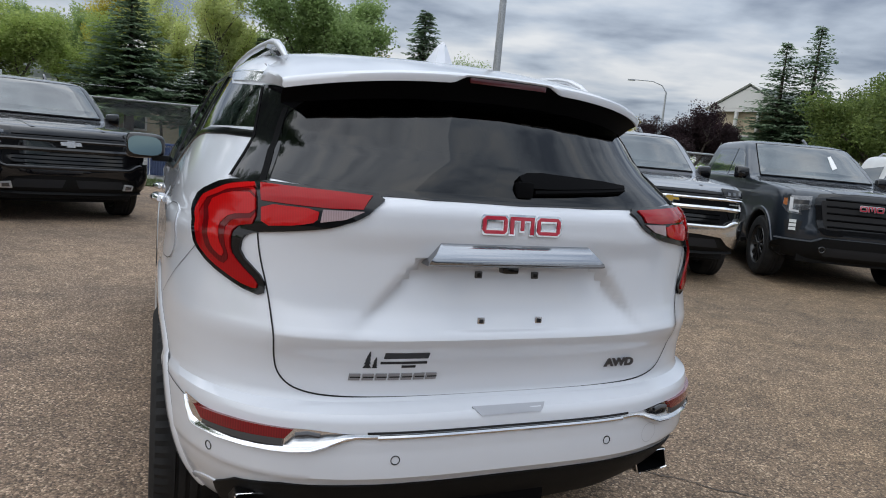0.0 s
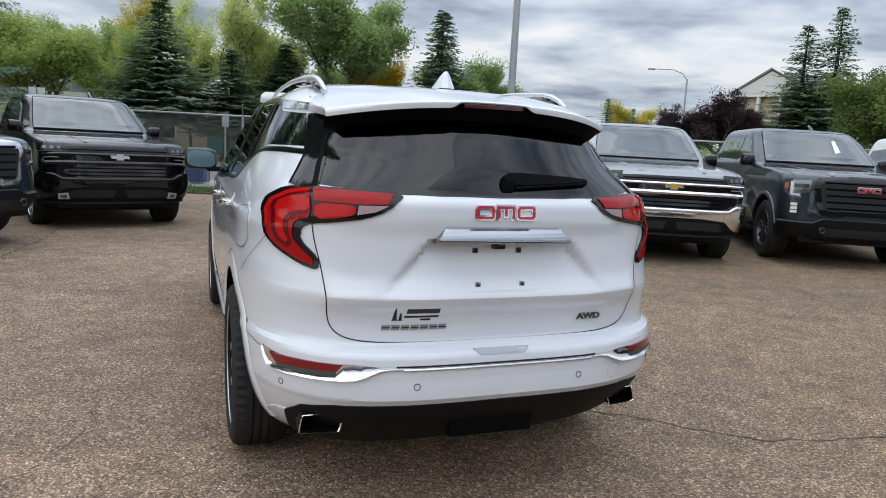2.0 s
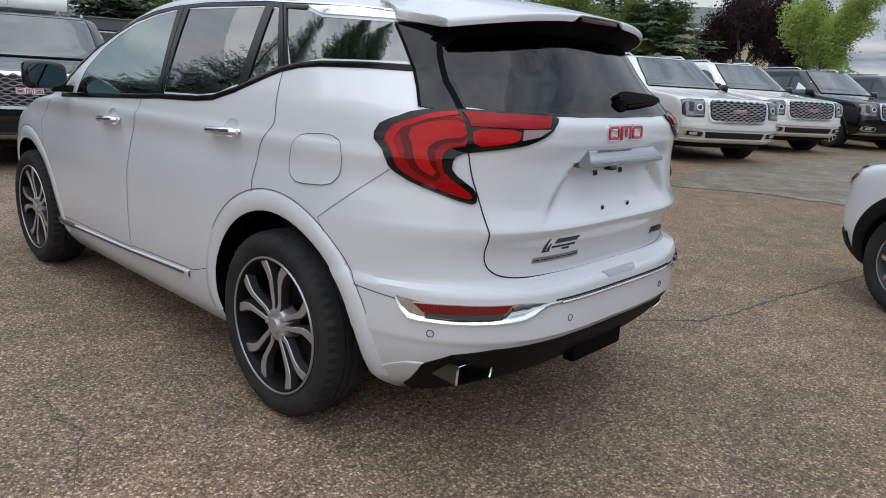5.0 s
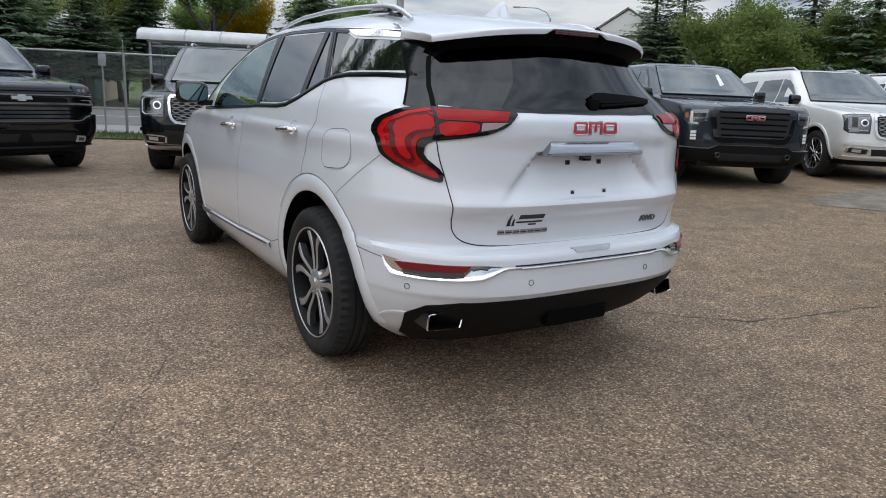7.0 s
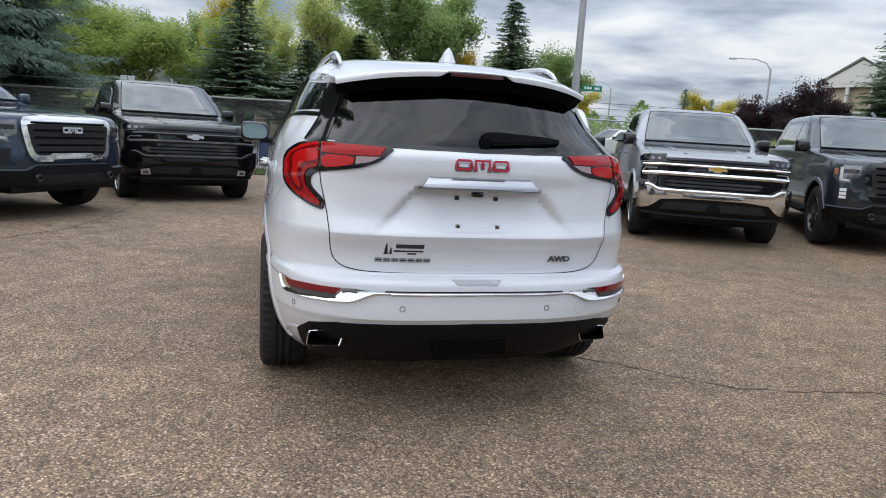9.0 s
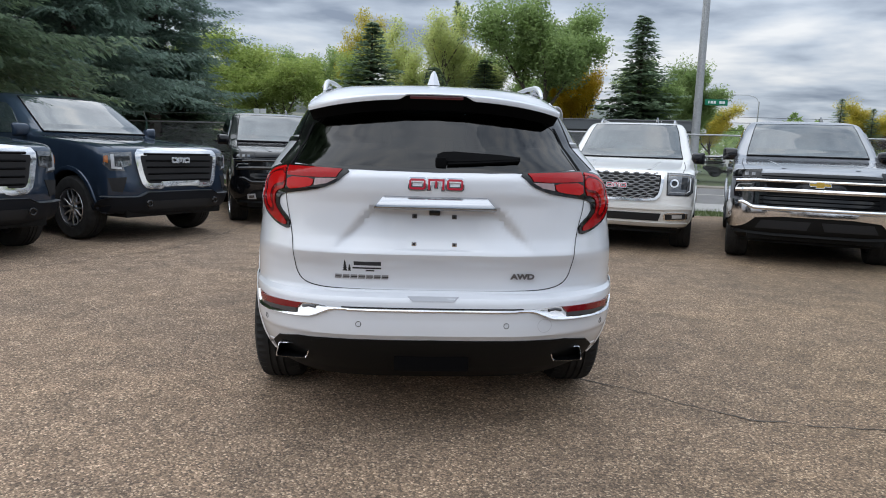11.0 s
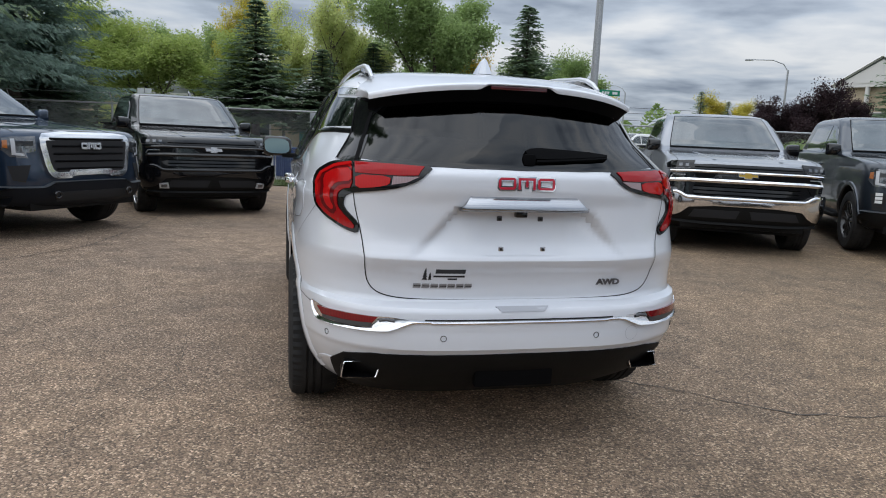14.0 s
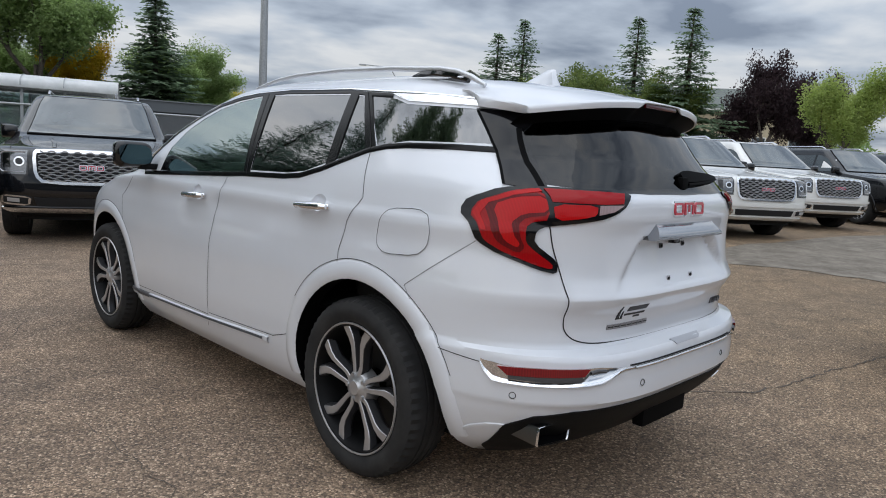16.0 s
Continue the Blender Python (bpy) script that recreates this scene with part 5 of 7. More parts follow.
def lot_z(x):
    """The lot rises gently towards its eastern end."""
    rise = .015 * (math.hypot(x - 5, 1) + x - 5)
    return .27 * math.tanh(rise / .27) - .0017


def slab(name, a0, a1, b0, b1, z, material, label, category, thick=0.06):
    bm = box((a1 - a0, b1 - b0, thick), (0, 0, -thick / 2))
    ob = obj(name, bm, material, smooth=False)
    ob.matrix_world = Matrix.Translation(street((a0 + a1) / 2, (b0 + b1) / 2, z)) @ pose(0, 0, 0, 0, 0, STREET_TURN)
    return tagged(ob, label, category, kind="structure")


def build_ground():
    bm = bmesh.new()
    s = 1500
    bmesh.ops.create_grid(bm, x_segments=2, y_segments=2, size=s)
    g = obj("ground", bm, SOIL, smooth=False)
    g.location = (0, 0, -0.03)
    tagged(g, "dry green grass ground reaching to the horizon", "ground", kind="structure")
    bm = bmesh.new()
    grid = [[bm.verts.new((a, b + 30.75, lot_z(street(a, b).x))) for a in range(-45, 46, 1)] for b in [-60 + 1.5 * k for k in range(40)]]
    for p, q in zip(grid, grid[1:]):
        for k in range(90):
            bm.faces.new((p[k], p[k + 1], q[k + 1], q[k]))
    lot = obj("pavement", bm, ASPHALT)
    lot.matrix_world = Matrix.Translation(street(0, -30.75)) @ pose(0, 0, 0, 0, 0, STREET_TURN)
    tagged(lot, "worn brown parking lot of exposed aggregate asphalt", "parking lot", kind="structure")
    slab("verge", -45, 45, -1.5, 0.2, 0.03, SOIL, "narrow grass strip along the fence", "grass strip")
    slab("sidewalk", -60, 13, 0.2, 3.4, 0.012, GRAVEL, "pale gravel sidewalk beyond the fence", "sidewalk", 0.035)
    slab("road", -90, 120, 3.4, 14.5, -0.01, ROAD, "grey asphalt street behind the fence", "road", 0.018)
    slab("road_crossing", 13.5, 23, 14.5, 150, -0.006, ROAD, "grey asphalt side street", "road", 0.018)
    slab("far_sidewalk", -60, 13.5, 14.5, 16.2, 0.05, CONCRETE, "concrete sidewalk across the street", "sidewalk", 0.08)
    slab("road_line", -60, 60, 8.9, 9.05, -0.004, LINE_PAINT, "faded line on the street", "road marking", 0.006)
    # pale concrete patch in front of the white vehicles
    bm = bmesh.new()
    pts = [(6.6, 2.2), (7.4, .6), (7.0, -.6), (8.6, -1.2), (13, -1.8), (22, -3), (24, -.2), (17, 1.0), (12, 2.0), (9.0, 2.5)]
    pts = smooth_poly(pts, 2)
    rnd = random.Random(5)
    pts = [(x + rnd.uniform(-.08, .08), y + rnd.uniform(-.08, .08)) for x, y in pts]
    bm.faces.new([bm.verts.new((x, y, 0)) for x, y in pts])
    for no, lo, hi in ((Vector((1, 0, 0)), 6, 25), (Vector((0, 1, 0)), -4, 3)):
        for k in range(lo, hi):
            bmesh.ops.bisect_plane(bm, geom=bm.verts[:] + bm.edges[:] + bm.faces[:], plane_co=no * k, plane_no=no, dist=1e-5)
    bmesh.ops.triangulate(bm, faces=bm.faces[:])
    for v in bm.verts:
        v.co.z = lot_z(v.co.x) + .006
    for f in bm.faces:
        f.normal_update()
        if f.normal.z < 0:
            f.normal_flip()
    tagged(obj("pavement_patch", bm, PATCH, smooth=False), "pale worn concrete patch in the asphalt", "pavement", kind="structure")


def crack(points, width, seed):
    """A ragged open crack, a few millimetres above the lot."""
    rnd = random.Random(seed)
    bm = bmesh.new()
    pts = []
    for p, q in zip(points, points[1:]):
        k = max(3, int((Vector(q) - Vector(p)).length / 0.06))
        pts += [Vector(p).lerp(Vector(q), i / k) for i in range(k)]
    pts = [p + Vector((rnd.gauss(0, .012), rnd.gauss(0, .012))) for p in pts]
    rows = []
    for i, p in enumerate(pts):
        d = (pts[min(i + 1, len(pts) - 1)] - pts[max(i - 1, 0)]).normalized()
        n = Vector((-d.y, d.x)) * width * rnd.uniform(.25, 1.0) * .5
        rows.append([bm.verts.new((*(p - n), lot_z(p.x) + .0035)), bm.verts.new((*(p + n), lot_z(p.x) + .0035))])
    for a, b in zip(rows, rows[1:]):
        f = bm.faces.new((a[0], a[1], b[1], b[0]))
    bmesh.ops.recalc_face_normals(bm, faces=bm.faces[:])
    for f in bm.faces:
        if f.normal.z < 0:
            f.normal_flip()
    return tagged(obj("pavement_crack", bm, CRACK, smooth=False), "dark ragged crack in the asphalt", "crack", "cracks in the lot", "structure")


def build_fence():
    a0, a1, top = -21.0, 33.0, 1.84
    m = Matrix.Translation(FENCE) @ pose(0, 0, 0, 0, 0, STREET_TURN)
    fence = thing("chain_link_fence", m, "grey chain-link fence with steel posts and top rail", "fence")
    # the wire, woven of straight strands
    vs, fs = [], []
    r, pitch = 0.0017, 0.062
    h = top - 0.06
    k = int((a1 - a0 + h) / pitch)
    for i in range(k):
        for sgn in (1, -1):
            x0 = a0 - h + i * pitch if sgn > 0 else a0 + i * pitch
            z0, z1 = 0.05, 0.05 + h
            xa, xb = x0, x0 + sgn * h
            lo, hi = min(xa, xb), max(xa, xb)
            if hi < a0 or lo > a1:
                continue
            n = len(vs)
            for x, z in ((xa, z0), (xb, z1)):
                for dx, dy in ((0, -r), (r * .87, r * .5), (-r * .87, r * .5)):
                    vs.append((x + dx, dy + sgn * .002, z))
            for q in range(3):
                fs.append((n + q, n + (q + 1) % 3, n + 3 + (q + 1) % 3, n + 3 + q))
    me = bpy.data.meshes.new("wire_mesh")
    me.from_pydata(vs, [], fs)
    wm = obj_mesh("wire_mesh", me, GALV, fence, "woven diamond steel wire", False)
    wm["kind"] = "stuff"
    part("top_rail", tube([(a0, 0, top), (a1, 0, top)], .021, 8), GALV, fence)
    x = a0
    while x < a1:
        green = x < -6
        po = part("post", tube([(x, 0, -.1), (x, 0, top + .03)], .030, 10), GREEN_STEEL if green else GALV, fence)
        part("barb_arm", tube([(x, 0, top + .02), (x + .04, -.16, top + .28)], .013, 6), GALV, po)
        x += 3.0
    part("barbed_wire", tube([(a0, -.15, top + .26), (-2, -.15, top + .26)], .004, 4, caps=False), GALV, fence)


def build_reflection_wall():
    """An unseen plain dark wall behind the walk, added to darken low reflections."""
    ob = obj("reflection_wall", box((90, .4, 4.2), (0, -24, 2.1)), SLATE_SIDING, smooth=False)
    return tagged(ob, "unseen plain dark grey wall added to darken reflections", "wall", kind="structure")


build_ground()
build_reflection_wall()
crack([(-6.5, 1.6), (-3.9, 2.92), (-2.97, 4.55), (-2.75, 6.2), (-2.7, 7.7)], .022, 1)
crack([(-2.97, 4.55), (-1.93, 5.47), (-1.4, 5.6), (-.6, 5.5)], .016, 2)
crack([(.6, .15), (1.09, -.14), (1.62, -.62), (2.39, -.74), (3.47, -.93), (6, -1.5)], .016, 3)
crack([(-2.6, 1.3), (-1.7, 2.2), (-1.25, 3.3)], .007, 4)
crack([(4.4, 2.2), (5.4, 1.2), (6.6, .7)], .012, 5)
crack([(-1.9, -.6), (-1.5, .3), (-1.55, 1.2)], .005, 6)
build_fence()

# ---- parked pickups and large SUVs ----
PICKUP = Shape(
    half=[(.34, .83), (.45, .93), (.6, .968), (.9, .976), (1.1, .968), (1.22, .955), (1.30, .940), (1.36, .910), (1.45, .89), (1.6, .845), (1.75, .80), (1.84, .755), (1.88, .68), (1.905, .52), (1.915, .25)],
    rear=[(.34, -5.75), (.45, -5.82), (1.30, -5.86), (1.335, -5.8), (1.36, -4.3), (1.45, -4.2), (1.8, -4.05), (1.88, -3.9), (1.915, -3.6)],
    front=[(.34, -.25), (.42, -.06), (.5, -.02), (.65, 0), (.9, -.02), (1.08, -.03), (1.16, -.055), (1.202, -.13), (1.232, -.36), (1.265, -.84), (1.305, -1.40), (1.35, -1.60), (1.45, -1.76), (1.6, -2.0), (1.75, -2.24), (1.84, -2.42), (1.88, -2.6), (1.905, -2.85), (1.915, -3.1)],
    expo=[(.34, 6), (1.915, 5)], y0=-5.0, ynose=-.45, nose_n=[(.50, 3.3), (1.10, 3.6), (1.22, 3.4), (1.36, 2.5), (1.9, 2.4)], knee_in=[(1.0, .45), (1.28, .45), (1.36, .30), (1.9, .30)])
WAGON = Shape(
    half=[(.32, .88), (.45, .97), (.6, 1.0), (.9, 1.01), (1.05, 1.0), (1.14, .985), (1.22, .960), (1.28, .935), (1.4, .89), (1.6, .835), (1.74, .79), (1.82, .735), (1.85, .67), (1.87, .53), (1.885, .25)],
    rear=[(.32, -4.95), (.45, -5.10), (.7, -5.15), (1.1, -5.14), (1.3, -5.10), (1.7, -4.93), (1.82, -4.83), (1.86, -4.6), (1.885, -4.2)],
    front=[(.32, -.25), (.42, -.05), (.6, 0), (.9, -.03), (1.03, -.06), (1.10, -.16), (1.14, -.5), (1.18, -.95), (1.23, -1.4), (1.28, -1.60), (1.4, -1.775), (1.6, -2.07), (1.74, -2.275), (1.81, -2.39), (1.85, -2.6), (1.87, -2.85), (1.885, -3.2)],
    expo=[(.32, 5), (1.885, 4)], y0=-4.6, ynose=-.45, nose_n=[(1.02, 3.8), (1.14, 3.4), (1.28, 2.5), (1.9, 2.4)], knee_in=[(1.0, .45), (1.20, .45), (1.28, .30), (1.9, .30)])
SKINS = {}


def skin_mesh(kind, S, axles, arch_r, hub_z, zs):
    """The bare skin of a kind of vehicle, with its wheel arches, made once."""
    if kind not in SKINS:
        ob = obj("skin", S.skin(zs, WHITE_PAINT), WHITE_PAINT)
        cs = []
        for sx in (-1, 1):
            for y in axles:
                cs.append(prism(arch_poly(y, hub_z, arch_r, 22), 'X', sx * .66, sx * 1.3, PLASTIC))
        cut(ob, cs)
        SKINS[kind] = ob.data
        bpy.data.objects.remove(ob)
    return SKINS[kind]


def painted(me, material):
    me = me.copy()
    me.materials[0] = material
    return me


def mirror_part(car, S, sx, y, z, shell, reach=.065):
    mb = bmesh.new()
    bmesh.ops.create_icosphere(mb, subdivisions=3, radius=1)
    q = lambda a, e: math.copysign(abs(a) ** e, a)
    x = S.side(y, z)
    for v in mb.verts:
        c = v.co
        v.co = Vector((sx * (x + reach + .10 * q(c.x, .4)), y + .06 * c.y - .03 * (c.x if c.y > 0 else 0), z + .05 + (.088 + .012 * c.x) * q(c.z, .4)))
    m = part("door_mirror", mb, shell, car)
    part("mirror_arm", box((reach, .06, .04), (sx * (x + reach * .4), y, z + .02), .012), PLASTIC, m)
    return m


def both(poly):
    return [(-x, z) for x, z in poly]


def common(car, S, body, dark, A, wheels, axles, hub_z, wx, belt, cab_y, roof_z, mirror_shell, rail=None):
    """Parts that every parked vehicle has: glass, gaps, mirrors, wheels, wipers."""
    lv = [belt + .055 + (roof_z - .06 - belt - .055) * k / 5 for k in range(6)]
    ws = [(.838 * S.half(z), z) for z in lv]
    ws = ws + [(-x, z) for x, z in ws[::-1]]
    part("windscreen_seal", sheet(inset(ws, -.011), S.on_nose, .013, .006, .05, .05, A), SOFT_BLACK, car)
    part("windscreen", sheet(ws, S.on_nose, .016, .004, .05, .05, A), DARK_GLASS, car, "dark windscreen reflecting the clouds")
    part("wiper", strip([(-.70, belt + .045), (-.05, belt + .075)], S.on_nose, .018, thick=.012, away=A), PLASTIC, car)
    part("wiper", strip([(.02, belt + .045), (.62, belt + .075)], S.on_nose, .018, thick=.012, away=A), PLASTIC, car)
    for sx, fn in ((-1, S.on_left), (1, S.on_right)):
        f0, mid, r0 = cab_y
        fw = [(f0 - .17, belt + .03), (f0 - .57, belt + .35), (f0 - .73, belt + .425), (mid + .04, belt + .45), (mid + .04, belt + .02)]
        rw = [(mid - .04, belt + .02), (mid - .04, belt + .45), (r0 + .22, belt + .43), (r0 + .05, belt + .05)]
        part("front_door_glass", sheet(fw, fn, .014, .008, .05, .05, A), DARK_GLASS, car)
        part("rear_door_glass", sheet(rw, fn, .005, .006, .05, .05, A), DARK_GLASS, car)
        g = strip([(f0 + .02, belt), (f0 + .02, .55)], fn, .008, away=A)
        strip([(mid, belt), (mid, .55)], fn, .008, away=A, bm=g)
        strip([(r0, belt), (r0, .85), (r0 + .15, .6)], fn, .008, away=A, bm=g)
        strip([(f0 + .02, .52), (r0 + .15, .52)], fn, .008, away=A, bm=g)
        part("door_gaps", g, GAP, car)
        for hy in (mid + .14, r0 + .16):
            x = S.side(hy, belt - .16)
            part("door_handle", tube([(sx * x, hy - .1, belt - .16), (sx * (x + .03), hy - .07, belt - .16), (sx * (x + .03), hy + .07, belt - .16), (sx * x, hy + .1, belt - .16)], .014, 8), body, car)
        mirror_part(car, S, sx, f0 - .12, belt + .02, mirror_shell)
        for yc in axles:
            arc = [(yc + (hub_z + .09) * math.cos(t), hub_z + (hub_z + .09) * math.sin(t)) for t in [math.radians(-5 + 190 * i / 24) for i in range(25)]]
            part("wheel_arch_trim", strip(arc, fn, .06, thick=.022, away=A), dark, car)
        x = S.half(.5)
        part("running_board", box((.14, abs(axles[1] - axles[0]) - 1.1, .05), (sx * (x - .02), (axles[0] + axles[1]) / 2, .42), .015), PLASTIC, car)
        if rail:
            part("roof_rail", tube([(sx * .60, rail[0], roof_z - .01), (sx * .60, rail[0] - .15, roof_z + .045), (sx * .60, rail[1] + .15, roof_z + .045), (sx * .60, rail[1], roof_z - .01)], .018, 8), SATIN, car)
        for ay in axles:
            put_wheel(wheels, car, sx * wx, ay, hub_z, .3 * ay)
    part("underbody", box((1.5, abs(axles[1] - axles[0]) + 1.6, .16), (0, (axles[0] + axles[1]) / 2, .40), .02), PLASTIC, car)
    hood = strip([(-.84, belt - .13), (-.86, belt - .06), (-.82, belt + .01)], S.on_nose, .008, away=A)
    part("hood_gap", hood, GAP, car)
    part("hood_gap", strip([(.84, belt - .13), (.86, belt - .06), (.82, belt + .01)], S.on_nose, .008, away=A), GAP, car)
    for sx in (-1, 1):
        part("hood_crease", strip([(sx * .40, belt - .10), (sx * .43, belt - .05), (sx * .50, belt)], S.on_nose, .05, thick=.006, away=A), body, car)
    fin = tube([(-.30, S.front(roof_z) - .42, roof_z + .01), (-.30, S.front(roof_z) - .50, roof_z + .06), (-.30, S.front(roof_z) - .58, roof_z + .105), (-.30, S.front(roof_z) - .62, roof_z + .10)], [.030, .026, .016, .010], 8)
    part("antenna", fin, GLOSS, car)


def pickup(m, body, style, wheels, label, bumper=None):
    """A crew-cab pickup. style: 'framed' and 'dark' have a block badge in a tall grille, 'bars' and 'blackout' a wide barred grille."""
    car = thing("pickup_truck", m, label, "pickup truck", "vehicles parked along the fence")
    S, A = PICKUP, Vector((0, -2.4, .8))
    axles, hub = (-.88, -4.62), .41
    zs = [.34, .38, .42, .46, .52, .6, .7, .8, .9, 1.0, 1.05, 1.09, 1.13, 1.155, 1.175, 1.19, 1.205, 1.22, 1.24, 1.26, 1.28, 1.30, 1.315, 1.33, 1.345, 1.36, 1.39, 1.42, 1.47, 1.53, 1.6, 1.67, 1.73, 1.78, 1.82, 1.85, 1.87, 1.885, 1.90, 1.91, 1.915]
    obj_mesh("body", painted(skin_mesh("pickup", S, axles, .475, hub, zs), body), None, car)
    common(car, S, body, body, A, wheels, axles, hub, .835, 1.30, (-1.75, -2.75, -3.95), 1.88, body if style == 'framed' else GLOSS)
    nose = lambda x, z: S.on_nose(x * .966, z + .028 * step01(.72, 1.05, z))
    if style in ('framed', 'dark'):
        outer = smooth_poly([(-.60, 1.145), (-.67, 1.07), (-.60, .76), (-.52, .675), (-.30, .675), (-.27, .705), (.27, .705), (.30, .675), (.52, .675), (.60, .76), (.67, 1.07), (.60, 1.145)], 1)
        gr = part("grille", sheet(outer, nose, .030, .03, .08, .05, A), CHROME if style == 'framed' else GLOSS, car, "broad chrome grille surround" if style == 'framed' else "gloss black grille surround")
        part("grille_mesh", sheet(inset(outer, .07), nose, .034, .004, .08, .05, A), GAP, gr)
        for k in range(5):
            z = .780 + k * .075
            part("grille_bar", strip([(-.49 - k * .012, z), (.49 + k * .012, z)], nose, .034, thick=.046, away=A), GRILLE_BLACK, gr)
        part("hood_scoop", strip([(-.22, 1.165), (.22, 1.165)], nose, .016, thick=.012, away=A), GLOSS, car)
        block_badge(lambda a, b: nose(a, b) + Vector((0, .05, 0)), 0, 1.015, .30, .068, gr, RED_INK if style == 'dark' else SATIN, CHROME, A, True)
        for sx in (-1, 1):
            P = lambda p: [(sx * x, z) for x, z in p]
            hl = part("headlamp", sheet(P([(.69, 1.105), (.90, 1.095), (.965, 1.08), (.975, .96), (.93, .895), (.78, .885), (.80, .93), (.70, .955)]), nose, .012, .012, .04, .04, A), LAMP_GLASS, car, "clear headlamp with dark inner pieces")
            part("lamp_inner", sheet(P([(.72, 1.055), (.88, 1.05), (.88, 1.00), (.72, 1.005)]), nose, .016, .003, .04, .04, A), GLOSS, hl)
            part("light_strip", sheet(P([(.885, 1.075), (.915, 1.075), (.915, .915), (.81, .905), (.82, .93), (.885, .935)]), nose, .018, .003, .04, .04, A), BRIGHT_PLASTIC, hl)
            part("turn_lamp", sheet(P([(.935, 1.06), (.962, 1.055), (.966, .985), (.938, .975)]), nose, .018, .003, .03, .03, A), AMBER, hl)
            # raised paler line paints the highlight along the dark bumper's upper edge
            part("bumper_highlight", strip(P([(.985, .592), (.64, .590), (.52, .640), (.0, .642)]), nose, .010, thick=.056, away=A), HIGHLIGHT_GREY, car)
            part("air_intake", sheet(P([(.76, .82), (.95, .81), (.92, .66), (.82, .64)]), nose, .006, .006, .04, .04, A), GAP, car)
            if style == 'dark':
                for k in range(3):
                    part("fog_lamp", sheet(P([(.83, .70 + k * .045), (.90, .70 + k * .045), (.90, .735 + k * .045), (.83, .735 + k * .045)]), nose, .012, .004, .04, .04, A), SIGN_WHITE, car)
        bp = sheet(smooth_poly([(-.985, .590), (-.62, .585), (-.50, .640), (.50, .640), (.62, .585), (.985, .590), (.97, .39), (-.97, .39)]), nose, .05, .04, .1, .05, A)
        b = part("front_bumper", bp, PLASTIC if style == 'dark' else base("bumper_dark", (.007, .009, .013), .45, 0, 0, .2), car, "dark front bumper")
        part("bumper_slot", sheet([(-.55, .535), (.55, .535), (.48, .445), (-.48, .445)], nose, .055, .004, .1, .05, A), GAP, b)
        for sx in (-1, 1):
            hk = lathe([(.035 + .012 * math.cos(t), .012 * math.sin(t)) for t in [2 * math.pi * i / 8 for i in range(8)]], 16, 'Y', close=True)
            bmesh.ops.transform(hk, matrix=Matrix.Translation((sx * .52, .07, .50)), verts=hk.verts)
            part("tow_hook", hk, GLOSS, b)
    else:
        bright = style == 'bars'
        low = smooth_poly([(-.88, 1.06), (-.70, 1.115), (.70, 1.115), (.88, 1.06), (.86, .78), (.72, .68), (-.72, .68), (-.86, .78)], 1)
        gr = part("grille", sheet(low, nose, .012, .03, .08, .05, A), GLOSS, car, "wide black grille")
        for k in range(9):
            z = .715 + k * .045
            if not .87 < z < 1.04:
                part("grille_bar", strip([(-.66, z), (.66, z)], nose, .018, thick=.028, away=A), GRILLE_BLACK, gr)
        bar = CHROME if bright else GLOSS
        for hi, lo in ((1.038, 1.004), (.945, .890)):
            z = (hi + lo) / 2
            part("bright_bar", strip([(-.93, z - .012), (-.70, z), (.70, z), (.93, z - .012)], nose, hi - lo + .006, thick=.048, away=A), bar, gr, "chrome bar across the grille" if bright else "")
        bt = [(-.13, .972), (-.115, 1.012), (-.05, 1.012), (-.05, 1.030), (.05, 1.030), (.05, 1.012), (.13, 1.012), (.115, .972), (.05, .972), (.05, .954), (-.05, .954), (-.05, .972)]
        bd = part("badge", sheet(bt, nose, .044, .01, 1, 1, A), CHROME if bright else SATIN, gr, "small plain cross-shaped badge")
        part("badge_inlay", sheet(inset(bt, .007), nose, .048, .002, 1, 1, A), GOLD if bright else SATIN, bd)
        for sx in (-1, 1):
            P = lambda p: [(sx * x, z) for x, z in p]
            hl = part("headlamp", sheet(P([(.66, 1.145), (.93, 1.135), (.985, 1.10), (.975, 1.03), (.70, 1.045)]), nose, .018, .014, .04, .04, A), GLOSS, car, "slim dark headlamp with small bright cells")
            for k in range(3):
                part("lamp_cell", sheet(P([(.735 + k * .075, 1.108), (.775 + k * .075, 1.105), (.775 + k * .075, 1.072), (.735 + k * .075, 1.074)]), nose, .022, .003, .04, .04, A), LAMP_GLASS, hl)
            part("light_line", strip(P([(.715, 1.052), (.90, 1.046), (.972, 1.040)]), nose, .008, thick=.026, away=A), BRIGHT_PLASTIC, hl)
            part("lower_lamp", sheet(P([(.73, .99), (.94, .985), (.96, .90), (.95, .83), (.80, .81), (.74, .90)]), nose, .02, .01, .04, .04, A), GLOSS, car)
            part("light_strip", strip(P([(.76, .972), (.91, .968), (.935, .925), (.90, .90)]), nose, .016, thick=.036, away=A), BRIGHT_PLASTIC, car)
        chrome_b = smooth_poly([(-.985, .80), (-.86, .795), (-.73, .735), (.73, .735), (.86, .795), (.985, .80), (.985, .52), (.93, .475), (.80, .50), (.66, .625), (-.66, .625), (-.80, .50), (-.93, .475), (-.985, .52)], 1)
        b = part("front_bumper", sheet(chrome_b, nose, .06, .04, .05, .04, A), CHROME if bright else GLOSS, car, "chrome front bumper" if bright else "gloss black front bumper")
        lip = [(-.90 + 1.80 * i / 40, .772 - .058 * (1 - step01(.72, .86, abs(-.90 + 1.80 * i / 40)))) for i in range(41)]
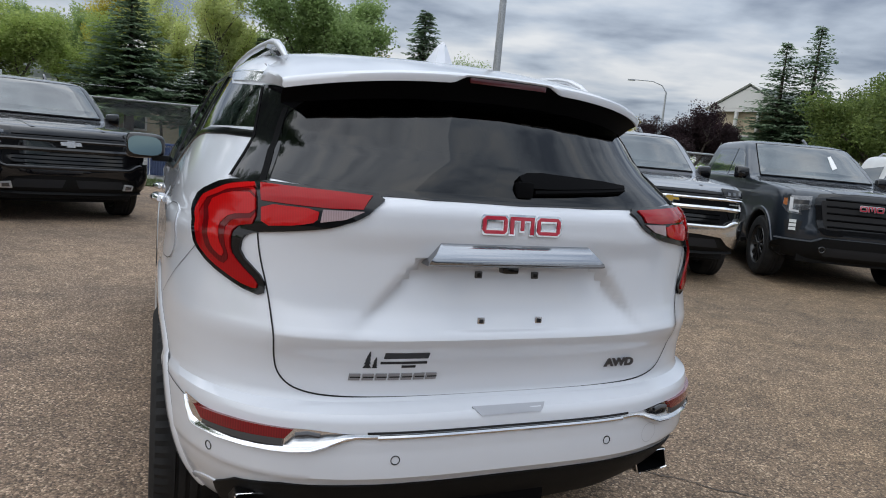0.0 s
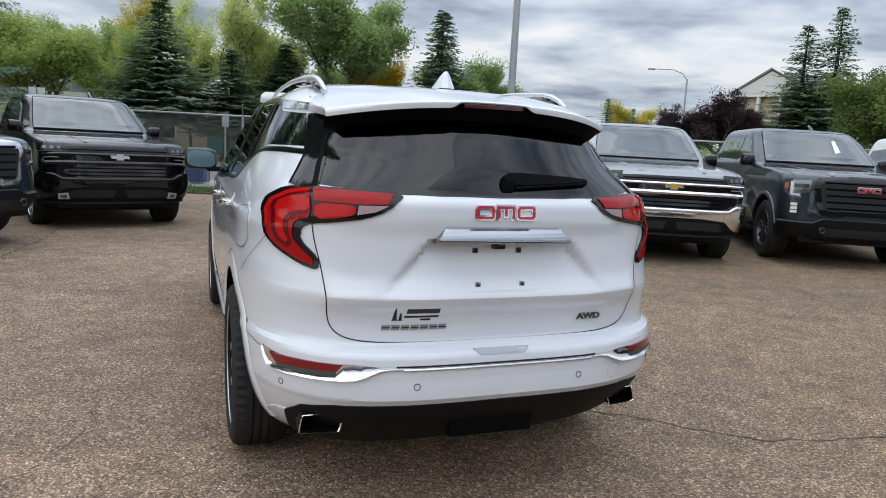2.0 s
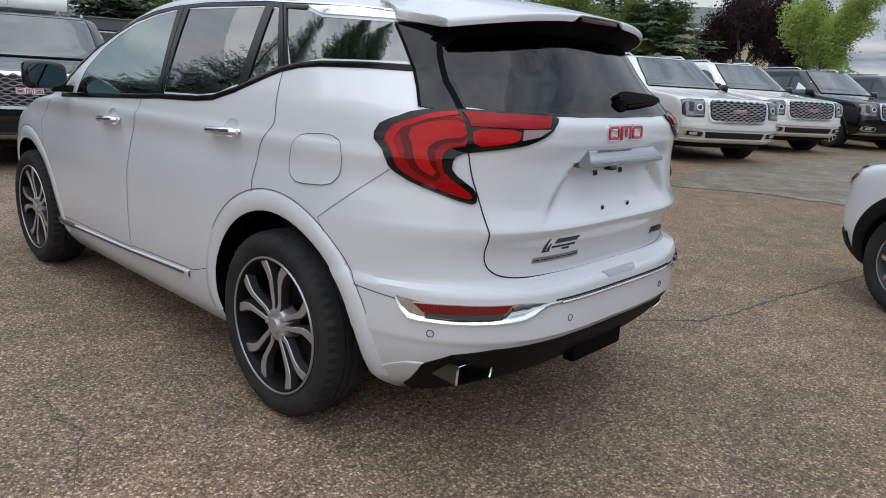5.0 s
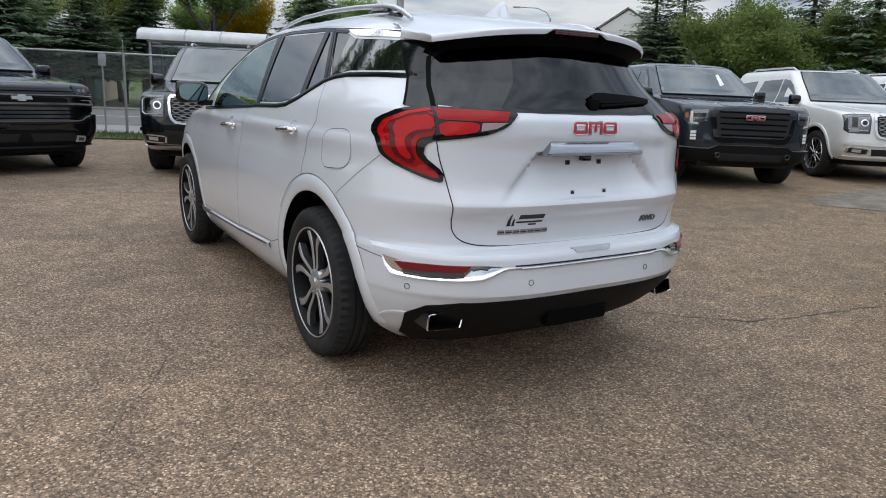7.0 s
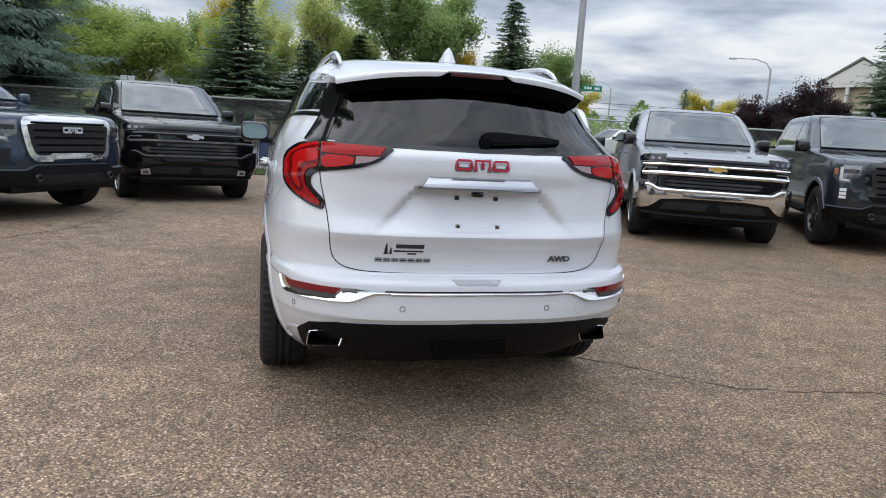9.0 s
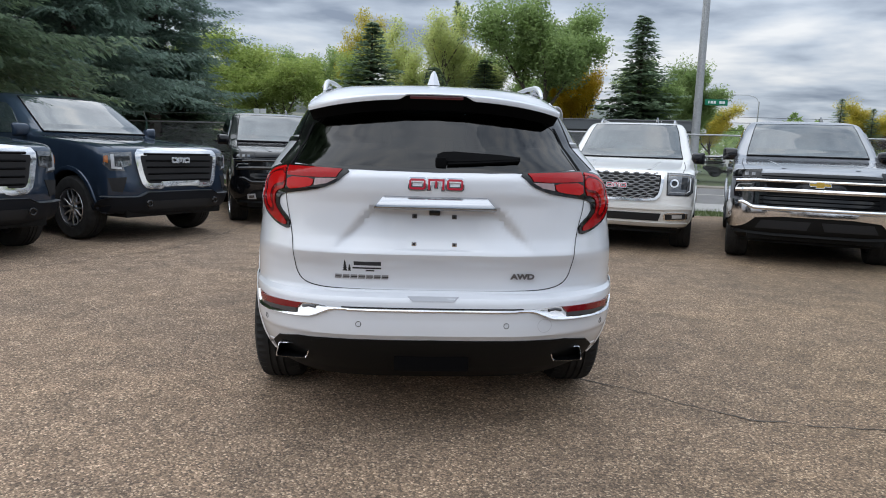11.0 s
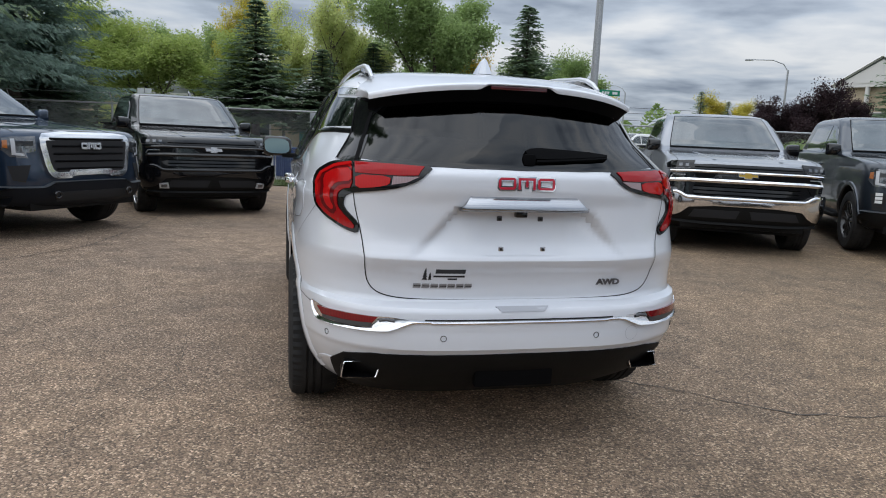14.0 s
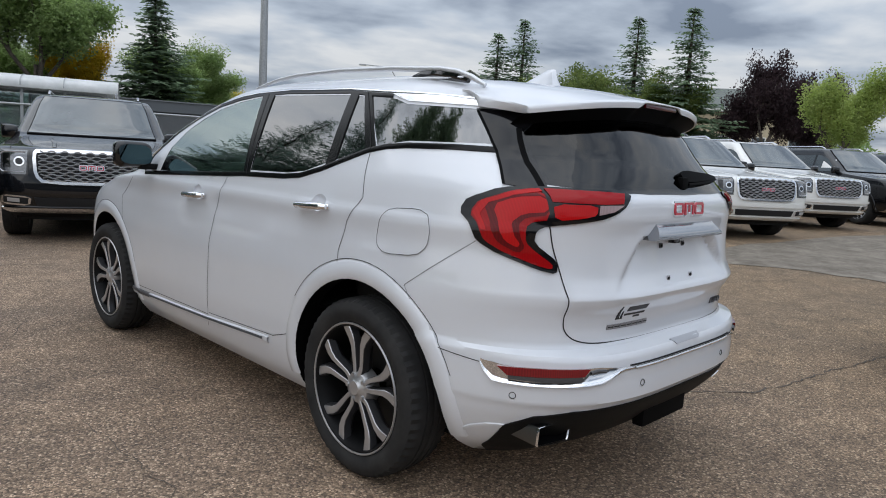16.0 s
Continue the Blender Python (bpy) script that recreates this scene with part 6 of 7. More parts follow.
        part("bumper_roll", tube([nose(x, z) + Vector((0, .045, 0)) for x, z in lip], .028, 10), CHROME if bright else GLOSS, b)
        part("bumper_lower", sheet([(-.97, .64), (.97, .64), (.90, .27), (-.90, .27)], nose, .045, .03, .1, .05, A), PLASTIC, b)
        part("air_dam", strip([(-.90, .44), (-.5, .425), (.5, .425), (.90, .44)], nose, .03, thick=.075, away=A), PLASTIC, b)
        for sx in (-1, 1):
            P = lambda p: [(sx * x, z) for x, z in p]
            part("bumper_slot", sheet(P([(.06, .575), (.62, .575), (.68, .48), (.10, .48)]), nose, .05, .003, .1, .05, A), GAP, b)
            if not bright:
                part("fog_lamp", sheet(P([(.64, .475), (.76, .475), (.77, .535), (.66, .545)]), nose, .070, .006, .04, .04, A), BRIGHT_PLASTIC, b, "pale fog lamp")
                part("fog_lens", sheet(P([(.665, .488), (.74, .488), (.745, .522), (.675, .528)]), nose, .074, .003, .04, .04, A), LAMP_GLASS, b)
    if style == 'dark':
        part("window_sticker", sheet([(-.36, 1.50), (-.27, 1.47), (-.30, 1.66), (-.36, 1.68)], nose, .020, .001, 1, 1, A), PAPER, car)
    # cargo bed rails
    for sx in (-1, 1):
        part("bed_rail", box((.10, 1.62, .03), (sx * .90, -5.02, 1.345), .01), PLASTIC, car)
    return car


def wagon(m, body, wheels, label, dark=None, sticker=False):
    """A full-size SUV with a bright woven grille."""
    car = thing("large_suv", m, label, "SUV", "vehicles parked along the fence")
    S, A = WAGON, Vector((0, -2.4, .8))
    axles, hub = (-1.0, -3.946), .395
    zs = [.32, .36, .40, .45, .52, .6, .7, .8, .9, .97, 1.03, 1.07, 1.10, 1.12, 1.14, 1.16, 1.18, 1.20, 1.22, 1.24, 1.26, 1.28, 1.31, 1.36, 1.42, 1.5, 1.58, 1.66, 1.73, 1.78, 1.82, 1.84, 1.855, 1.87, 1.88, 1.885]
    obj_mesh("body", painted(skin_mesh("wagon", S, axles, .455, hub, zs), body), None, car)
    common(car, S, body, body, A, wheels, axles, hub, .855, 1.22, (-1.72, -2.72, -3.72), 1.855, GLOSS, (-2.7, -4.6))
    nose = S.on_nose
    for sx, fn in ((-1, S.on_left), (1, S.on_right)):
        part("quarter_glass", sheet([(-3.80, 1.25), (-3.80, 1.65), (-4.62, 1.60), (-4.78, 1.28)], fn, .004, .006, .12, .08, A), DARK_GLASS, car)
    outer = smooth_poly([(-.57, 1.085), (-.61, 1.03), (-.59, .79), (-.50, .700), (.50, .700), (.59, .79), (.61, 1.03), (.57, 1.085)], 1)
    gr = part("grille", sheet(outer, nose, .030, .03, .08, .05, A), CHROME, car, "chrome grille with a woven bright mesh")
    hole = inset(outer, .035)
    part("grille_back", sheet(hole, nose, .032, .003, .08, .05, A), GAP, gr)
    for k in range(11):
        z = .745 + k * .0305
        w = (.46, .50, .525)[k] if k < 3 else .548 if k < 10 else .53
        pts = [(-w + 2 * w * i / 32, z + (.0065, .0065, -.0065, -.0065)[(i + 2 * k) % 4]) for i in range(33)]
        part("grille_bar", strip(pts, nose, .0185, thick=.046, away=A), BRIGHT_PLASTIC, gr)
    block_badge(lambda a, b: nose(a, b) + Vector((0, .045, 0)), 0, .905, .27, .062, gr, RED_INK, CHROME, A, True)
    for sx in (-1, 1):
        P = lambda p: [(sx * x, z) for x, z in p]
        part("lamp_bezel", sheet(P([(.640, 1.085), (.90, 1.080), (.982, 1.06), (.978, .83), (.925, .785), (.655, .788)]), nose, .007, .010, .04, .04, A), GLOSS, car)
        hl = part("headlamp", sheet(P([(.658, 1.070), (.90, 1.065), (.975, 1.05), (.97, .84), (.92, .803), (.672, .806)]), nose, .012, .012, .04, .04, A), LAMP_GLASS, car, "clear square headlamp")
        part("lamp_projector", sheet(P([(.74 + .055 * math.cos(t), .95 + .055 * math.sin(t)) for t in [2 * math.pi * i / 14 for i in range(14)]]), nose, .017, .003, .04, .04, A), CHROME, hl)
        part("lamp_lens", sheet(P([(.74 + .036 * math.cos(t), .95 + .036 * math.sin(t)) for t in [2 * math.pi * i / 14 for i in range(14)]]), nose, .021, .002, .04, .04, A), GLOSS, hl)
        part("lamp_inner", sheet(P([(.83, 1.03), (.90, 1.03), (.90, .875), (.83, .875)]), nose, .016, .003, .04, .04, A), GLOSS, hl)
        part("light_guide", strip(P([(.68, 1.050), (.90, 1.045), (.935, 1.02), (.935, .86), (.90, .83), (.69, .832)]), nose, .014, thick=.022, away=A), BRIGHT_PLASTIC, hl)
        part("turn_lamp", sheet(P([(.945, 1.045), (.968, 1.04), (.966, .89), (.948, .875)]), nose, .017, .003, .03, .03, A), LAMP_GLASS, hl)
        fr = part("fog_surround", sheet(smooth_poly(P([(.62, .555), (.93, .575), (.93, .465), (.64, .450)])), nose, .016, .01, .05, .04, A), CHROME, car, "chrome fog lamp surround")
        part("fog_well", sheet(P([(.65, .540), (.90, .555), (.90, .485), (.66, .470)]), nose, .019, .003, .05, .04, A), GAP, fr)
        part("fog_lamp", sheet(P([(.74, .535), (.86, .540), (.86, .498), (.74, .492)]), nose, .022, .003, .05, .04, A), BRIGHT_PLASTIC, fr)
    part("front_bumper", sheet(smooth_poly([(-.97, .665), (.97, .665), (.97, .595), (-.97, .595)]), nose, .028, .03, .08, .05, A), body, car)
    part("lower_grille", sheet([(-.60, .545), (.60, .545), (.57, .445), (-.57, .445)], nose, .010, .01, .08, .05, A), GAP, car)
    part("lower_lip", sheet([(-.93, .425), (.93, .425), (.92, .375), (-.92, .375)], nose, .022, .02, .08, .05, A), body if dark is None else CHROME, car)
    part("air_dam", sheet([(-.94, .372), (.94, .372), (.88, .265), (-.88, .265)], nose, .012, .02, .08, .05, A), PLASTIC, car)
    if sticker:
        part("window_sticker", sheet([(-2.05, 1.34), (-2.42, 1.33), (-2.42, 1.52), (-2.12, 1.55)], S.on_right, .014, .001, 1, 1, A), PAPER, car)
        part("window_sticker", sheet([(.30, 1.60), (.38, 1.60), (.38, 1.70), (.30, 1.70)], nose, .010, .001, 1, 1, A), PAPER, car)
    return car


def spot(x, y, yaw):
    return pose(x, y, lot_z(x), 0, 0, yaw + 180)


W_TRUCK = wheel_parts(.405, .245, .275, 6, True, SATIN, GREY_ALLOY, .06)
W_BLACK = wheel_parts(.405, .255, .275, 6, True, BLACK_ALLOY, BLACK_ALLOY, .06)
W_CHROME = wheel_parts(.395, .275, .285, 6, True, CHROME, GREY_ALLOY, .07)

pickup(spot(-3.16, 5.42, 57.8), NAVY_PAINT, 'framed', W_TRUCK, "dark navy crew-cab pickup with a chrome grille surround")
pickup(spot(-4.45, 3.21, 57.0), NAVY_PAINT, 'framed', W_TRUCK, "dark navy crew-cab pickup at the end of the row")
pickup(Matrix.Translation((0, 0, -.03)) @ spot(-1.95, 7.37, 18.7), BLACK_PAINT, 'blackout', W_CHROME, "black crew-cab pickup with a blacked-out grille")
pickup(spot(4.77, 4.17, -24.1), GREY_PAINT, 'bars', W_TRUCK, "silver-grey crew-cab pickup with a chrome bumper")
pickup(spot(7.08, 3.28, -28.2), SLATE_PAINT, 'dark', W_BLACK, "dark slate crew-cab pickup with black wheels")
wagon(spot(0.27, 6.65, -18.8), BLACK_PAINT, W_CHROME, "black full-size SUV with a chrome grille", True)
wagon(spot(2.68, 5.41, -22.6), PEARL_PAINT, W_CHROME, "pearl white full-size SUV with a chrome grille")
wagon(spot(10.03, 2.52, -30.7), PEARL_PAINT, W_CHROME, "pearl white full-size SUV with chrome wheels", None, True)
wagon(spot(13.6, 2.38, -29.6), PEARL_PAINT, W_CHROME, "pearl white full-size SUV beside its twin", None, True)
wagon(spot(16.9, 1.4, -31.5), BLACK_PAINT, W_CHROME, "black full-size SUV at the far end of the row", True, True)
wagon(spot(20.0, .2, -32), SLATE_PAINT, W_CHROME, "dark grey full-size SUV at the far end of the row", True)

# ---- trees, buildings, street things ----
def spruce_mesh(seed, material, height=10.0, spread=2.5, bare=0.05, fine=1.0, gap=1.0, thin=1.0):
    """A spruce: tapered trunk and whorls of drooping boughs, each a comb of needle tufts."""
    rnd = random.Random(seed)
    trunk = tube([(0, 0, -.2), (0, 0, height * .5), (0, 0, height * .985)], [height * .018, height * .010, .012], 7)
    vs, fs = [], []
    z = height * bare
    while z < height * .985:
        t = z / height
        reach = spread * ((1 - t) ** .95) * min(1.0, .78 + 2.2 * t) * rnd.uniform(.78 - .22 * (gap - 1), 1.12 + .15 * (gap - 1)) + .10
        count = int((8 + 6 * (1 - t)) / gap ** .5)
        turn0 = rnd.uniform(0, 6.28)
        for k in range(count):
            a = turn0 + 6.283 * k / count + rnd.uniform(-.3, .3)
            r_end = reach * rnd.uniform(.55, 1.24)
            droop = rnd.uniform(.12, .42) * (1 - .7 * t)
            z_b = z + rnd.uniform(-.12, .12)
            n = max(4, int(r_end / (.15 * fine)))
            for i in range(n):
                u = (i + rnd.uniform(.3, .8)) / n
                r = r_end * u
                zz = z_b - droop * r + .20 * r_end * max(0.0, u - .45) ** 1.5
                long = .14 + .36 * r_end * (1 - u) * min(1.0, 2.5 * u)
                for s in (-1, 1):
                    b = a + s * rnd.uniform(.55, 1.05)
                    m = max(1, int(long / (.15 * fine)))
                    for j in range(m):
                        q = long * (j + rnd.random() * .6) / m
                        ox, oy, oz = r * math.cos(a) + q * math.cos(b), r * math.sin(a) + q * math.sin(b), zz - q * rnd.uniform(.1, .5)
                        size = rnd.uniform(.16, .30) * (.6 + .4 * (1 - t)) * fine
                        c = b + rnd.uniform(-.4, .4)
                        wd = size * rnd.uniform(.34, .56) * thin
                        wx, wy, wz = -math.sin(c) * wd, math.cos(c) * wd, wd * rnd.uniform(-.6, .6)
                        tx, ty, tz = ox + size * math.cos(c), oy + size * math.sin(c), oz - size * rnd.uniform(-.05, .75)
                        p = len(vs)
                        vs += [(ox - wx, oy - wy, oz - wz), (ox + wx, oy + wy, oz + wz), (tx, ty, tz)]
                        fs.append((p, p + 1, p + 2))
        z += height * .0195 * gap * rnd.uniform(.7, 1.3) * (1.1 - .45 * t)
    me = bpy.data.meshes.new("crown")
    me.from_pydata(vs, [], fs)
    me.materials.append(material)
    tm = bpy.data.meshes.new("trunk")
    trunk.to_mesh(tm); trunk.free()
    tm.materials.append(BARK)
    return tm, me


def leafy_mesh(seed, material, height=9.0, spread=3.0, leaf=.15, count=9000, fork=.28, loose=.5):
    """A broadleaf tree: forked limbs that taper, and leaves gathered in clumps round the twig ends."""
    rnd = random.Random(seed)
    bm = bmesh.new()
    tips = []

    def limb(p, d, length, r, depth):
        pts, rad = [p.copy()], [r]
        q = p.copy()
        for i in range(4):
            d = (d + Vector((rnd.gauss(0, .16), rnd.gauss(0, .16), rnd.gauss(.05, .08)))).normalized()
            q = q + d * length / 4
            pts.append(q.copy()); rad.append(r * (1 - .16 * (i + 1)))
            if depth >= 2:
                tips.append(q.copy())
        tube(pts, rad, 6 if depth < 2 else 4, bm, caps=False)
        if depth < 3:
            for k in range(rnd.choice((3, 3, 4)) if depth else 5):
                a, tilt = rnd.uniform(0, 6.283), rnd.uniform(.35, .95)
                side = Vector((math.cos(a), math.sin(a), 0))
                nd = (d * math.cos(tilt) + side * math.sin(tilt) * (spread / height * 2.2)).normalized()
                start = pts[rnd.choice((2, 3, 4))] if depth else pts[-1].lerp(pts[2], rnd.uniform(0, .6))
                limb(start, nd, length * rnd.uniform(.55, .78), r * .55, depth + 1)

    limb(Vector((0, 0, -.15)), Vector((0, 0, 1)), height * (fork + .15), height * .018, 0)
    # keep the crown inside its size
    top = max(t.z for t in tips)
    wide = max(math.hypot(t.x, t.y) for t in tips)
    kz, kx = height * .95 / top, spread * .92 / wide
    for v in bm.verts:
        v.co = Vector((v.co.x * kx, v.co.y * kx, v.co.z * kz))
    vs, fs = [], []
    per = max(1, int(count / len(tips)))
    for p in tips:
        c = Vector((p.x * kx, p.y * kx, p.z * kz))
        if rnd.random() < .10:
            continue
        rad = rnd.uniform(.25, .60) * loose * spread / 3 * 1.7
        for k in range(per):
            d = Vector((rnd.gauss(0, 1), rnd.gauss(0, 1), rnd.gauss(0, .75)))
            if d.length > 1.7:
                d *= 1.7 / d.length * rnd.random() ** .3
            o = c + d * rad * .55
            s = leaf * rnd.uniform(.6, 1.3)
            n = Vector((rnd.gauss(0, 1), rnd.gauss(0, 1), rnd.gauss(.6, .7))).normalized()
            a = n.orthogonal().normalized()
            b = n.cross(a)
            t = rnd.uniform(0, 6.283)
            u, w = (a * math.cos(t) + b * math.sin(t)) * s, (b * math.cos(t) - a * math.sin(t)) * s * .6
            i = len(vs)
            vs += [tuple(o - u * .5), tuple(o + w), tuple(o + u * .5)]
            fs.append((i, i + 1, i + 2))
    me = bpy.data.meshes.new("crown")
    me.from_pydata(vs, [], fs)
    me.materials.append(material)
    tm = bpy.data.meshes.new("trunk")
    bm.to_mesh(tm); bm.free()
    tm.materials.append(BARK)
    return tm, me


def plant(name, meshes, x, y, height, width, base_h, base_w, label, turn=0.0, material=None):
    t = thing(name, Matrix.Translation((x, y, -.02)) @ pose(0, 0, 0, 0, 0, turn) @ Matrix.Diagonal((width / base_w, width / base_w, height / base_h, 1)), label, "tree", "trees round the lot")
    tr = new("trunk", meshes[0]); tr.parent = t
    cm = meshes[1]
    if material:
        cm = cm.copy(); cm.materials[0] = material
    cr = new("crown", cm); cr.parent = t
    return t


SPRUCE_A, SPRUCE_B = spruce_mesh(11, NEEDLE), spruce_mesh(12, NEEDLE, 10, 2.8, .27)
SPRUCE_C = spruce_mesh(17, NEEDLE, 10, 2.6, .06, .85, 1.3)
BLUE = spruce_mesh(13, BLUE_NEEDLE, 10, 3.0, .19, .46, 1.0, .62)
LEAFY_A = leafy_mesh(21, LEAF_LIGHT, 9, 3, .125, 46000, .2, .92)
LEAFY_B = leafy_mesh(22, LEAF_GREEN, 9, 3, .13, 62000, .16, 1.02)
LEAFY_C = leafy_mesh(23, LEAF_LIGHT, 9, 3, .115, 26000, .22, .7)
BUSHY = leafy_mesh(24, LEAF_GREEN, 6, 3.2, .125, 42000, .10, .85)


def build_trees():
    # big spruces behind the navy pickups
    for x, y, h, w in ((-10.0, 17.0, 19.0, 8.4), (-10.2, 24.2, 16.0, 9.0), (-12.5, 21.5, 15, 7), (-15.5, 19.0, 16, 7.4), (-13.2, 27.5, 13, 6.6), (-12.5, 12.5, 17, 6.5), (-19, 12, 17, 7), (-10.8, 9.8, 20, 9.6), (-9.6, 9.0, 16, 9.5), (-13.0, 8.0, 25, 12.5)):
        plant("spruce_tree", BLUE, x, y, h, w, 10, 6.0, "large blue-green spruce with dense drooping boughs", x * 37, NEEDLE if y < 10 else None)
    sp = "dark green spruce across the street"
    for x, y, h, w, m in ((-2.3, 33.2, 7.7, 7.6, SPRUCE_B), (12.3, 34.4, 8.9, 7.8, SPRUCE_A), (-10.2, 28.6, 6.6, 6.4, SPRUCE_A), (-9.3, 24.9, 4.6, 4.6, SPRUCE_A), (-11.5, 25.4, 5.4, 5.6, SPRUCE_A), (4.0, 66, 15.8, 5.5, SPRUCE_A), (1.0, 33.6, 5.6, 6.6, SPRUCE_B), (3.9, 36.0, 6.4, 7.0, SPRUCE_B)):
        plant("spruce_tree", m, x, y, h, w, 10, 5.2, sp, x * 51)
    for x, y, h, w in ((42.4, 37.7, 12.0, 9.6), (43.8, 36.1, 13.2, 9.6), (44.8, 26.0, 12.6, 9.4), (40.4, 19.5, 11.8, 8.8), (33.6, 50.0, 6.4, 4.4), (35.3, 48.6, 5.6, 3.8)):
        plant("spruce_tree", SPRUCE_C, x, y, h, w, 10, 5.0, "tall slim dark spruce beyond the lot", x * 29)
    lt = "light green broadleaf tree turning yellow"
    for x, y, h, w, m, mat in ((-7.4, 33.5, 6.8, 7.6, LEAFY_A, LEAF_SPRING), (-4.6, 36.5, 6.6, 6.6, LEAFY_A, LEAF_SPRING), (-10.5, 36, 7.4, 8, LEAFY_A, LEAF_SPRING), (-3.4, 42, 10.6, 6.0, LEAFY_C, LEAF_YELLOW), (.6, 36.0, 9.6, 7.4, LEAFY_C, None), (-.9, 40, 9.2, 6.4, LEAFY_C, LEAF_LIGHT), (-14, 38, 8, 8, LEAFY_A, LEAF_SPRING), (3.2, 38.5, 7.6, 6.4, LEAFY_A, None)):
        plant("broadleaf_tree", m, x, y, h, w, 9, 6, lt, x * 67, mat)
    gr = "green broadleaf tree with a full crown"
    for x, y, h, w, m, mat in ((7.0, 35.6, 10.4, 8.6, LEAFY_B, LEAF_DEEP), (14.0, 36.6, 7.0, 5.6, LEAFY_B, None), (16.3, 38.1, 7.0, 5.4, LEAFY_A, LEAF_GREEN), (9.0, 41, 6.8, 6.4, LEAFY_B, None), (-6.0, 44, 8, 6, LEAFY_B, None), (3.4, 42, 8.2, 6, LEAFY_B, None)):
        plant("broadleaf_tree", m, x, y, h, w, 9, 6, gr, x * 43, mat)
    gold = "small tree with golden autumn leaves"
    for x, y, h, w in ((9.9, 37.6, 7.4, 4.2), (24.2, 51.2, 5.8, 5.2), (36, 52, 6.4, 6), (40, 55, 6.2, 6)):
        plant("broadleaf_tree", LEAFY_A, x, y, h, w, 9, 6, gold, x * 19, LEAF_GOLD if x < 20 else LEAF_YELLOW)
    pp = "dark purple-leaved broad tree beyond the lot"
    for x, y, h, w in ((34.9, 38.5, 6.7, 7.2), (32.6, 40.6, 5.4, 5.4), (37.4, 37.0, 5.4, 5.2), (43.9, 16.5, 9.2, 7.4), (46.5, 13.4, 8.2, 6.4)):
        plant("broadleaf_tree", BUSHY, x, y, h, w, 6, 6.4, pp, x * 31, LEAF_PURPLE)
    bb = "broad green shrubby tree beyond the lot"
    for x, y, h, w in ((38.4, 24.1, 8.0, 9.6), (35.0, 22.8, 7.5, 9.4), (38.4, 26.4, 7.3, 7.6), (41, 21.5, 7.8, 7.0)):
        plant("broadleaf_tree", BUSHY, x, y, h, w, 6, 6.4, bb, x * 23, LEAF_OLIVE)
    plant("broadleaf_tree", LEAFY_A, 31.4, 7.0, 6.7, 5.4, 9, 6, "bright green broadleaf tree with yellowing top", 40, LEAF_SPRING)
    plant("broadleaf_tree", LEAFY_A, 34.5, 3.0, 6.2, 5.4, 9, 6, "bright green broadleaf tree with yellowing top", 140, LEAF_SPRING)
    # understorey along the far side of the street
    for k in range(13):
        a, b = -19 + k * 3.1, 19.5 + (k * 7 % 5)
        if -12.5 < a < 24.5:
            continue
        p = street(a, b)
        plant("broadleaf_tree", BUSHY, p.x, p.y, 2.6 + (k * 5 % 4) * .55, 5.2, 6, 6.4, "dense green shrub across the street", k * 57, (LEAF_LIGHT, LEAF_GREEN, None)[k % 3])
    # far belt of woods
    rnd = random.Random(8)
    woods = bpy.data.meshes.new("woods")
    vs, fs = [], []
    for k in range(260):
        a = math.radians(rnd.uniform(-75, 200))
        d = rnd.uniform(85, 130)
        cx, cy, h, w = d * math.cos(a), d * math.sin(a), rnd.uniform(4.5, 7.5), rnd.uniform(2, 4)
        for j in range(300):
            u = rnd.random()
            r = w * math.sin(math.pi * min(1, u * .9 + .1)) * rnd.uniform(.4, 1)
            t = rnd.uniform(0, 6.283)
            o = Vector((cx + r * math.cos(t), cy + r * math.sin(t), h * u))
            s = rnd.uniform(.22, .50)
            b = rnd.uniform(0, 6.283)
            i = len(vs)
            vs += [(o.x - s * math.cos(b), o.y - s * math.sin(b), o.z), (o.x, o.y, o.z - s * .6), (o.x + s * math.cos(b), o.y + s * math.sin(b), o.z + s * .7)]
            fs.append((i, i + 1, i + 2))
    woods.from_pydata(vs, [], fs)
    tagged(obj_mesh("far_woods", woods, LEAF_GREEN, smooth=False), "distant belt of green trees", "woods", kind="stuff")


def build_grass():
    """Blades on the strip along the fence."""
    rnd = random.Random(3)
    vs, fs = [], []
    for k in range(16000):
        a, b = rnd.uniform(-14, 20), rnd.uniform(-1.62, .12)
        p = street(a, b, .028)
        h, w, t = rnd.uniform(.04, .13), rnd.uniform(.006, .012), rnd.uniform(0, 6.283)
        lx, ly = rnd.gauss(0, .03), rnd.gauss(0, .03)
        i = len(vs)
        vs += [(p.x - w * math.cos(t), p.y - w * math.sin(t), p.z), (p.x + w * math.cos(t), p.y + w * math.sin(t), p.z), (p.x + lx, p.y + ly, p.z + h)]
        fs.append((i, i + 1, i + 2))
    me = bpy.data.meshes.new("grass")
    me.from_pydata(vs, [], fs)
    tagged(obj_mesh("grass", me, GRASS, smooth=False), "short uneven grass along the fence", "grass", kind="stuff")


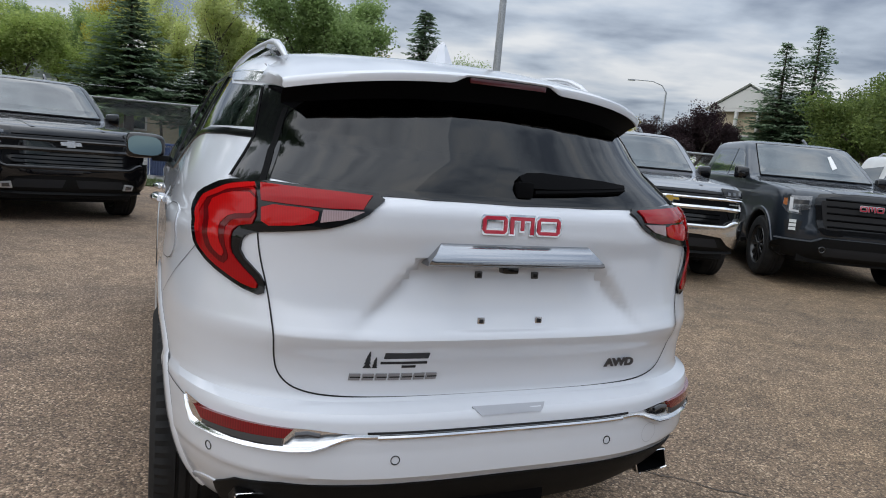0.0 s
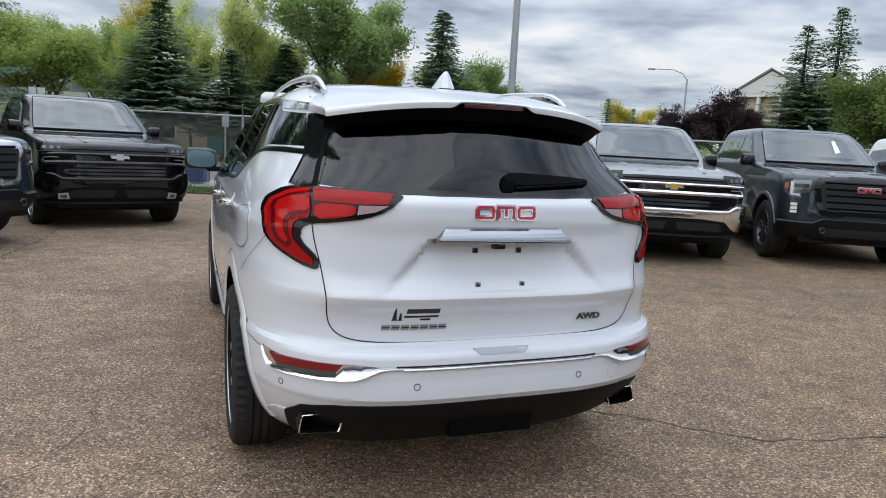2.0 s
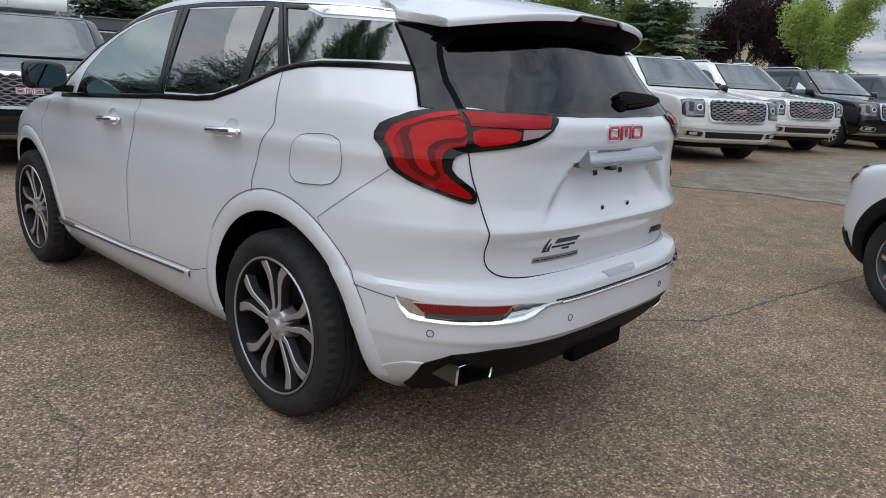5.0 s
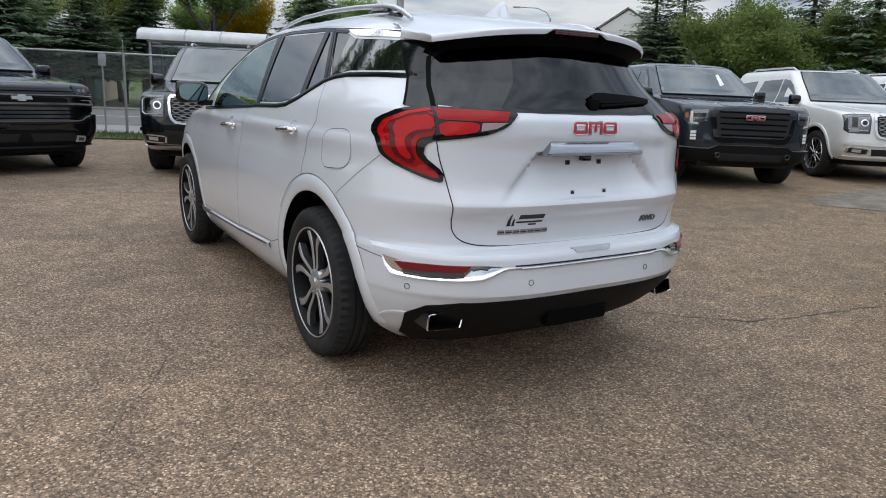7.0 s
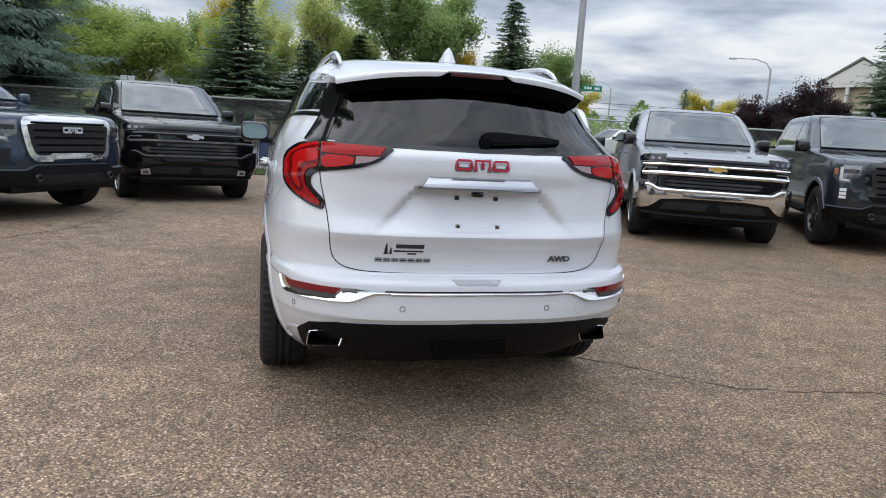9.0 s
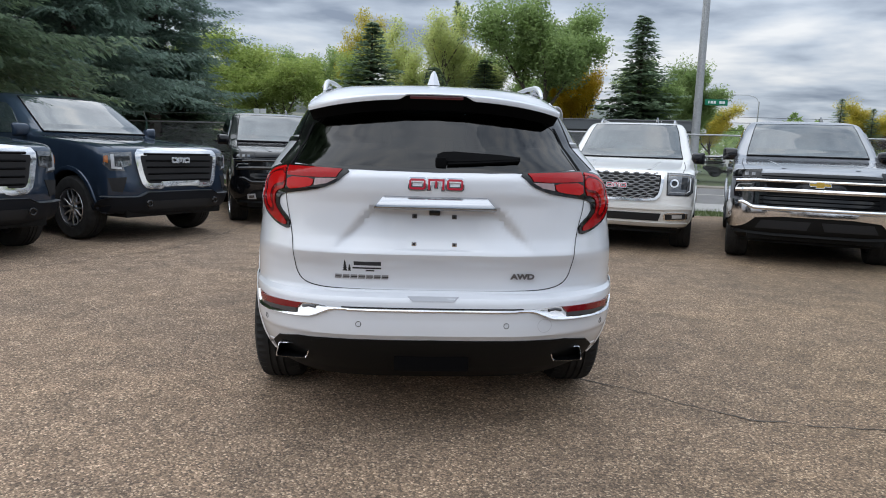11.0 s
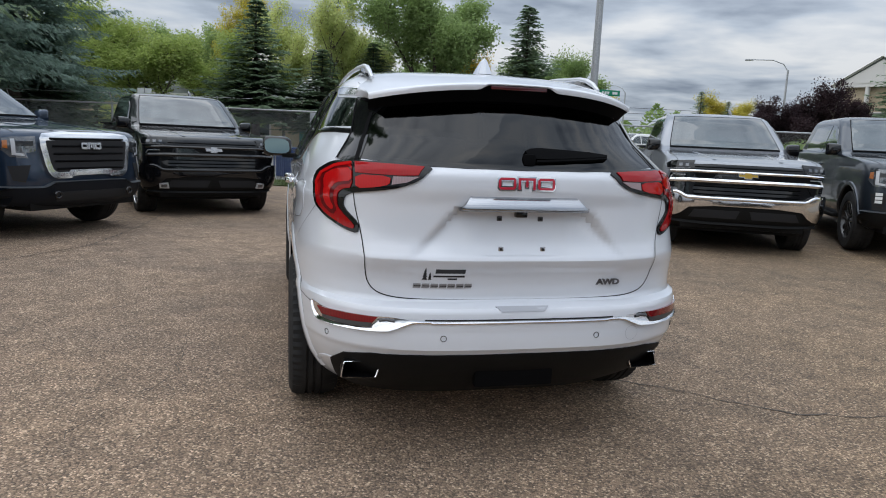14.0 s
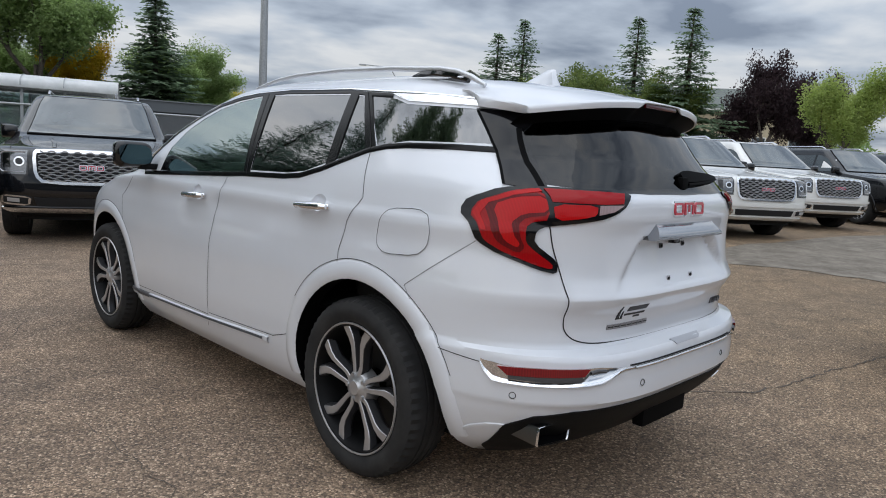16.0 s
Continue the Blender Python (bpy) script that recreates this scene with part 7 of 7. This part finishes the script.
def build_shelter():
    m = Matrix.Translation((2.7, 17.45, 0.02)) @ pose(0, 0, 0, 0, 0, STREET_TURN)
    s = thing("bus_shelter", m, "glazed bus shelter with a white barrel roof", "bus shelter")
    L, D, H = 2.7, 1.5, 2.28
    for x in (-L / 2, -L / 6, L / 6, L / 2):
        for y in (-D / 2, D / 2):
            part("post", box((.06, .06, H), (x, y, H / 2), .008), GALV, s)
    for y in (-D / 2, D / 2):
        part("rail", box((L, .05, .07), (0, y, H), .01), GALV, s)
        part("rail", box((L, .05, .06), (0, y, .28), .01), GALV, s)
        for k in range(3):
            part("pane", box((L / 3 - .08, .008, H - .42), (-L / 3 + k * L / 3, y, .31 + (H - .42) / 2)), SHELTER_GLASS, s)
    for x in (-L / 2, L / 2):
        part("pane", box((.008, D - .1, H - .42), (x, 0, .31 + (H - .42) / 2)), SHELTER_GLASS, s)
    rf = bmesh.new()
    rows = []
    for i in range(15):
        t = math.pi * (i / 14)
        y, z = -math.cos(t) * (D / 2 + .22), H + .06 + .30 * math.sin(t) ** .8
        rows.append([rf.verts.new((x, y, z)) for x in (-L / 2 - .28, -L / 6, L / 6, L / 2 + .28)])
    for a, b in zip(rows, rows[1:]):
        for k in range(3):
            rf.faces.new((a[k], b[k], b[k + 1], a[k + 1]))
    ret = bmesh.ops.extrude_face_region(rf, geom=rf.faces[:])
    for v in ret["geom"]:
        if isinstance(v, bmesh.types.BMVert):
            v.co.z -= .05
    bmesh.ops.recalc_face_normals(rf, faces=rf.faces[:])
    roof = part("roof", rf, ROOF_PLASTIC, s, "white curved roof")
    for x in (-L / 6, L / 6):
        part("roof_seam", tube([(x, -math.cos(t) * (D / 2 + .225), H + .065 + .30 * math.sin(t) ** .8) for t in [math.pi * i / 14 for i in range(15)]], .014, 5), GALV, roof)
    part("bench", box((1.9, .38, .06), (0, .35, .48), .015), BIN_BLUE, s)


def build_street_things():
    # waste bin
    b = thing("waste_bin", Matrix.Translation((-.85, 16.9, .012)) @ pose(0, 0, 0, 0, 0, STREET_TURN), "blue slatted steel waste bin behind the fence", "waste bin")
    part("liner", box((.46, .46, .72), (0, 0, .40), .04), BIN_BLUE, b)
    for k in range(18):
        x = -.26 + .52 * (k % 9) / 8
        y = -.26 if k < 9 else .26
        part("slat", box((.035, .02, .78), (x, y, .42), .004), BIN_BLUE, b)
    part("rim", box((.58, .58, .05), (0, 0, .83), .015), BIN_BLUE, b)
    # tall pole with the street sign
    p = thing("sign_pole", Matrix.Translation((8.57, 17.2, 0)), "tall tapered steel lamp pole with a green street sign", "lamp pole")
    part("pole", tube([(0, 0, 0), (0, 0, 6), (0, 0, 14)], [.135, .105, .06], 12), GALV, p)
    part("pole_base", tube([(0, 0, 0), (0, 0, .35)], .2, 12), CONCRETE, p)
    part("band", tube([(0, 0, 2.90), (0, 0, 3.02)], .13, 12), GALV, p)
    part("band", tube([(0, 0, 2.3), (0, 0, 2.42)], .132, 12), GALV, p)
    sg = part("street_sign", box((.70, .02, .18), (.52, -.1, 2.98), .006, None, pose(0, 0, 0, 0, 0, 0)), SIGN_GREEN, p, "green street sign with pale bars")
    for k, w in enumerate((.045, .07, .07, .0, .08, .08)):
        if w:
            part("sign_bar", box((w, .004, .080), (.28 + k * .092, -.113, 2.98), 0), SIGN_WHITE, sg)
    # far street lamp
    l = thing("street_lamp", Matrix.Translation((41.9, 50.2, 0)), "grey street lamp with a curved arm", "street lamp")
    part("pole", tube([(0, 0, 0), (0, 0, 8.6)], [.12, .08], 8), GALV, l)
    part("arm", tube([(0, 0, 8.5), (-.3, .25, 9.1), (-1.0, .8, 9.45), (-2.2, 1.75, 9.5)], .05, 6), GALV, l)
    part("lamp_head", box((.7, .25, .14), (-2.5, 2.0, 9.48), .04, None, pose(0, 0, 0, 0, 0, 142)), GALV, l)
    l2 = thing("street_lamp", Matrix.Translation((44.0, 84.0, 0)), "grey street lamp with a curved arm", "street lamp")
    part("pole", tube([(0, 0, 0), (0, 0, 8.6)], [.12, .08], 8), GALV, l2)
    part("arm", tube([(0, 0, 8.5), (-.3, .25, 9.1), (-1.0, .8, 9.45), (-2.2, 1.75, 9.5)], .05, 6), GALV, l2)
    part("lamp_head", box((.7, .25, .14), (-2.5, 2.0, 9.48), .04, None, pose(0, 0, 0, 0, 0, 142)), GALV, l2)
    # wires over the side street
    for z, dy in ((5.6, 0), (5.1, 1.0), (4.4, 2.0)):
        w = thing("power_line", Matrix(), "thin black overhead wire", "cable", "overhead wires")
        part("wire", tube([(12, 55 + dy, z), (26, 60 + dy, z - .5), (45, 66 + dy, z)], .02, 4), GAP, w)
    # bus stop sign behind the fence
    b2 = thing("bus_stop_sign", Matrix.Translation(street(-.62, .6, 0)), "small grey sign on a thin steel post", "sign")
    part("post", tube([(0, 0, 0), (0, 0, 1.86)], .022, 8), GALV, b2)
    part("plate", box((.17, .02, .27), (0, -.03, 1.70), .008), GALV, b2)
    b3 = thing("bus_stop_sign", Matrix.Translation(street(-5.65, 1.0, 0)), "two white sign plates on a tall steel post", "sign")
    part("post", tube([(0, 0, 0), (0, 0, 2.3)], .025, 8), GALV, b3)
    for dx in (-.10, .10):
        part("plate", box((.17, .02, .36), (dx, -.03, 2.14), .008), SIGN_WHITE, b3)


def house(name, m, w, d, h, roof_h, label, wall, gable_front=True, columns=0, wins=3):
    t = thing(name, m, label, "house")
    part("wall", box((w, d, h), (0, 0, h / 2)), wall, t, smooth=False)
    bm = bmesh.new()
    o = .45
    rw, rd = w / 2 + o, d / 2 + o
    if gable_front:
        pts = [(-rw, -rd, h), (rw, -rd, h), (0, -rd, h + roof_h), (-rw, rd, h), (rw, rd, h), (0, rd, h + roof_h)]
        fc = ((0, 1, 2), (3, 5, 4), (0, 2, 5, 3), (1, 4, 5, 2), (0, 3, 4, 1))
    else:
        pts = [(-rw, -rd, h), (-rw, rd, h), (-rw, 0, h + roof_h), (rw, -rd, h), (rw, rd, h), (rw, 0, h + roof_h)]
        fc = ((0, 2, 1), (3, 4, 5), (0, 3, 5, 2), (1, 2, 5, 4), (0, 1, 4, 3))
    v = [bm.verts.new(p) for p in pts]
    for f in fc:
        bm.faces.new([v[i] for i in f])
    bmesh.ops.recalc_face_normals(bm, faces=bm.faces[:])
    part("roof", bm, SHINGLE, t, smooth=False)
    if gable_front:
        bm = bmesh.new()
        a = [bm.verts.new(p) for p in ((-w / 2, -rd - .02, h + .12), (w / 2, -rd - .02, h + .12), (0, -rd - .02, h + roof_h - .2))]
        bm.faces.new(a)
        ret = bmesh.ops.extrude_face_region(bm, geom=bm.faces[:])
        for q in ret["geom"]:
            if isinstance(q, bmesh.types.BMVert):
                q.co.y -= .05
        bmesh.ops.recalc_face_normals(bm, faces=bm.faces[:])
        part("gable", bm, TRIM_WHITE, t, smooth=False)
        for sx in (-1, 1):
            part("rake_board", tube([(sx * (rw + .05), -rd - .10, h + .02), (0, -rd - .10, h + roof_h + .06)], .17, 4, flat=.6), TRIM_WHITE, t)
    part("fascia", box((w + 2 * o, .08, .28), (0, -rd, h - .02)), TRIM_WHITE, t, smooth=False)
    for k in range(columns):
        part("column", tube([(-w / 2 + .3 + k * (w - .6) / (columns - 1), -rd + .1, 0), (-w / 2 + .3 + k * (w - .6) / (columns - 1), -rd + .1, h - .1)], .17, 10), TRIM_WHITE, t)
    for fl in range(max(1, int(h / 2.7))):
        for k in range(wins):
            x = -w / 2 + w * (k + .5) / wins
            wn = part("window", box((1.3, .12, 1.2), (x, -d / 2 - .02, 1.5 + fl * 2.7)), TRIM_WHITE, t, smooth=False)
            part("pane", box((1.1, .04, 1.0), (x, -d / 2 - .09, 1.5 + fl * 2.7)), DARK_GLASS, wn, smooth=False)
    return t


def build_houses():
    house("house", Matrix.Translation((47.0, 42.1, 0)) @ pose(0, 0, 0, 0, 0, -72), 6.2, 9, 6.8, 2.0, "two-storey cream house with a white gable and columns", STUCCO, True, 4, 3)
    house("apartment_building", Matrix.Translation((66, 34, 0)) @ pose(0, 0, 0, 0, 0, -60), 26, 10, 7.2, 2.6, "long cream apartment house behind the spruces", STUCCO, False, 0, 8)
    house("house", Matrix.Translation((-4.5, 47, 0)) @ pose(0, 0, 0, 0, 0, -12), 16, 9, 3.2, 1.4, "low cream bungalow behind the trees", STUCCO, False, 0, 5)
    p = street(-12.3, 27.5)
    house("house", Matrix.Translation(p) @ pose(0, 0, 0, 0, 0, STREET_TURN), 5.6, 5, 3.0, .9, "small cream building across the street", STUCCO, False, 0, 2)
    d = thing("dumpster", Matrix.Translation(street(-8.0, 24.0)) @ pose(0, 0, 0, 0, 0, STREET_TURN), "teal steel waste container across the street", "waste container")
    part("body", box((1.9, 1.2, 1.25), (0, 0, .75), .03), TEAL, d)
    part("lid", box((1.96, 1.26, .06), (0, 0, 1.41), .02), GAP, d)
    for x in (-.7, 0, .7):
        part("rib", box((.07, .05, 1.1), (x, -.62, .75), .01), TEAL, d)
    house("house", Matrix.Translation((16, 52, 0)) @ pose(0, 0, 0, 0, 0, -14), 12, 9, 3.2, 1.6, "low bungalow behind the trees", STUCCO, False, 0, 4)
    g = thing("garage_building", Matrix.Translation((9.5, 30.1, 0)) @ pose(0, 0, 0, 0, 0, STREET_TURN), "long low dark grey building with a flat roof", "building")
    part("wall", box((7.6, 2.8, 2.5), (0, 1.5, 1.25)), SLATE_SIDING, g, smooth=False)
    part("fascia", box((7.8, 3.0, .46), (0, 1.5, 2.74), .01), base("flat_roof_edge", (.115, .125, .135), .55), g, smooth=False)
    part("roof_cap", box((7.9, 3.1, .05), (0, 1.5, 2.995), .01), base("roof_cap_grey", (.19, .20, .21), .5), g, smooth=False)
    part("shadow_gap", box((7.7, .04, .03), (0, .02, 2.485)), GAP, g, smooth=False)


def small_suv(m, body, label):
    """A compact crossover: white body over black cladding."""
    S = Shape(
        half=[(.22, .76), (.34, .84), (.55, .88), (.8, .885), (.95, .87), (1.05, .85), (1.15, .80), (1.35, .70), (1.5, .62), (1.57, .52), (1.61, .2)],
        rear=[(.22, -4.0), (.4, -4.15), (.7, -4.2), (1.0, -4.12), (1.3, -3.95), (1.5, -3.75), (1.58, -3.4), (1.61, -2.9)],
        front=[(.22, -.22), (.36, -.06), (.55, 0), (.75, -.03), (.88, -.14), (.95, -.40), (1.0, -.75), (1.05, -1.08), (1.15, -1.3), (1.35, -1.7), (1.5, -2.0), (1.57, -2.25), (1.61, -2.6)],
        expo=[(.22, 3.5), (1.61, 3)], y0=-3.4, ynose=-.6, nose_n=2.6)
    A = Vector((0, -2, .7))
    car = thing("compact_suv", m, label, "car")
    axles = (-.86, -3.42)
    zs = [.22, .26, .30, .35, .4, .5, .6, .7, .78, .84, .88, .91, .94, .97, 1.0, 1.03, 1.06, 1.1, 1.15, 1.22, 1.3, 1.38, 1.45, 1.5, 1.54, 1.57, 1.59, 1.61]
    obj_mesh("body", painted(skin_mesh("compact", S, axles, .38, .335, zs), body), None, car)
    for sx, fn in ((-1, S.on_left), (1, S.on_right)):
        cl = bmesh.new()
        for yc in axles:
            arc = [(yc + .405 * math.cos(t), .335 + .405 * math.sin(t)) for t in [math.radians(-12 + 204 * i / 24) for i in range(25)]]
            strip(arc, fn, .10, thick=.014, away=A, bm=cl)
        strip([(-1.25, .33), (-3.0, .33)], fn, .14, thick=.012, away=A, bm=cl)
        part("cladding", cl, PLASTIC, car, "black lower cladding")
        part("front_glass", sheet([(-1.66, 1.09), (-1.98, 1.37), (-2.14, 1.43), (-2.2, 1.07)], fn, .010, .008, .05, .05, A), DARK_GLASS, car)
        part("rear_glass", sheet([(-2.28, 1.07), (-2.22, 1.44), (-3.1, 1.41), (-3.5, 1.13)], fn, .010, .008, .05, .05, A), DARK_GLASS, car)
        P = lambda p: [(sx * x, z) for x, z in p]
        hl = part("headlamp", sheet(P([(.50, .80), (.70, .87), (.80, .90), (.83, .84), (.76, .76), (.56, .73)]), S.on_nose, .010, .01, .04, .04, A), LAMP_GLASS, car)
        part("turn_lamp", sheet(P([(.76, .865), (.80, .88), (.82, .84), (.77, .79)]), S.on_nose, .014, .003, .03, .03, A), AMBER, hl)
        for ay in axles:
            put_wheel(wheel_small, car, sx * .765, ay, .335)
        mirror_part(car, S, sx, -1.5, 1.02, body, .10)
    part("lower_bumper", sheet([(-.82, .44), (.82, .44), (.80, .25), (-.80, .25)], S.on_nose, .014, .02, .06, .05, A), PLASTIC, car)
    part("grille", sheet(smooth_poly([(-.45, .72), (.45, .72), (.40, .48), (-.40, .48)]), S.on_nose, .012, .02, .06, .05, A), GLOSS, car)
    part("windscreen", sheet([(-.60, 1.10), (.60, 1.10), (.49, 1.46), (-.49, 1.46)], S.on_nose, .010, .006, .05, .05, A), DARK_GLASS, car)
    return car


wheel_small = wheel_parts(.335, .215, .21, 5, True, SATIN, GREY_ALLOY, .06)
build_trees()
build_grass()
build_shelter()
build_street_things()
build_houses()
small_suv(pose(3.96, -1.12, 0, 0, 0, -32), WHITE_PAINT, "white compact SUV with black cladding parked beside")
pickup(spot(16.4, 33.7, -78), PEARL_PAINT, 'bars', W_CHROME, "white crew-cab pickup standing across the street")
small_suv(pose(24.0, 49.0, -.02, 0, 0, 70), WHITE_PAINT, "white car parked on the side street")
